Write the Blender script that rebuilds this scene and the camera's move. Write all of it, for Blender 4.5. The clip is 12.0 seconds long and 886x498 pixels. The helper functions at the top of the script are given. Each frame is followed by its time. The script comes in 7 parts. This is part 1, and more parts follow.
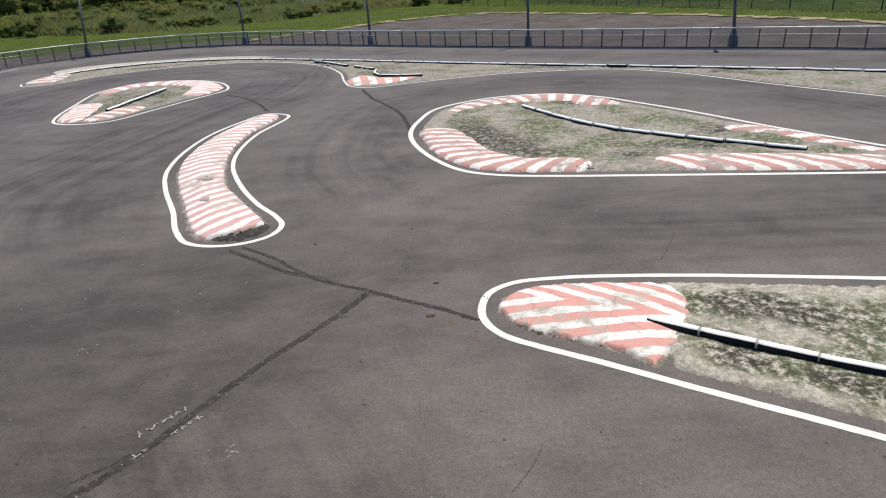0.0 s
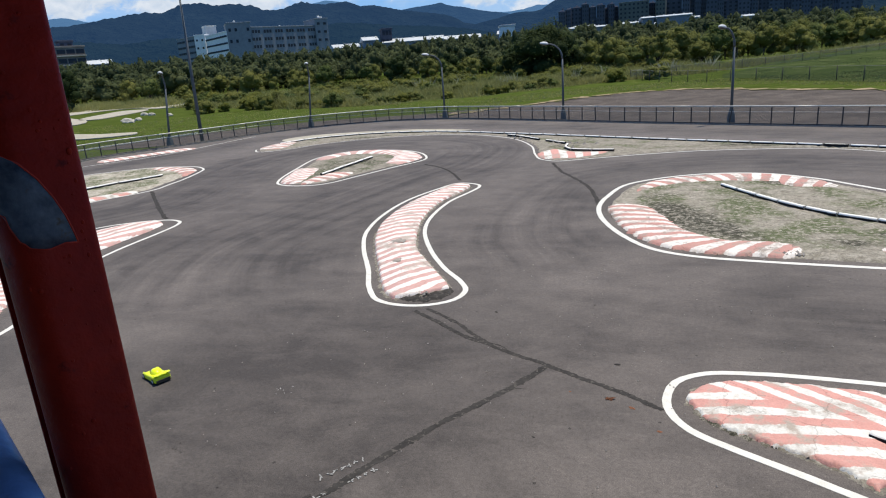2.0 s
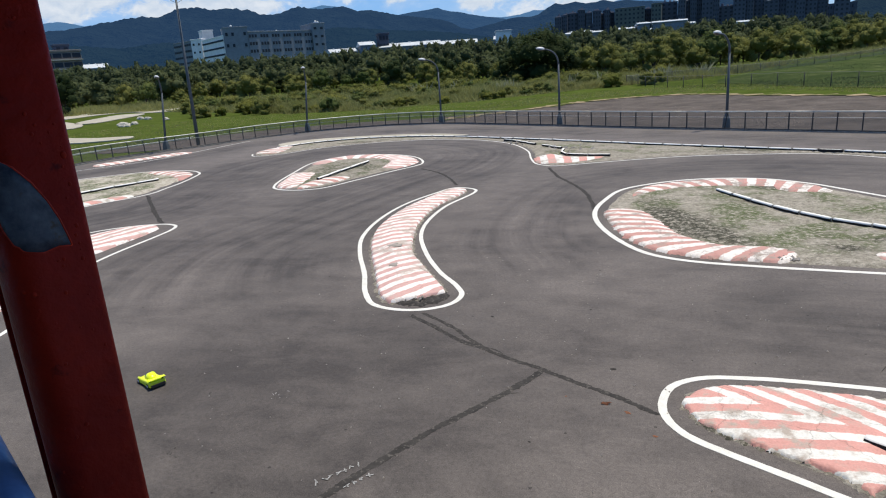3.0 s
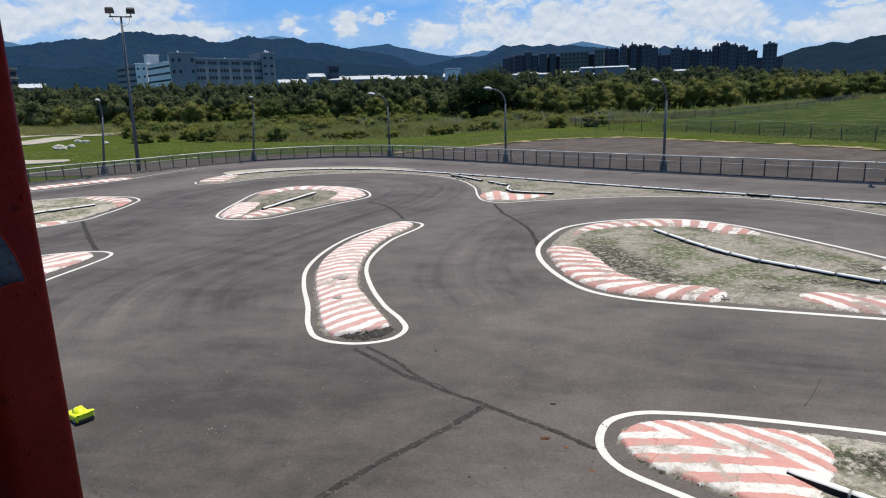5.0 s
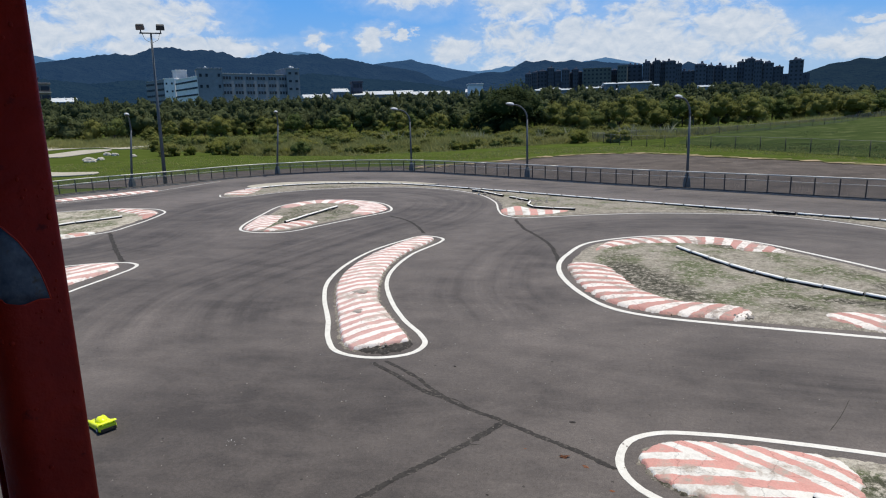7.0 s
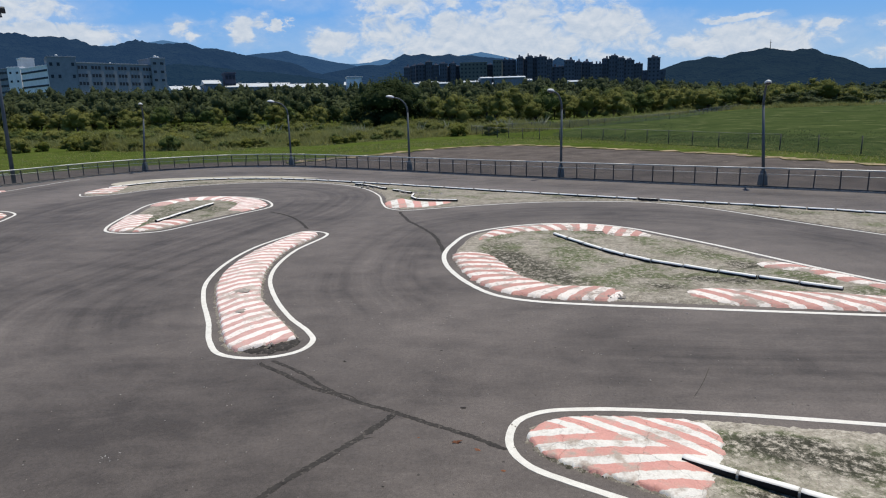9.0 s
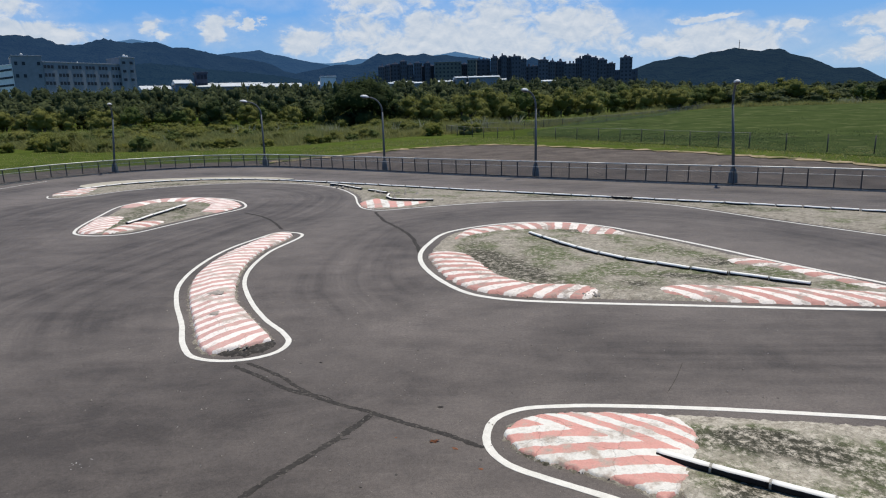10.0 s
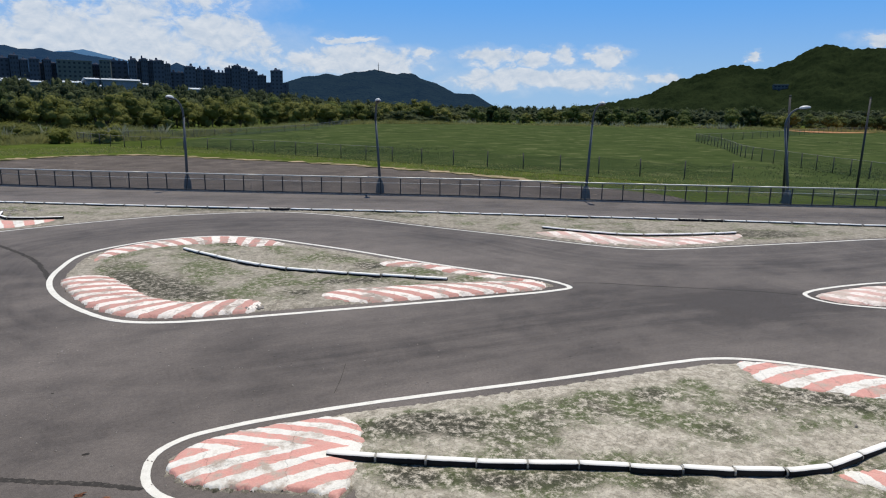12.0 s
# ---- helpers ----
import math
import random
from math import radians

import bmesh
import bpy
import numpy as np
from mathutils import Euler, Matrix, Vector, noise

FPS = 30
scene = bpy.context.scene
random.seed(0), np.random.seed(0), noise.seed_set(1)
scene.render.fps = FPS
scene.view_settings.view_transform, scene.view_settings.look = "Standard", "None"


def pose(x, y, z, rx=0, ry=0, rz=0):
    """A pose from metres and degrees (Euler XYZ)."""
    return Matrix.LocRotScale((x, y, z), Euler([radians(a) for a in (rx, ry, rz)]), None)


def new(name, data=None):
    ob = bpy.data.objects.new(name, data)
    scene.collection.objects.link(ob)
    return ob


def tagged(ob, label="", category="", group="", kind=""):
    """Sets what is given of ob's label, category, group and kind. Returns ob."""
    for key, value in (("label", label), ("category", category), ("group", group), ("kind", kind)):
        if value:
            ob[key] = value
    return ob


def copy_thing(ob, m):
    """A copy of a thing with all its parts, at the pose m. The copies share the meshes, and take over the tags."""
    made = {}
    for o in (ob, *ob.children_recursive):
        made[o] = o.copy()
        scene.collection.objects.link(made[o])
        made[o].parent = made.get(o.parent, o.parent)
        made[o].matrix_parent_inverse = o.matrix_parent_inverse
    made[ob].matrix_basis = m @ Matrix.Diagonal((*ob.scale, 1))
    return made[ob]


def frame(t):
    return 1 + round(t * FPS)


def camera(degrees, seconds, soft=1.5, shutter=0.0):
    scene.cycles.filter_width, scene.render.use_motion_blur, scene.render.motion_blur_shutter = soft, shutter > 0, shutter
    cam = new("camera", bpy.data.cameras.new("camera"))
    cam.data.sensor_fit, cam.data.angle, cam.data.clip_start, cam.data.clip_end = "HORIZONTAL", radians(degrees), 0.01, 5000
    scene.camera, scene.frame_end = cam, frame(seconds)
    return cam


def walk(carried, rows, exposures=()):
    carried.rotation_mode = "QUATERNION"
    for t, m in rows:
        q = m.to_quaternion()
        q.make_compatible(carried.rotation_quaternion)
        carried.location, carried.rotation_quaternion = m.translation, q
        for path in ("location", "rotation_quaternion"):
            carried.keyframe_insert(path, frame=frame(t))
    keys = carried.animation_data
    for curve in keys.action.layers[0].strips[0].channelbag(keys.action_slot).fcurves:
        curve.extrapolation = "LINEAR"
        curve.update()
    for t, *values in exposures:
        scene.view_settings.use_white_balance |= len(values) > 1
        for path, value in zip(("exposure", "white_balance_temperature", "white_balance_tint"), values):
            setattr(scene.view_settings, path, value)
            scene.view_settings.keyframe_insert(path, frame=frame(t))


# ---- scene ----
cam = camera(68.74, 12.0, 1.1)
PATH = [
    (0.0, 0.042, 0.068, 3.949, 66.79, 3.28, -1.34),
    (0.5, -0.002, 0.053, 3.971, 70.85, 3.93, 8.43),
    (1.0, -0.019, 0.055, 3.978, 72.74, 4.19, 12.43),
    (1.5, -0.022, 0.056, 3.982, 73.66, 4.27, 14.18),
    (2.0, -0.025, 0.053, 3.984, 74.00, 4.19, 14.99),
    (2.5, -0.018, 0.059, 3.984, 74.16, 4.21, 15.23),
    (3.0, -0.020, 0.050, 3.984, 74.38, 4.04, 14.70),
    (3.5, -0.016, 0.042, 3.983, 75.06, 3.33, 12.80),
    (5.5, 0.022, -0.035, 4.031, 77.72, 1.65, 10.31),
    (6.0, 0.023, -0.035, 4.034, 78.27, 1.60, 12.16),
    (6.5, 0.031, -0.029, 4.034, 78.47, 1.60, 12.96),
    (8.5, 0.006, -0.031, 4.010, 77.92, 1.41, 4.82),
    (9.0, 0.006, -0.031, 4.009, 77.60, 1.46, 1.93),
    (9.5, 0.012, -0.039, 4.008, 77.50, 1.53, 0.51),
    (10.0, 0.014, -0.039, 4.009, 77.51, 1.55, -0.24),
    (10.5, 0.020, -0.042, 4.007, 77.72, 1.33, -1.80),
    (11.0, 0.029, -0.042, 4.009, 77.96, 0.71, -5.67),
    (11.5, 0.048, -0.051, 4.006, 77.74, -0.11, -14.76),
    (12.0, 0.062, -0.055, 3.998, 78.40, -0.98, -29.56),
]
walk(cam, [(t, pose(*p)) for t, *p in PATH], [(0.0, 0.13), (0.5, 0.19), (1.0, 0.17), (3.5, 0.12), (5.5, 0.05), (10.0, -0.05), (12.0, -0.01)])

# ---- light ----
SUN_EL, SUN_AZ = 76.0, 52.0          # degrees; azimuth from +y towards +x
sun = new("sun", bpy.data.lights.new("sun", "SUN"))
sun.data.energy, sun.data.angle, sun.data.color = 4.7, radians(0.53), (1.0, 0.935, 0.80)
sun.matrix_world = pose(0, 0, 60, -(90 - SUN_EL), 0, -SUN_AZ)
scene.view_settings.exposure = 0.0


def node(nt, kind, **sets):
    n = nt.nodes.new(kind)
    for k, v in sets.items():
        if k == "op":
            n.operation = v
        elif k == "kind":
            n.noise_type = v
        else:
            n.inputs[k].default_value = v
    return n


def math_node(nt, op, a, b=None, clamp=False):
    n = nt.nodes.new("ShaderNodeMath")
    n.operation, n.use_clamp = op, clamp
    for i, v in enumerate((a, b)):
        if v is None:
            continue
        if isinstance(v, (int, float)):
            n.inputs[i].default_value = v
        else:
            nt.links.new(v, n.inputs[i])
    return n.outputs[0]


def build_world():
    w = bpy.data.worlds.new("sky")
    scene.world = w
    w.use_nodes = True
    nt = w.node_tree
    nt.nodes.clear()
    out = nt.nodes.new("ShaderNodeOutputWorld")
    bg = nt.nodes.new("ShaderNodeBackground")
    sky = nt.nodes.new("ShaderNodeTexSky")
    sky.sky_type, sky.sun_disc = "NISHITA", False
    sky.sun_elevation, sky.sun_rotation = radians(SUN_EL), radians(SUN_AZ)
    sky.altitude, sky.air_density, sky.dust_density, sky.ozone_density = 800, 1.0, 0.0, 3.0
    tc = nt.nodes.new("ShaderNodeTexCoord")
    sep = nt.nodes.new("ShaderNodeSeparateXYZ")
    nt.links.new(tc.outputs["Generated"], sep.inputs[0])
    x, y, z = sep.outputs
    az = math_node(nt, "MULTIPLY", math_node(nt, "ARCTAN2", x, y), 57.2958)
    el = math_node(nt, "MULTIPLY", math_node(nt, "ARCSINE", z), 57.2958)
    # ragged outlines: the banks' plan is shifted about by a noise
    place = nt.nodes.new("ShaderNodeCombineXYZ")
    nt.links.new(az, place.inputs[0])
    nt.links.new(math_node(nt, "MULTIPLY", el, 1.8), place.inputs[1])
    stir = node(nt, "ShaderNodeTexNoise", Scale=0.38, Detail=6.0, Roughness=0.6)
    nt.links.new(place.outputs[0], stir.inputs["Vector"])
    rgb = nt.nodes.new("ShaderNodeSeparateColor")
    nt.links.new(stir.outputs["Color"], rgb.inputs[0])
    true_az, true_el = az, el
    az = math_node(nt, "ADD", az, math_node(nt, "MULTIPLY", math_node(nt, "SUBTRACT", rgb.outputs[0], 0.5), 6.0))
    el = math_node(nt, "ADD", el, math_node(nt, "MULTIPLY", math_node(nt, "SUBTRACT", rgb.outputs[1], 0.5), 2.2))
    # cumulus banks: azimuth, elevation, half width, half height
    banks = [(-44, 6.8, 7, 1.2), (-37, 8.4, 7.5, 1.9), (-33, 5.9, 9, 0.9), (-22.5, 6.7, 1.5, 0.8), (-18, 6.6, 1.9, 1.0), (-15.4, 6.8, 0.7, 0.4), (-11, 5.7, 2.6, 1.0), (-6.5, 6.3, 3.2, 1.5),
             (-1, 6.3, 3.8, 1.7), (5, 6.9, 4.6, 2.3), (11, 6.2, 4.2, 1.8), (-5, 9.4, 5.5, 1.5), (9, 10.6, 7, 2.2), (-14, 11, 6, 1.6), (3, 5.2, 15, 2.2), (22, 4.6, 7, 1.2), (21.5, 6.1, 3.2, 0.30), (24.2, 5.0, 2.0, 0.6), (28, 5.3, 1.4, 0.45), (33.5, 5.1, 2.6, 0.75),
             (37, 4.8, 2.0, 0.6), (39.6, 5.3, 1.3, 0.7), (43.2, 5.0, 1.5, 0.75), (47.8, 3.4, 1.3, 0.45), (38, 3.3, 9, 0.8), (54.6, 5.0, 0.6, 0.25), (64, 6.0, 3, 0.5), (-48, 15, 9, 4)]
    best = None
    for a, e, ra, re in banks:
        da = math_node(nt, "DIVIDE", math_node(nt, "SUBTRACT", az, float(a)), float(ra))
        de = math_node(nt, "SUBTRACT", el, float(e))
        de = math_node(nt, "MAXIMUM", math_node(nt, "DIVIDE", de, float(re)), math_node(nt, "DIVIDE", de, -1.5 * re))
        d = math_node(nt, "SUBTRACT", 1.0, math_node(nt, "ADD", math_node(nt, "MULTIPLY", da, da), math_node(nt, "MULTIPLY", de, de)))
        best = d if best is None else math_node(nt, "MAXIMUM", best, d)
    best = math_node(nt, "MAXIMUM", best, -1.6)

    az, el = true_az, true_el

    def billows(up):
        comb = nt.nodes.new("ShaderNodeCombineXYZ")
        nt.links.new(az, comb.inputs[0])
        nt.links.new(math_node(nt, "MULTIPLY", math_node(nt, "ADD", el, up), 1.5), comb.inputs[1])
        n1 = node(nt, "ShaderNodeTexNoise", Scale=0.55, Detail=10.0, Roughness=0.64, Distortion=0.4)
        n2 = node(nt, "ShaderNodeTexNoise", Scale=0.16, Detail=4.0, Roughness=0.55)
        for n in (n1, n2):
            nt.links.new(comb.outputs[0], n.inputs["Vector"])
        f1 = math_node(nt, "MULTIPLY", math_node(nt, "SUBTRACT", n1.outputs[0], 0.5), 3.6)
        f2 = math_node(nt, "MULTIPLY", math_node(nt, "SUBTRACT", n2.outputs[0], 0.5), 2.2)
        return math_node(nt, "ADD", f1, f2)
    here, above = billows(0.0), billows(0.42)
    dens = math_node(nt, "ADD", math_node(nt, "MULTIPLY", best, 1.6), here)
    ramp = nt.nodes.new("ShaderNodeMapRange")
    ramp.interpolation_type = "SMOOTHSTEP"
    for k, v in (("From Min", -0.20), ("From Max", 1.25), ("To Min", 0.0), ("To Max", 0.96)):
        ramp.inputs[k].default_value = v
    nt.links.new(dens, ramp.inputs["Value"])
    # thin veil under the banks
    veil = nt.nodes.new("ShaderNodeMapRange")
    veil.interpolation_type = "SMOOTHSTEP"
    for k, v in (("From Min", -1.4), ("From Max", 1.2), ("To Min", 0.0), ("To Max", 0.40)):
        veil.inputs[k].default_value = v
    nt.links.new(math_node(nt, "ADD", best, math_node(nt, "MULTIPLY", here, 0.35)), veil.inputs["Value"])
    haze = nt.nodes.new("ShaderNodeMapRange")
    haze.interpolation_type = "SMOOTHSTEP"
    for k, v in (("From Min", 34.0), ("From Max", 14.0), ("To Min", 0.0), ("To Max", 0.92)):
        haze.inputs[k].default_value = v
    nt.links.new(el, haze.inputs["Value"])
    cover = math_node(nt, "MAXIMUM", ramp.outputs[0], veil.outputs[0])
    shade = nt.nodes.new("ShaderNodeMapRange")
    for k, v in (("From Min", -0.75), ("From Max", 0.65), ("To Min", 0.30), ("To Max", 1.0)):
        shade.inputs[k].default_value = v
    nt.links.new(math_node(nt, "SUBTRACT", math_node(nt, "SUBTRACT", here, above), math_node(nt, "MULTIPLY", math_node(nt, "SUBTRACT", best, 0.8), 0.15)), shade.inputs["Value"])
    cl = nt.nodes.new("ShaderNodeMix")
    cl.data_type = "RGBA"
    cl.inputs["A"].default_value, cl.inputs["B"].default_value = (5.6, 7.0, 8.9, 1), (9.3, 9.9, 10.7, 1)
    nt.links.new(shade.outputs[0], cl.inputs["Factor"])
    mix = nt.nodes.new("ShaderNodeMix")
    mix.data_type = "RGBA"
    nt.links.new(cover, mix.inputs["Factor"])
    tone = nt.nodes.new("ShaderNodeHueSaturation")
    tone.inputs["Hue"].default_value, tone.inputs["Saturation"].default_value, tone.inputs["Value"].default_value = 0.5, 1.10, 1.30
    nt.links.new(sky.outputs[0], tone.inputs["Color"])
    blue = nt.nodes.new("ShaderNodeMix")
    blue.data_type, blue.blend_type = "RGBA", "MULTIPLY"
    blue.inputs["Factor"].default_value, blue.inputs["B"].default_value = 1.0, (1.0, 1.0, 1.08, 1)
    nt.links.new(tone.outputs[0], blue.inputs["A"])
    low = nt.nodes.new("ShaderNodeMix")
    low.data_type = "RGBA"
    depth = nt.nodes.new("ShaderNodeMapRange")
    depth.interpolation_type = "SMOOTHSTEP"
    depth.inputs["From Min"].default_value, depth.inputs["From Max"].default_value = 1.0, 11.0
    nt.links.new(true_el, depth.inputs["Value"])
    air = nt.nodes.new("ShaderNodeMix")
    air.data_type = "RGBA"
    air.inputs["A"].default_value, air.inputs["B"].default_value = (3.9, 6.7, 10.4, 1), (1.45, 5.0, 11.6, 1)
    nt.links.new(depth.outputs[0], air.inputs["Factor"])
    nt.links.new(air.outputs["Result"], low.inputs["B"])
    nt.links.new(haze.outputs[0], low.inputs["Factor"])
    nt.links.new(blue.outputs["Result"], low.inputs["A"])
    nt.links.new(low.outputs["Result"], mix.inputs["A"])
    nt.links.new(cl.outputs["Result"], mix.inputs["B"])
    nt.links.new(mix.outputs["Result"], bg.inputs[0])
    bg.inputs[1].default_value = 0.075
    nt.links.new(bg.outputs[0], out.inputs[0])


build_world()

# ---- materials ----


def material(name, a, b, scale=4.0, rough=0.8, bump=0.3, bump_scale=60.0, metal=0.0, detail=6.0, spots=None, spec=0.3, by_object=0.0, dist=0.01):
    """Two colours mixed by a coarse noise, a fine noise over it and as relief, and an optional third colour in spots."""
    m = bpy.data.materials.new(name)
    m.use_nodes = True
    nt = m.node_tree
    p = nt.nodes["Principled BSDF"]
    p.inputs["Metallic"].default_value = metal
    p.inputs["Specular IOR Level"].default_value = spec
    tc = nt.nodes.new("ShaderNodeTexCoord")
    co = tc.outputs["Object"]
    n1 = node(nt, "ShaderNodeTexNoise", Scale=scale, Detail=detail, Roughness=0.6)
    n2 = node(nt, "ShaderNodeTexNoise", Scale=bump_scale, Detail=4.0, Roughness=0.65)
    nt.links.new(co, n1.inputs["Vector"])
    nt.links.new(co, n2.inputs["Vector"])
    r = nt.nodes.new("ShaderNodeMapRange")
    r.inputs["From Min"].default_value, r.inputs["From Max"].default_value = 0.32, 0.68
    nt.links.new(n1.outputs[0], r.inputs["Value"])
    mx = nt.nodes.new("ShaderNodeMix")
    mx.data_type = "RGBA"
    mx.inputs["A"].default_value, mx.inputs["B"].default_value = (*a, 1), (*b, 1)
    nt.links.new(r.outputs[0], mx.inputs["Factor"])
    col = mx.outputs["Result"]
    if spots:
        c, lo, sc = spots
        n3 = node(nt, "ShaderNodeTexNoise", Scale=sc, Detail=7.0, Roughness=0.65)
        nt.links.new(co, n3.inputs["Vector"])
        r3 = nt.nodes.new("ShaderNodeMapRange")
        r3.inputs["From Min"].default_value, r3.inputs["From Max"].default_value = lo, lo + 0.08
        nt.links.new(n3.outputs[0], r3.inputs["Value"])
        m3 = nt.nodes.new("ShaderNodeMix")
        m3.data_type = "RGBA"
        m3.inputs["B"].default_value = (*c, 1)
        nt.links.new(r3.outputs[0], m3.inputs["Factor"])
        nt.links.new(col, m3.inputs["A"])
        col = m3.outputs["Result"]
    hsv = nt.nodes.new("ShaderNodeHueSaturation")
    v = math_node(nt, "ADD", 0.72, math_node(nt, "MULTIPLY", n2.outputs[0], 0.56))
    if by_object:
        oi = nt.nodes.new("ShaderNodeObjectInfo")
        v = math_node(nt, "MULTIPLY", v, math_node(nt, "ADD", 1 - by_object, math_node(nt, "MULTIPLY", oi.outputs["Random"], 2 * by_object)))
    nt.links.new(v, hsv.inputs["Value"])
    nt.links.new(col, hsv.inputs["Color"])
    nt.links.new(hsv.outputs[0], p.inputs["Base Color"])
    nt.links.new(math_node(nt, "ADD", rough - 0.1, math_node(nt, "MULTIPLY", n1.outputs[0], 0.2), True), p.inputs["Roughness"])
    if bump:
        b_ = nt.nodes.new("ShaderNodeBump")
        b_.inputs["Strength"].default_value, b_.inputs["Distance"].default_value = bump, dist
        nt.links.new(n2.outputs[0], b_.inputs["Height"])
        nt.links.new(b_.outputs[0], p.inputs["Normal"])
    return m


def foliage(name, a, b, scale=0.15, by_object=0.3):
    """Leaves: two greens by leaf, by plant and by a coarse noise, with light passing through."""
    m = bpy.data.materials.new(name)
    m.use_nodes = True
    nt = m.node_tree
    p = nt.nodes["Principled BSDF"]
    p.inputs["Roughness"].default_value = 0.65
    p.inputs["Specular IOR Level"].default_value = 0.08
    g = nt.nodes.new("ShaderNodeNewGeometry")
    oi = nt.nodes.new("ShaderNodeObjectInfo")
    n1 = node(nt, "ShaderNodeTexNoise", Scale=scale, Detail=3.0)
    nt.links.new(g.outputs["Position"], n1.inputs["Vector"])
    f = math_node(nt, "ADD", math_node(nt, "MULTIPLY", g.outputs["Random Per Island"], 0.25), math_node(nt, "MULTIPLY", n1.outputs[0], 1.0))
    f = math_node(nt, "SUBTRACT", math_node(nt, "ADD", f, math_node(nt, "MULTIPLY", oi.outputs["Random"], by_object * 2)), 0.12 + by_object, True)
    mx = nt.nodes.new("ShaderNodeMix")
    mx.data_type = "RGBA"
    mx.inputs["A"].default_value, mx.inputs["B"].default_value = (*a, 1), (*b, 1)
    nt.links.new(f, mx.inputs["Factor"])
    nt.links.new(mx.outputs["Result"], p.inputs["Base Color"])
    tuft = node(nt, "ShaderNodeTexNoise", Scale=2.4, Detail=5.0, Roughness=0.7)
    nt.links.new(g.outputs["Position"], tuft.inputs["Vector"])
    b_ = nt.nodes.new("ShaderNodeBump")
    b_.inputs["Strength"].default_value, b_.inputs["Distance"].default_value = 0.7, 0.35
    nt.links.new(tuft.outputs[0], b_.inputs["Height"])
    nt.links.new(b_.outputs[0], p.inputs["Normal"])
    tr = nt.nodes.new("ShaderNodeBsdfTranslucent")
    nt.links.new(mx.outputs["Result"], tr.inputs["Color"])
    ms = nt.nodes.new("ShaderNodeMixShader")
    ms.inputs[0].default_value = 0.42
    nt.links.new(p.outputs[0], ms.inputs[1])
    nt.links.new(tr.outputs[0], ms.inputs[2])
    nt.links.new(ms.outputs[0], nt.nodes["Material Output"].inputs[0])
    return m


def asphalt_material():
    """Worn asphalt: fine stone, pale dust, dark rubber along the racing line (attribute 'rubber')."""
    m = bpy.data.materials.new("asphalt")
    m.use_nodes = True
    nt = m.node_tree
    p = nt.nodes["Principled BSDF"]
    p.inputs["Specular IOR Level"].default_value = 0.3
    tc = nt.nodes.new("ShaderNodeTexCoord")
    co = tc.outputs["Object"]
    big = node(nt, "ShaderNodeTexNoise", Scale=0.30, Detail=6.0, Roughness=0.62)
    mid = node(nt, "ShaderNodeTexNoise", Scale=1.7, Detail=8.0, Roughness=0.70)
    fine = node(nt, "ShaderNodeTexNoise", Scale=75.0, Detail=3.0, Roughness=0.7)
    grain = node(nt, "ShaderNodeTexNoise", Scale=19.0, Detail=6.0, Roughness=0.78)
    grit = node(nt, "ShaderNodeTexVoronoi", Scale=13.0)
    streak = node(nt, "ShaderNodeTexNoise", Scale=1.0, Detail=7.0, Roughness=0.66)
    swirl = node(nt, "ShaderNodeTexNoise", Scale=1.0, Detail=6.0, Roughness=0.62)
    mp = nt.nodes.new("ShaderNodeMapping")
    mp.inputs["Rotation"].default_value = (0, 0, radians(-20))
    mp.inputs["Scale"].default_value = (0.22, 4.5, 1)
    nt.links.new(co, mp.inputs["Vector"])
    for n in (big, mid, fine, grit, grain):
        nt.links.new(co, n.inputs["Vector"])
    nt.links.new(mp.outputs[0], streak.inputs["Vector"])

    def attribute(name):
        a = nt.nodes.new("ShaderNodeAttribute")
        a.attribute_name = name
        return a.outputs["Fac"]
    lane = nt.nodes.new("ShaderNodeCombineXYZ")
    nt.links.new(math_node(nt, "MULTIPLY", attribute("lane_length"), 0.085), lane.inputs[0])
    nt.links.new(math_node(nt, "MULTIPLY", attribute("lane_side"), 2.4), lane.inputs[1])
    nt.links.new(lane.outputs[0], swirl.inputs["Vector"])

    def spread(out, k):
        return math_node(nt, "MULTIPLY", math_node(nt, "SUBTRACT", out, 0.5), k)
    f = math_node(nt, "ADD", spread(big.outputs[0], 1.0), spread(mid.outputs[0], 0.75))
    f = math_node(nt, "ADD", f, spread(streak.outputs[0], 0.22))
    smudge = node(nt, "ShaderNodeTexNoise", Scale=1.0, Detail=8.0, Roughness=0.72, Distortion=0.4)
    sm = nt.nodes.new("ShaderNodeMapping")
    sm.inputs["Rotation"].default_value, sm.inputs["Scale"].default_value = (0, 0, radians(-40)), (0.50, 0.85, 1)
    nt.links.new(co, sm.inputs["Vector"])
    nt.links.new(sm.outputs[0], smudge.inputs["Vector"])
    soft = nt.nodes.new("ShaderNodeMapRange")
    soft.interpolation_type = "SMOOTHSTEP"
    for k, x in (("From Min", 0.42), ("From Max", 0.64), ("To Min", 0.0), ("To Max", 0.22)):
        soft.inputs[k].default_value = x
    nt.links.new(smudge.outputs[0], soft.inputs["Value"])
    f = math_node(nt, "SUBTRACT", f, soft.outputs[0])
    rub = attribute("rubber")
    marks = math_node(nt, "ADD", math_node(nt, "MULTIPLY", rub, 0.34), math_node(nt, "MULTIPLY", attribute("lane_clear"), spread(swirl.outputs[0], 1.5)))
    marks = math_node(nt, "ADD", marks, attribute("smear_and_sheen"))
    f = math_node(nt, "SUBTRACT", math_node(nt, "ADD", f, 0.665), marks, True)
    mx = nt.nodes.new("ShaderNodeMix")
    mx.data_type = "RGBA"
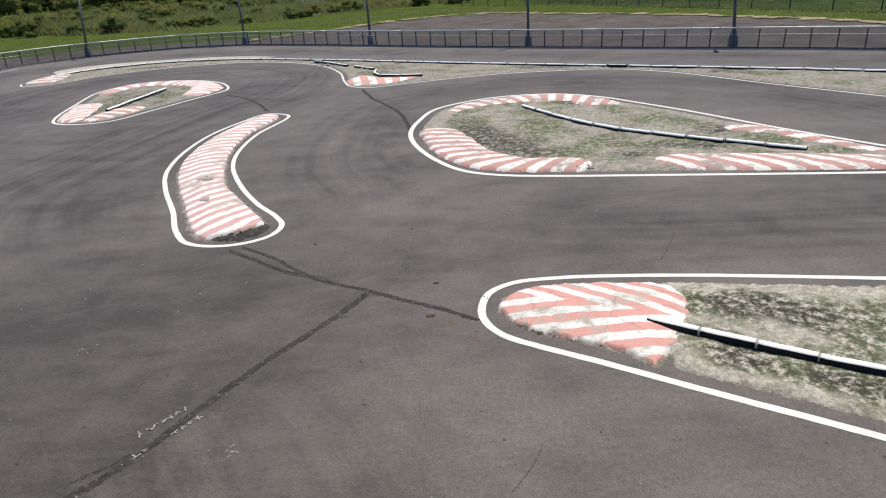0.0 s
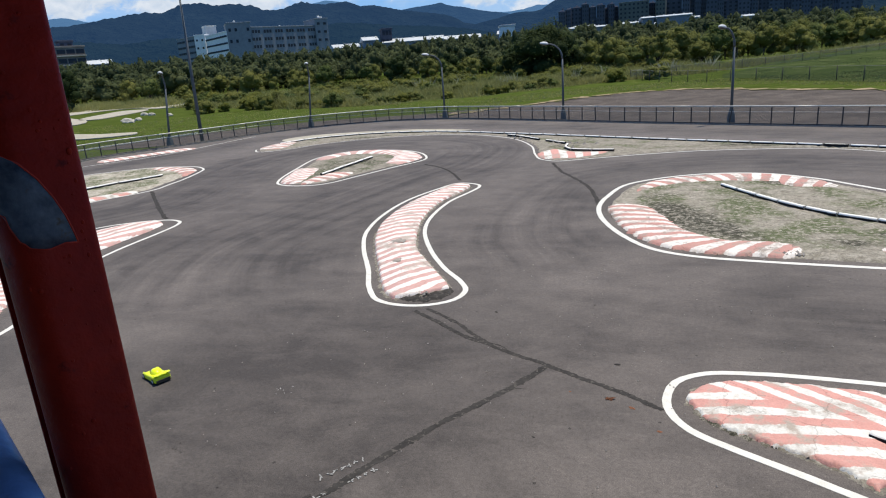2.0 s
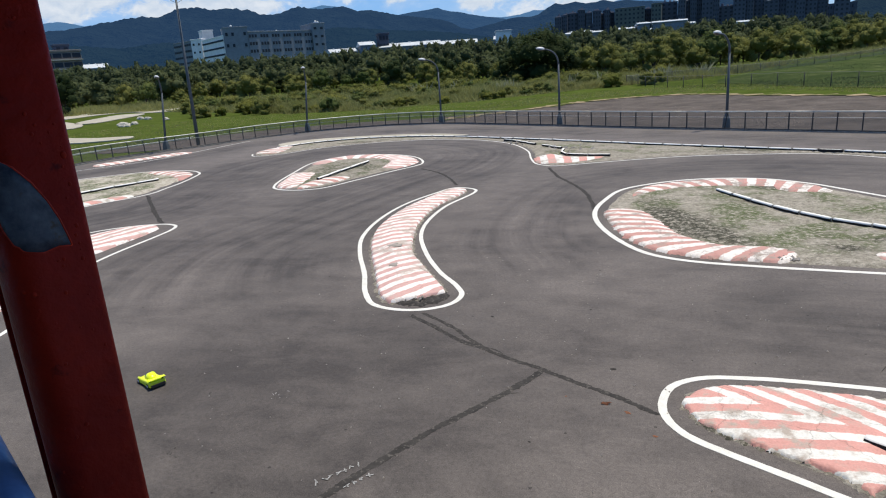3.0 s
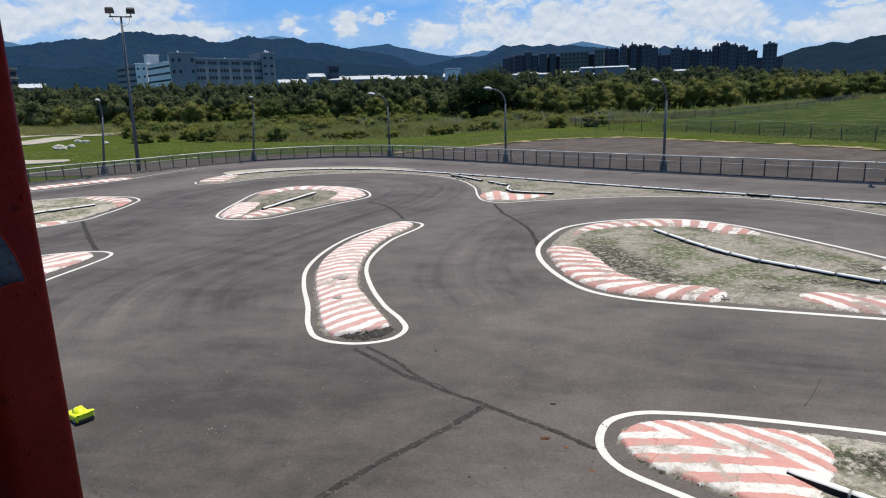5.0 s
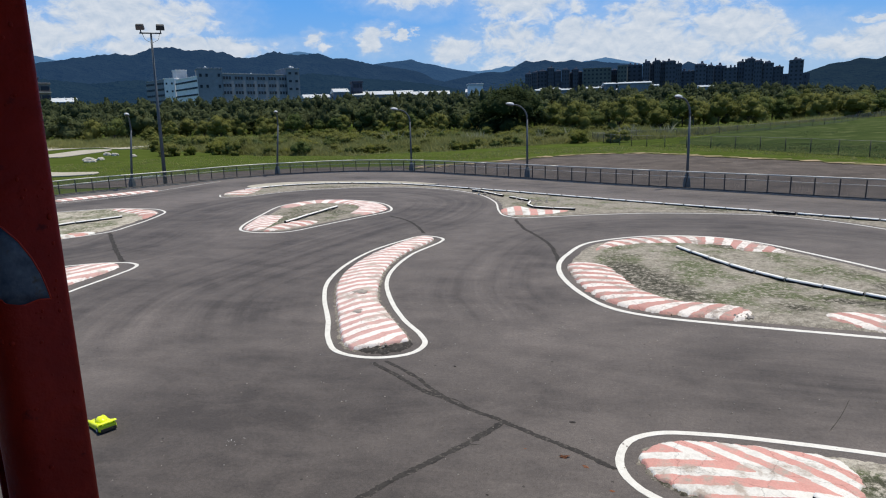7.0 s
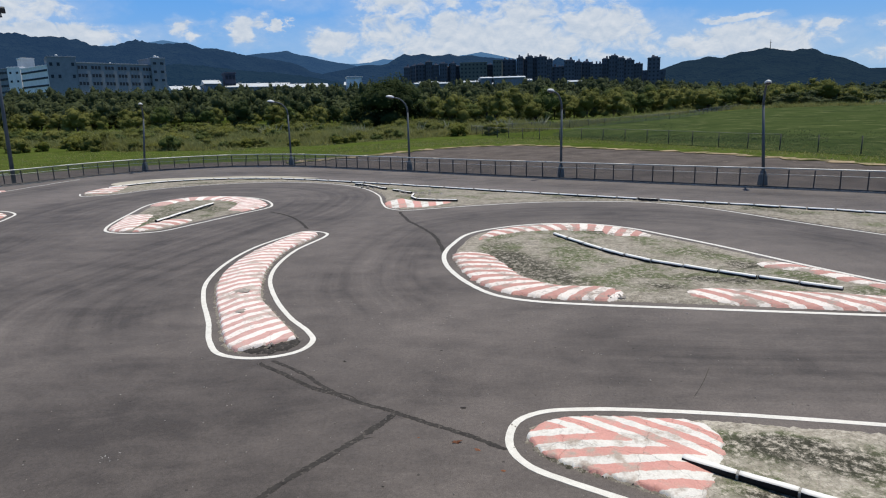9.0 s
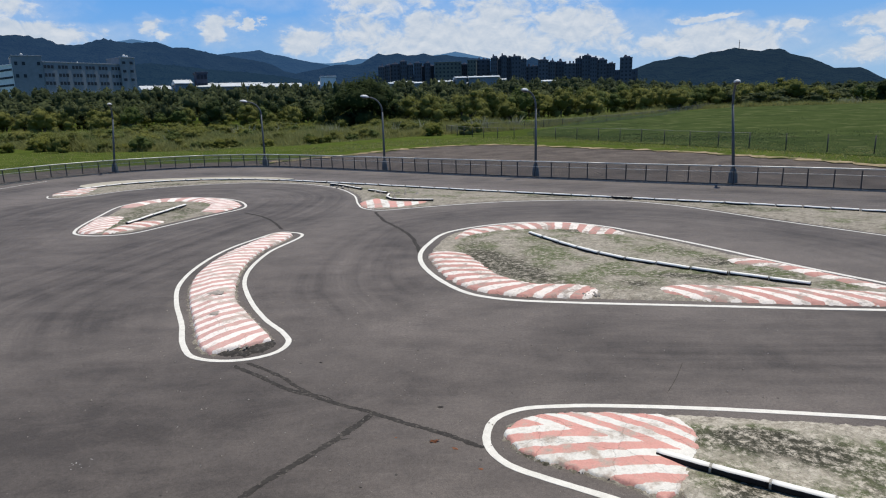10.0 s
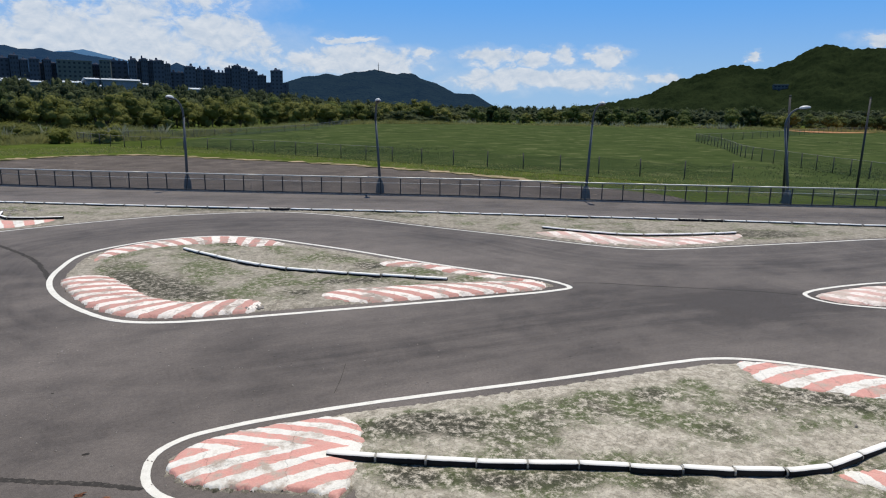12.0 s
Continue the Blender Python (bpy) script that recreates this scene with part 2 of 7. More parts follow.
    mx.inputs["A"].default_value, mx.inputs["B"].default_value = (0.053, 0.0462, 0.0435, 1), (0.161, 0.1405, 0.1295, 1)
    nt.links.new(f, mx.inputs["Factor"])
    v = math_node(nt, "ADD", 1.0, math_node(nt, "ADD", spread(fine.outputs[0], 1.8), spread(grain.outputs[0], 1.35)))
    sp = math_node(nt, "MULTIPLY", math_node(nt, "LESS_THAN", grit.outputs["Distance"], 0.06), 0.9)
    v = math_node(nt, "ADD", v, sp)
    pebble = node(nt, "ShaderNodeTexVoronoi", Scale=2.3)
    nt.links.new(co, pebble.inputs["Vector"])
    v = math_node(nt, "SUBTRACT", v, math_node(nt, "MULTIPLY", math_node(nt, "LESS_THAN", pebble.outputs["Distance"], 0.045), 0.55))
    hsv = nt.nodes.new("ShaderNodeHueSaturation")
    nt.links.new(v, hsv.inputs["Value"])
    nt.links.new(mx.outputs["Result"], hsv.inputs["Color"])
    nt.links.new(hsv.outputs[0], p.inputs["Base Color"])
    nt.links.new(math_node(nt, "ADD", 0.72, math_node(nt, "MULTIPLY", mid.outputs[0], 0.25)), p.inputs["Roughness"])
    b_ = nt.nodes.new("ShaderNodeBump")
    b_.inputs["Strength"].default_value, b_.inputs["Distance"].default_value = 0.5, 0.006
    nt.links.new(fine.outputs[0], b_.inputs["Height"])
    nt.links.new(b_.outputs[0], p.inputs["Normal"])
    return m


def kerb_material(name, red, white, worn, wear):
    """Faded red and white stripes on rough concrete; the stripe number comes from the attribute 'stripe'."""
    m = bpy.data.materials.new(name)
    m.use_nodes = True
    nt = m.node_tree
    p = nt.nodes["Principled BSDF"]
    p.inputs["Specular IOR Level"].default_value = 0.25
    p.inputs["Roughness"].default_value = 0.8
    tc = nt.nodes.new("ShaderNodeTexCoord")
    co = tc.outputs["Object"]
    at = nt.nodes.new("ShaderNodeAttribute")
    at.attribute_name = "stripe"
    edge = node(nt, "ShaderNodeTexNoise", Scale=9.0, Detail=5.0, Roughness=0.65)
    chips = node(nt, "ShaderNodeTexNoise", Scale=5.0, Detail=8.0, Roughness=0.72)
    dirt = node(nt, "ShaderNodeTexNoise", Scale=1.3, Detail=6.0, Roughness=0.65)
    fine = node(nt, "ShaderNodeTexNoise", Scale=45.0, Detail=5.0, Roughness=0.7)
    for n in (edge, chips, dirt, fine):
        nt.links.new(co, n.inputs["Vector"])
    s = math_node(nt, "ADD", at.outputs["Fac"], math_node(nt, "MULTIPLY", math_node(nt, "SUBTRACT", edge.outputs[0], 0.5), 0.26))
    fr = math_node(nt, "FRACT", s)
    r = nt.nodes.new("ShaderNodeMapRange")
    r.inputs["From Min"].default_value, r.inputs["From Max"].default_value = 0.47, 0.51
    nt.links.new(math_node(nt, "ABSOLUTE", math_node(nt, "SUBTRACT", math_node(nt, "MULTIPLY", fr, 2.0), 1.0)), r.inputs["Value"])
    mx = nt.nodes.new("ShaderNodeMix")
    mx.data_type = "RGBA"
    mx.inputs["A"].default_value, mx.inputs["B"].default_value = (*white, 1), (*red, 1)
    nt.links.new(r.outputs[0], mx.inputs["Factor"])
    r2 = nt.nodes.new("ShaderNodeMapRange")
    r2.inputs["From Min"].default_value, r2.inputs["From Max"].default_value = 0.64 - wear, 0.74 - wear
    mark = nt.nodes.new("ShaderNodeAttribute")
    mark.attribute_name = "stain"
    wornness = math_node(nt, "MULTIPLY", math_node(nt, "ADD", chips.outputs[0], dirt.outputs[0]), 0.55)
    nt.links.new(math_node(nt, "ADD", wornness, math_node(nt, "MULTIPLY", mark.outputs["Fac"], 0.13)), r2.inputs["Value"])
    m2 = nt.nodes.new("ShaderNodeMix")
    m2.data_type = "RGBA"
    m2.inputs["B"].default_value = (*worn, 1)
    nt.links.new(r2.outputs[0], m2.inputs["Factor"])
    nt.links.new(mx.outputs["Result"], m2.inputs["A"])
    hsv = nt.nodes.new("ShaderNodeHueSaturation")
    nt.links.new(math_node(nt, "ADD", 0.42, math_node(nt, "ADD", math_node(nt, "MULTIPLY", fine.outputs[0], 0.55), math_node(nt, "MULTIPLY", chips.outputs[0], 0.55))), hsv.inputs["Value"])
    nt.links.new(m2.outputs["Result"], hsv.inputs["Color"])
    nt.links.new(hsv.outputs[0], p.inputs["Base Color"])
    wob = nt.nodes.new("ShaderNodeMix")
    wob.data_type = "VECTOR"
    wob.inputs["Factor"].default_value = 0.12
    nt.links.new(co, wob.inputs["A"])
    nt.links.new(edge.outputs["Color"], wob.inputs["B"])
    cell = nt.nodes.new("ShaderNodeTexVoronoi")
    cell.feature = "DISTANCE_TO_EDGE"
    cell.inputs["Scale"].default_value = 1.7
    nt.links.new(wob.outputs["Result"], cell.inputs["Vector"])
    crack = nt.nodes.new("ShaderNodeMapRange")
    crack.inputs["From Max"].default_value, crack.inputs["To Min"].default_value = 0.011, 0.62
    nt.links.new(cell.outputs["Distance"], crack.inputs["Value"])
    dim = nt.nodes.new("ShaderNodeMix")
    dim.data_type, dim.blend_type = "RGBA", "MULTIPLY"
    dim.inputs["Factor"].default_value = 1.0
    nt.links.new(hsv.outputs[0], dim.inputs["A"])
    nt.links.new(crack.outputs[0], dim.inputs["B"])
    nt.links.new(dim.outputs["Result"], p.inputs["Base Color"])
    b_ = nt.nodes.new("ShaderNodeBump")
    b_.inputs["Strength"].default_value, b_.inputs["Distance"].default_value = 0.6, 0.015
    nt.links.new(math_node(nt, "ADD", fine.outputs[0], math_node(nt, "MULTIPLY", chips.outputs[0], 1.5)), b_.inputs["Height"])
    nt.links.new(b_.outputs[0], p.inputs["Normal"])
    return m


def soil_material(name, dark, tone=1.0):
    """Dry crust with dark algae and moss in patches, broken up by crumbs."""
    m = bpy.data.materials.new(name)
    m.use_nodes = True
    nt = m.node_tree
    p = nt.nodes["Principled BSDF"]
    p.inputs["Specular IOR Level"].default_value = 0.05
    p.inputs["Roughness"].default_value = 0.95
    tc = nt.nodes.new("ShaderNodeTexCoord")
    big = node(nt, "ShaderNodeTexNoise", Scale=0.85, Detail=4.0, Roughness=0.6)
    mid = node(nt, "ShaderNodeTexNoise", Scale=4.5, Detail=8.0, Roughness=0.75)
    fine = node(nt, "ShaderNodeTexNoise", Scale=26.0, Detail=6.0, Roughness=0.75)
    flake = node(nt, "ShaderNodeTexNoise", Scale=9.0, Detail=9.0, Roughness=0.8)
    moss = node(nt, "ShaderNodeTexNoise", Scale=0.9, Detail=5.0, Roughness=0.65)
    for n in (big, mid, fine, flake):
        nt.links.new(tc.outputs["Object"], n.inputs["Vector"])
    mv = nt.nodes.new("ShaderNodeVectorMath")
    mv.inputs[1].default_value = (7.3, 2.1, 0.0)
    nt.links.new(tc.outputs["Object"], mv.inputs[0])
    nt.links.new(mv.outputs[0], moss.inputs["Vector"])

    def step(value, lo, hi):
        r = nt.nodes.new("ShaderNodeMapRange")
        r.inputs["From Min"].default_value, r.inputs["From Max"].default_value = lo, hi
        nt.links.new(value, r.inputs["Value"])
        return r.outputs[0]

    def blend(f, a, b):
        x = nt.nodes.new("ShaderNodeMix")
        x.data_type = "RGBA"
        nt.links.new(f, x.inputs["Factor"])
        for k, c in (("A", a), ("B", b)):
            if isinstance(c, tuple):
                x.inputs[k].default_value = (*c, 1)
            else:
                nt.links.new(c, x.inputs[k])
        return x.outputs["Result"]
    f = math_node(nt, "ADD", math_node(nt, "MULTIPLY", big.outputs[0], 0.80), math_node(nt, "MULTIPLY", mid.outputs[0], 0.32))
    f = math_node(nt, "ADD", f, math_node(nt, "MULTIPLY", math_node(nt, "SUBTRACT", fine.outputs[0], 0.5), 0.35))
    rim = nt.nodes.new("ShaderNodeAttribute")
    rim.attribute_name = "inward"
    f = math_node(nt, "ADD", f, math_node(nt, "MULTIPLY", math_node(nt, "SUBTRACT", rim.outputs["Fac"], 0.75), 0.14))
    mark = nt.nodes.new("ShaderNodeAttribute")
    mark.attribute_name = "stain"
    f = math_node(nt, "ADD", f, math_node(nt, "MULTIPLY", mark.outputs["Fac"], 0.16))
    crust = blend(step(mid.outputs[0], 0.38, 0.58), tuple(c * tone for c in (0.315, 0.287, 0.235)), tuple(c * tone for c in (0.49, 0.45, 0.385)))
    algae = blend(step(math_node(nt, "ADD", moss.outputs[0], math_node(nt, "MULTIPLY", fine.outputs[0], 0.2)), 0.46, 0.60), (0.122, 0.114, 0.090), (0.114, 0.134, 0.068))
    algae = blend(step(mark.outputs["Fac"], 0.15, 0.75), algae, (0.066, 0.065, 0.050))
    col = blend(math_node(nt, "MULTIPLY", step(f, dark - 0.005, dark + 0.085), step(flake.outputs[0], 0.60, 0.47)), crust, algae)
    # curling crust: thin dark splits between flakes
    bend = nt.nodes.new("ShaderNodeMix")
    bend.data_type = "VECTOR"
    bend.inputs["Factor"].default_value = 0.16
    nt.links.new(tc.outputs["Object"], bend.inputs["A"])
    nt.links.new(mid.outputs["Color"], bend.inputs["B"])
    plates = nt.nodes.new("ShaderNodeTexVoronoi")
    plates.feature = "DISTANCE_TO_EDGE"
    plates.inputs["Scale"].default_value = 11.0
    nt.links.new(bend.outputs["Result"], plates.inputs["Vector"])
    split = nt.nodes.new("ShaderNodeMapRange")
    split.inputs["From Max"].default_value, split.inputs["To Min"].default_value = 0.08, 0.68
    nt.links.new(plates.outputs["Distance"], split.inputs["Value"])
    gapped = math_node(nt, "MAXIMUM", split.outputs[0], step(flake.outputs[0], 0.50, 0.56))
    dull = nt.nodes.new("ShaderNodeMix")
    dull.data_type, dull.blend_type = "RGBA", "MULTIPLY"
    dull.inputs["Factor"].default_value = 1.0
    nt.links.new(col, dull.inputs["A"])
    nt.links.new(gapped, dull.inputs["B"])
    col = dull.outputs["Result"]
    hsv = nt.nodes.new("ShaderNodeHueSaturation")
    nt.links.new(math_node(nt, "SUBTRACT", math_node(nt, "ADD", math_node(nt, "MULTIPLY", fine.outputs[0], 1.35), math_node(nt, "MULTIPLY", flake.outputs[0], 0.85)), 0.10), hsv.inputs["Value"])
    nt.links.new(col, hsv.inputs["Color"])
    nt.links.new(hsv.outputs[0], p.inputs["Base Color"])
    b_ = nt.nodes.new("ShaderNodeBump")
    b_.inputs["Strength"].default_value, b_.inputs["Distance"].default_value = 0.9, 0.05
    nt.links.new(math_node(nt, "ADD", mid.outputs[0], math_node(nt, "MULTIPLY", fine.outputs[0], 0.4)), b_.inputs["Height"])
    nt.links.new(b_.outputs[0], p.inputs["Normal"])
    return m


def pipe_material(name, limit):
    """Black plastic hose, painted white from the top down and scuffed."""
    m = bpy.data.materials.new(name)
    m.use_nodes = True
    nt = m.node_tree
    p = nt.nodes["Principled BSDF"]
    p.inputs["Roughness"].default_value = 0.75
    p.inputs["Specular IOR Level"].default_value = 0.15
    g = nt.nodes.new("ShaderNodeNewGeometry")
    sep = nt.nodes.new("ShaderNodeSeparateXYZ")
    nt.links.new(g.outputs["Normal"], sep.inputs[0])
    n1 = node(nt, "ShaderNodeTexNoise", Scale=7.0, Detail=6.0, Roughness=0.7)
    nt.links.new(g.outputs["Position"], n1.inputs["Vector"])
    oi = nt.nodes.new("ShaderNodeObjectInfo")
    v = math_node(nt, "ADD", sep.outputs[2], math_node(nt, "MULTIPLY", math_node(nt, "SUBTRACT", n1.outputs[0], 0.5), 0.20))
    v = math_node(nt, "SUBTRACT", v, math_node(nt, "MULTIPLY", math_node(nt, "LESS_THAN", oi.outputs["Random"], 0.05), 0.8))
    r = nt.nodes.new("ShaderNodeMapRange")
    r.inputs["From Min"].default_value, r.inputs["From Max"].default_value = limit, limit + 0.05
    nt.links.new(v, r.inputs["Value"])
    mx = nt.nodes.new("ShaderNodeMix")
    mx.data_type = "RGBA"
    mx.inputs["A"].default_value, mx.inputs["B"].default_value = (0.018, 0.018, 0.02, 1), (0.78, 0.77, 0.74, 1)
    nt.links.new(r.outputs[0], mx.inputs["Factor"])
    nt.links.new(mx.outputs["Result"], p.inputs["Base Color"])
    return m


def mesh_material(name, colour, cover, cell):
    """Woven wire or netting: thin crossing strands with open air between them."""
    m = bpy.data.materials.new(name)
    m.use_nodes = True
    nt = m.node_tree
    p = nt.nodes["Principled BSDF"]
    p.inputs["Base Color"].default_value = (*colour, 1)
    p.inputs["Roughness"].default_value = 0.6
    tc = nt.nodes.new("ShaderNodeTexCoord")
    hits = []
    for sgn in (1, -1):
        sx = nt.nodes.new("ShaderNodeSeparateXYZ")
        nt.links.new(tc.outputs["Object"], sx.inputs[0])
        d = math_node(nt, "ADD", sx.outputs[0], math_node(nt, "MULTIPLY", sx.outputs[2], float(sgn)))
        hits.append(math_node(nt, "LESS_THAN", math_node(nt, "FRACT", math_node(nt, "DIVIDE", d, cell)), cover))
    h = math_node(nt, "MAXIMUM", hits[0], hits[1])
    tr = nt.nodes.new("ShaderNodeBsdfTransparent")
    ms = nt.nodes.new("ShaderNodeMixShader")
    nt.links.new(h, ms.inputs[0])
    nt.links.new(tr.outputs[0], ms.inputs[1])
    nt.links.new(p.outputs[0], ms.inputs[2])
    nt.links.new(ms.outputs[0], nt.nodes["Material Output"].inputs[0])
    return m


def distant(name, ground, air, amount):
    """Far wooded slopes; the blue haze of the air is put in as a glow of their surface."""
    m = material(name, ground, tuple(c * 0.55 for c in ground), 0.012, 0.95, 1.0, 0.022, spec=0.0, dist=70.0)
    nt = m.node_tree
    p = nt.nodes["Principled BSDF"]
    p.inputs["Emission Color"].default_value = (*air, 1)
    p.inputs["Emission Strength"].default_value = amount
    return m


ASPHALT = asphalt_material()
PAINT = material("white_paint", (0.69, 0.675, 0.63), (0.57, 0.555, 0.51), 6.0, 0.7, 0.2, 70.0, spots=((0.3, 0.29, 0.28), 0.70, 9.0))
TAR = material("tar_seal", (0.031, 0.029, 0.028), (0.056, 0.052, 0.049), 7.0, 0.92, 0.5, 60.0, spec=0.08, spots=((0.10, 0.090, 0.083), 0.545, 16.0))
CHALK = material("chalk", (0.42, 0.42, 0.41), (0.18, 0.17, 0.165), 30.0, 0.9, 0.1, 120.0)
KERB = kerb_material("kerb_pale", (0.50, 0.270, 0.235), (0.75, 0.695, 0.65), (0.31, 0.265, 0.23), 0.09)
KERB_PINK = kerb_material("kerb_pink", (0.555, 0.340, 0.310), (0.79, 0.73, 0.69), (0.42, 0.355, 0.31), 0.08)
KERB_WORN = kerb_material("kerb_worn", (0.56, 0.36, 0.325), (0.75, 0.67, 0.63), (0.46, 0.385, 0.34), 0.12)
KERB_RED = kerb_material("kerb_bright", (0.60, 0.31, 0.27), (0.70, 0.68, 0.64), (0.38, 0.325, 0.28), 0.085)
CONCRETE = material("broken_concrete", (0.34, 0.31, 0.28), (0.20, 0.18, 0.16), 8.0, 0.9, 0.6, 40.0)
SOIL = soil_material("dry_soil", 0.535)
SOIL_OLIVE = soil_material("olive_soil", 0.55, 0.74)
SOIL_DUST = soil_material("dusty_soil", 0.61, 0.66)
HOSE = pipe_material("half_painted_hose", 0.42)
HOSE_WHITE = pipe_material("white_painted_hose", 0.05)
STRAP = material("wire_strap", (0.36, 0.35, 0.32), (0.22, 0.21, 0.19), 20.0, 0.6, 0.1, 60.0)
GALV = material("galvanised_steel", (0.62, 0.62, 0.59), (0.46, 0.46, 0.44), 3.0, 0.50, 0.05, 60.0, metal=0.35)
FENCE_DARK = material("dark_fence_paint", (0.035, 0.037, 0.04), (0.06, 0.055, 0.05), 5.0, 0.55, 0.1, 60.0)
LAMP_BLUE = material("blue_grey_paint", (0.105, 0.128, 0.140), (0.07, 0.09, 0.10), 2.0, 0.55, 0.1, 40.0, spec=0.2)
LAMP_GREY = material("grey_lamp_paint", (0.108, 0.118, 0.126), (0.08, 0.09, 0.10), 2.0, 0.5, 0.05, 40.0, spec=0.25)
LAMP_HEAD = material("lamp_head", (0.62, 0.63, 0.64), (0.5, 0.51, 0.52), 5.0, 0.4, 0.05, 40.0)
FAR_GLASS = material("far_window_glass", (0.035, 0.040, 0.052), (0.045, 0.05, 0.062), 0.1, 0.6, 0, 0.5, spec=0.1)
GLASS_DARK = material("dark_glass", (0.03, 0.035, 0.045), (0.05, 0.055, 0.065), 0.5, 0.15, 0, 5.0, spec=0.5)
WIRE = mesh_material("fence_wire", (0.12, 0.118, 0.11), 0.19, 0.06)
NET = mesh_material("green_net", (0.020, 0.042, 0.014), 0.11, 0.05)
GRASS = material("grass_ground", (0.078, 0.104, 0.024), (0.046, 0.067, 0.014), 0.35, 0.95, 0.9, 3.0, spots=((0.13, 0.135, 0.048), 0.60, 0.5), spec=0.0, dist=0.15)
FIELD = material("mown_grass", (0.058, 0.078, 0.029), (0.034, 0.052, 0.019), 0.22, 0.95, 0.9, 1.6, spots=((0.090, 0.106, 0.046), 0.55, 0.30), spec=0.0, dist=0.15)
GRAVEL = material("gravel", (0.128, 0.109, 0.097), (0.066, 0.057, 0.052), 0.5, 0.95, 0.8, 9.0, spots=((0.21, 0.18, 0.15), 0.60, 2.3), spec=0.05, dist=0.05)
SAND = material("pale_concrete", (0.43, 0.395, 0.325), (0.30, 0.275, 0.225), 0.5, 0.95, 0.4, 4.0)
ORANGE_SOIL = material("orange_soil", (0.42, 0.20, 0.08), (0.34, 0.16, 0.07), 0.1, 0.95, 0.3, 2.0)
ROCK = material("pale_rock", (0.50, 0.475, 0.41), (0.34, 0.32, 0.28), 1.5, 0.9, 0.6, 12.0, dist=0.05)
BARK = material("bark", (0.10, 0.08, 0.06), (0.06, 0.05, 0.04), 3.0, 0.9, 0.5, 20.0)
LEAF_LIGHT = foliage("light_leaves", (0.108, 0.126, 0.032), (0.218, 0.220, 0.064))
LEAF_MID = foliage("green_leaves", (0.064, 0.094, 0.027), (0.152, 0.180, 0.056))
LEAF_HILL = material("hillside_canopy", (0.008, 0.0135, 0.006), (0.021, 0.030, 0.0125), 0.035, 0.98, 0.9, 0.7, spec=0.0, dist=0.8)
LEAF_FIELD = foliage("field_blades", (0.064, 0.094, 0.036), (0.118, 0.148, 0.066), 0.08)
RIM = material("sandy_rim", (0.34, 0.27, 0.18), (0.22, 0.18, 0.12), 0.6, 0.95, 0.4, 6.0, spots=((0.085, 0.10, 0.035), 0.47, 0.5), spec=0.0)
LEAF_FAR = foliage("far_leaves", (0.034, 0.050, 0.024), (0.082, 0.100, 0.046), 0.06)
LEAF_WOODS = foliage("olive_leaves", (0.050, 0.068, 0.030), (0.120, 0.138, 0.060), 0.05)
LEAF_DARK = foliage("dark_leaves", (0.023, 0.038, 0.013), (0.062, 0.086, 0.030))
REED = foliage("tall_grass_blades", (0.145, 0.170, 0.048), (0.330, 0.320, 0.130), 0.10)
POST_RED = material("red_post_paint", (0.36, 0.017, 0.005), (0.23, 0.010, 0.004), 7.0, 0.50, 0.60, 30.0, spec=0.14, spots=((0.12, 0.008, 0.006), 0.62, 22.0), dist=0.006)
BARE_STEEL = material("bare_primer", (0.150, 0.168, 0.20), (0.022, 0.028, 0.046), 30.0, 0.5, 0.3, 70.0, spec=0.3, spots=((0.10, 0.070, 0.045), 0.60, 40.0), dist=0.003)
# brighter post red that paints in the highlight along the lifted lip
POST_LIP_GLINT = material("lip_highlight_red", (0.62, 0.045, 0.018), (0.48, 0.03, 0.012), 40.0, 0.45, 0.2, 60.0, spec=0.3)
RAIL_BLUE = material("blue_gloss_paint", (0.17, 0.29, 0.52), (0.12, 0.22, 0.44), 6.0, 0.30, 0.15, 60.0, spec=0.6, spots=((0.20, 0.22, 0.27), 0.66, 40.0))
BODY_YELLOW = material("fluorescent_yellow", (0.76, 0.86, 0.012), (0.70, 0.80, 0.012), 8.0, 0.3, 0, 40.0, spec=0.5)
RUBBER = material("black_rubber", (0.015, 0.015, 0.015), (0.03, 0.03, 0.03), 20.0, 0.8, 0.2, 80.0)
# pale walls; the blue-grey shade on their fronts is put into the colour
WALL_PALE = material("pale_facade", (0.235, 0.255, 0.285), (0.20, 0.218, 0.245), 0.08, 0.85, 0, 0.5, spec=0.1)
# dark walls with the blue-grey of distant haze mixed into the colour
WALL_HAZED = material("hazed_facade", (0.088, 0.098, 0.130), (0.074, 0.084, 0.112), 0.05, 0.85, 0, 0.5, by_object=0.10, spec=0.03)
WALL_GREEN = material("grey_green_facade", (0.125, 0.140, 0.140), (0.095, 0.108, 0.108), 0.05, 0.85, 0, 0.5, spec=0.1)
WALL_TAN = material("tan_facade", (0.26, 0.225, 0.20), (0.20, 0.175, 0.155), 0.1, 0.85, 0, 0.5, spec=0.1)
# white kept brighter than the fronts, standing for sun on the office wing
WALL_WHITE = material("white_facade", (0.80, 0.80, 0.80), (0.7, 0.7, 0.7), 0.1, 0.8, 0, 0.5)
LEAF_YELLOW = foliage("yellow_green_leaves", (0.11, 0.13, 0.025), (0.24, 0.24, 0.06))
ROOF_WHITE = material("white_metal_roof", (0.55, 0.57, 0.58), (0.42, 0.44, 0.45), 0.1, 0.5, 0, 0.5)
# second colour of each slope is the haze glow, stronger for far ranges
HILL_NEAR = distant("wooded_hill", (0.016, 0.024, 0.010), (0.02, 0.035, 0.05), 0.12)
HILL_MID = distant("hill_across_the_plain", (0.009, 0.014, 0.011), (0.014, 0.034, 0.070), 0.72)
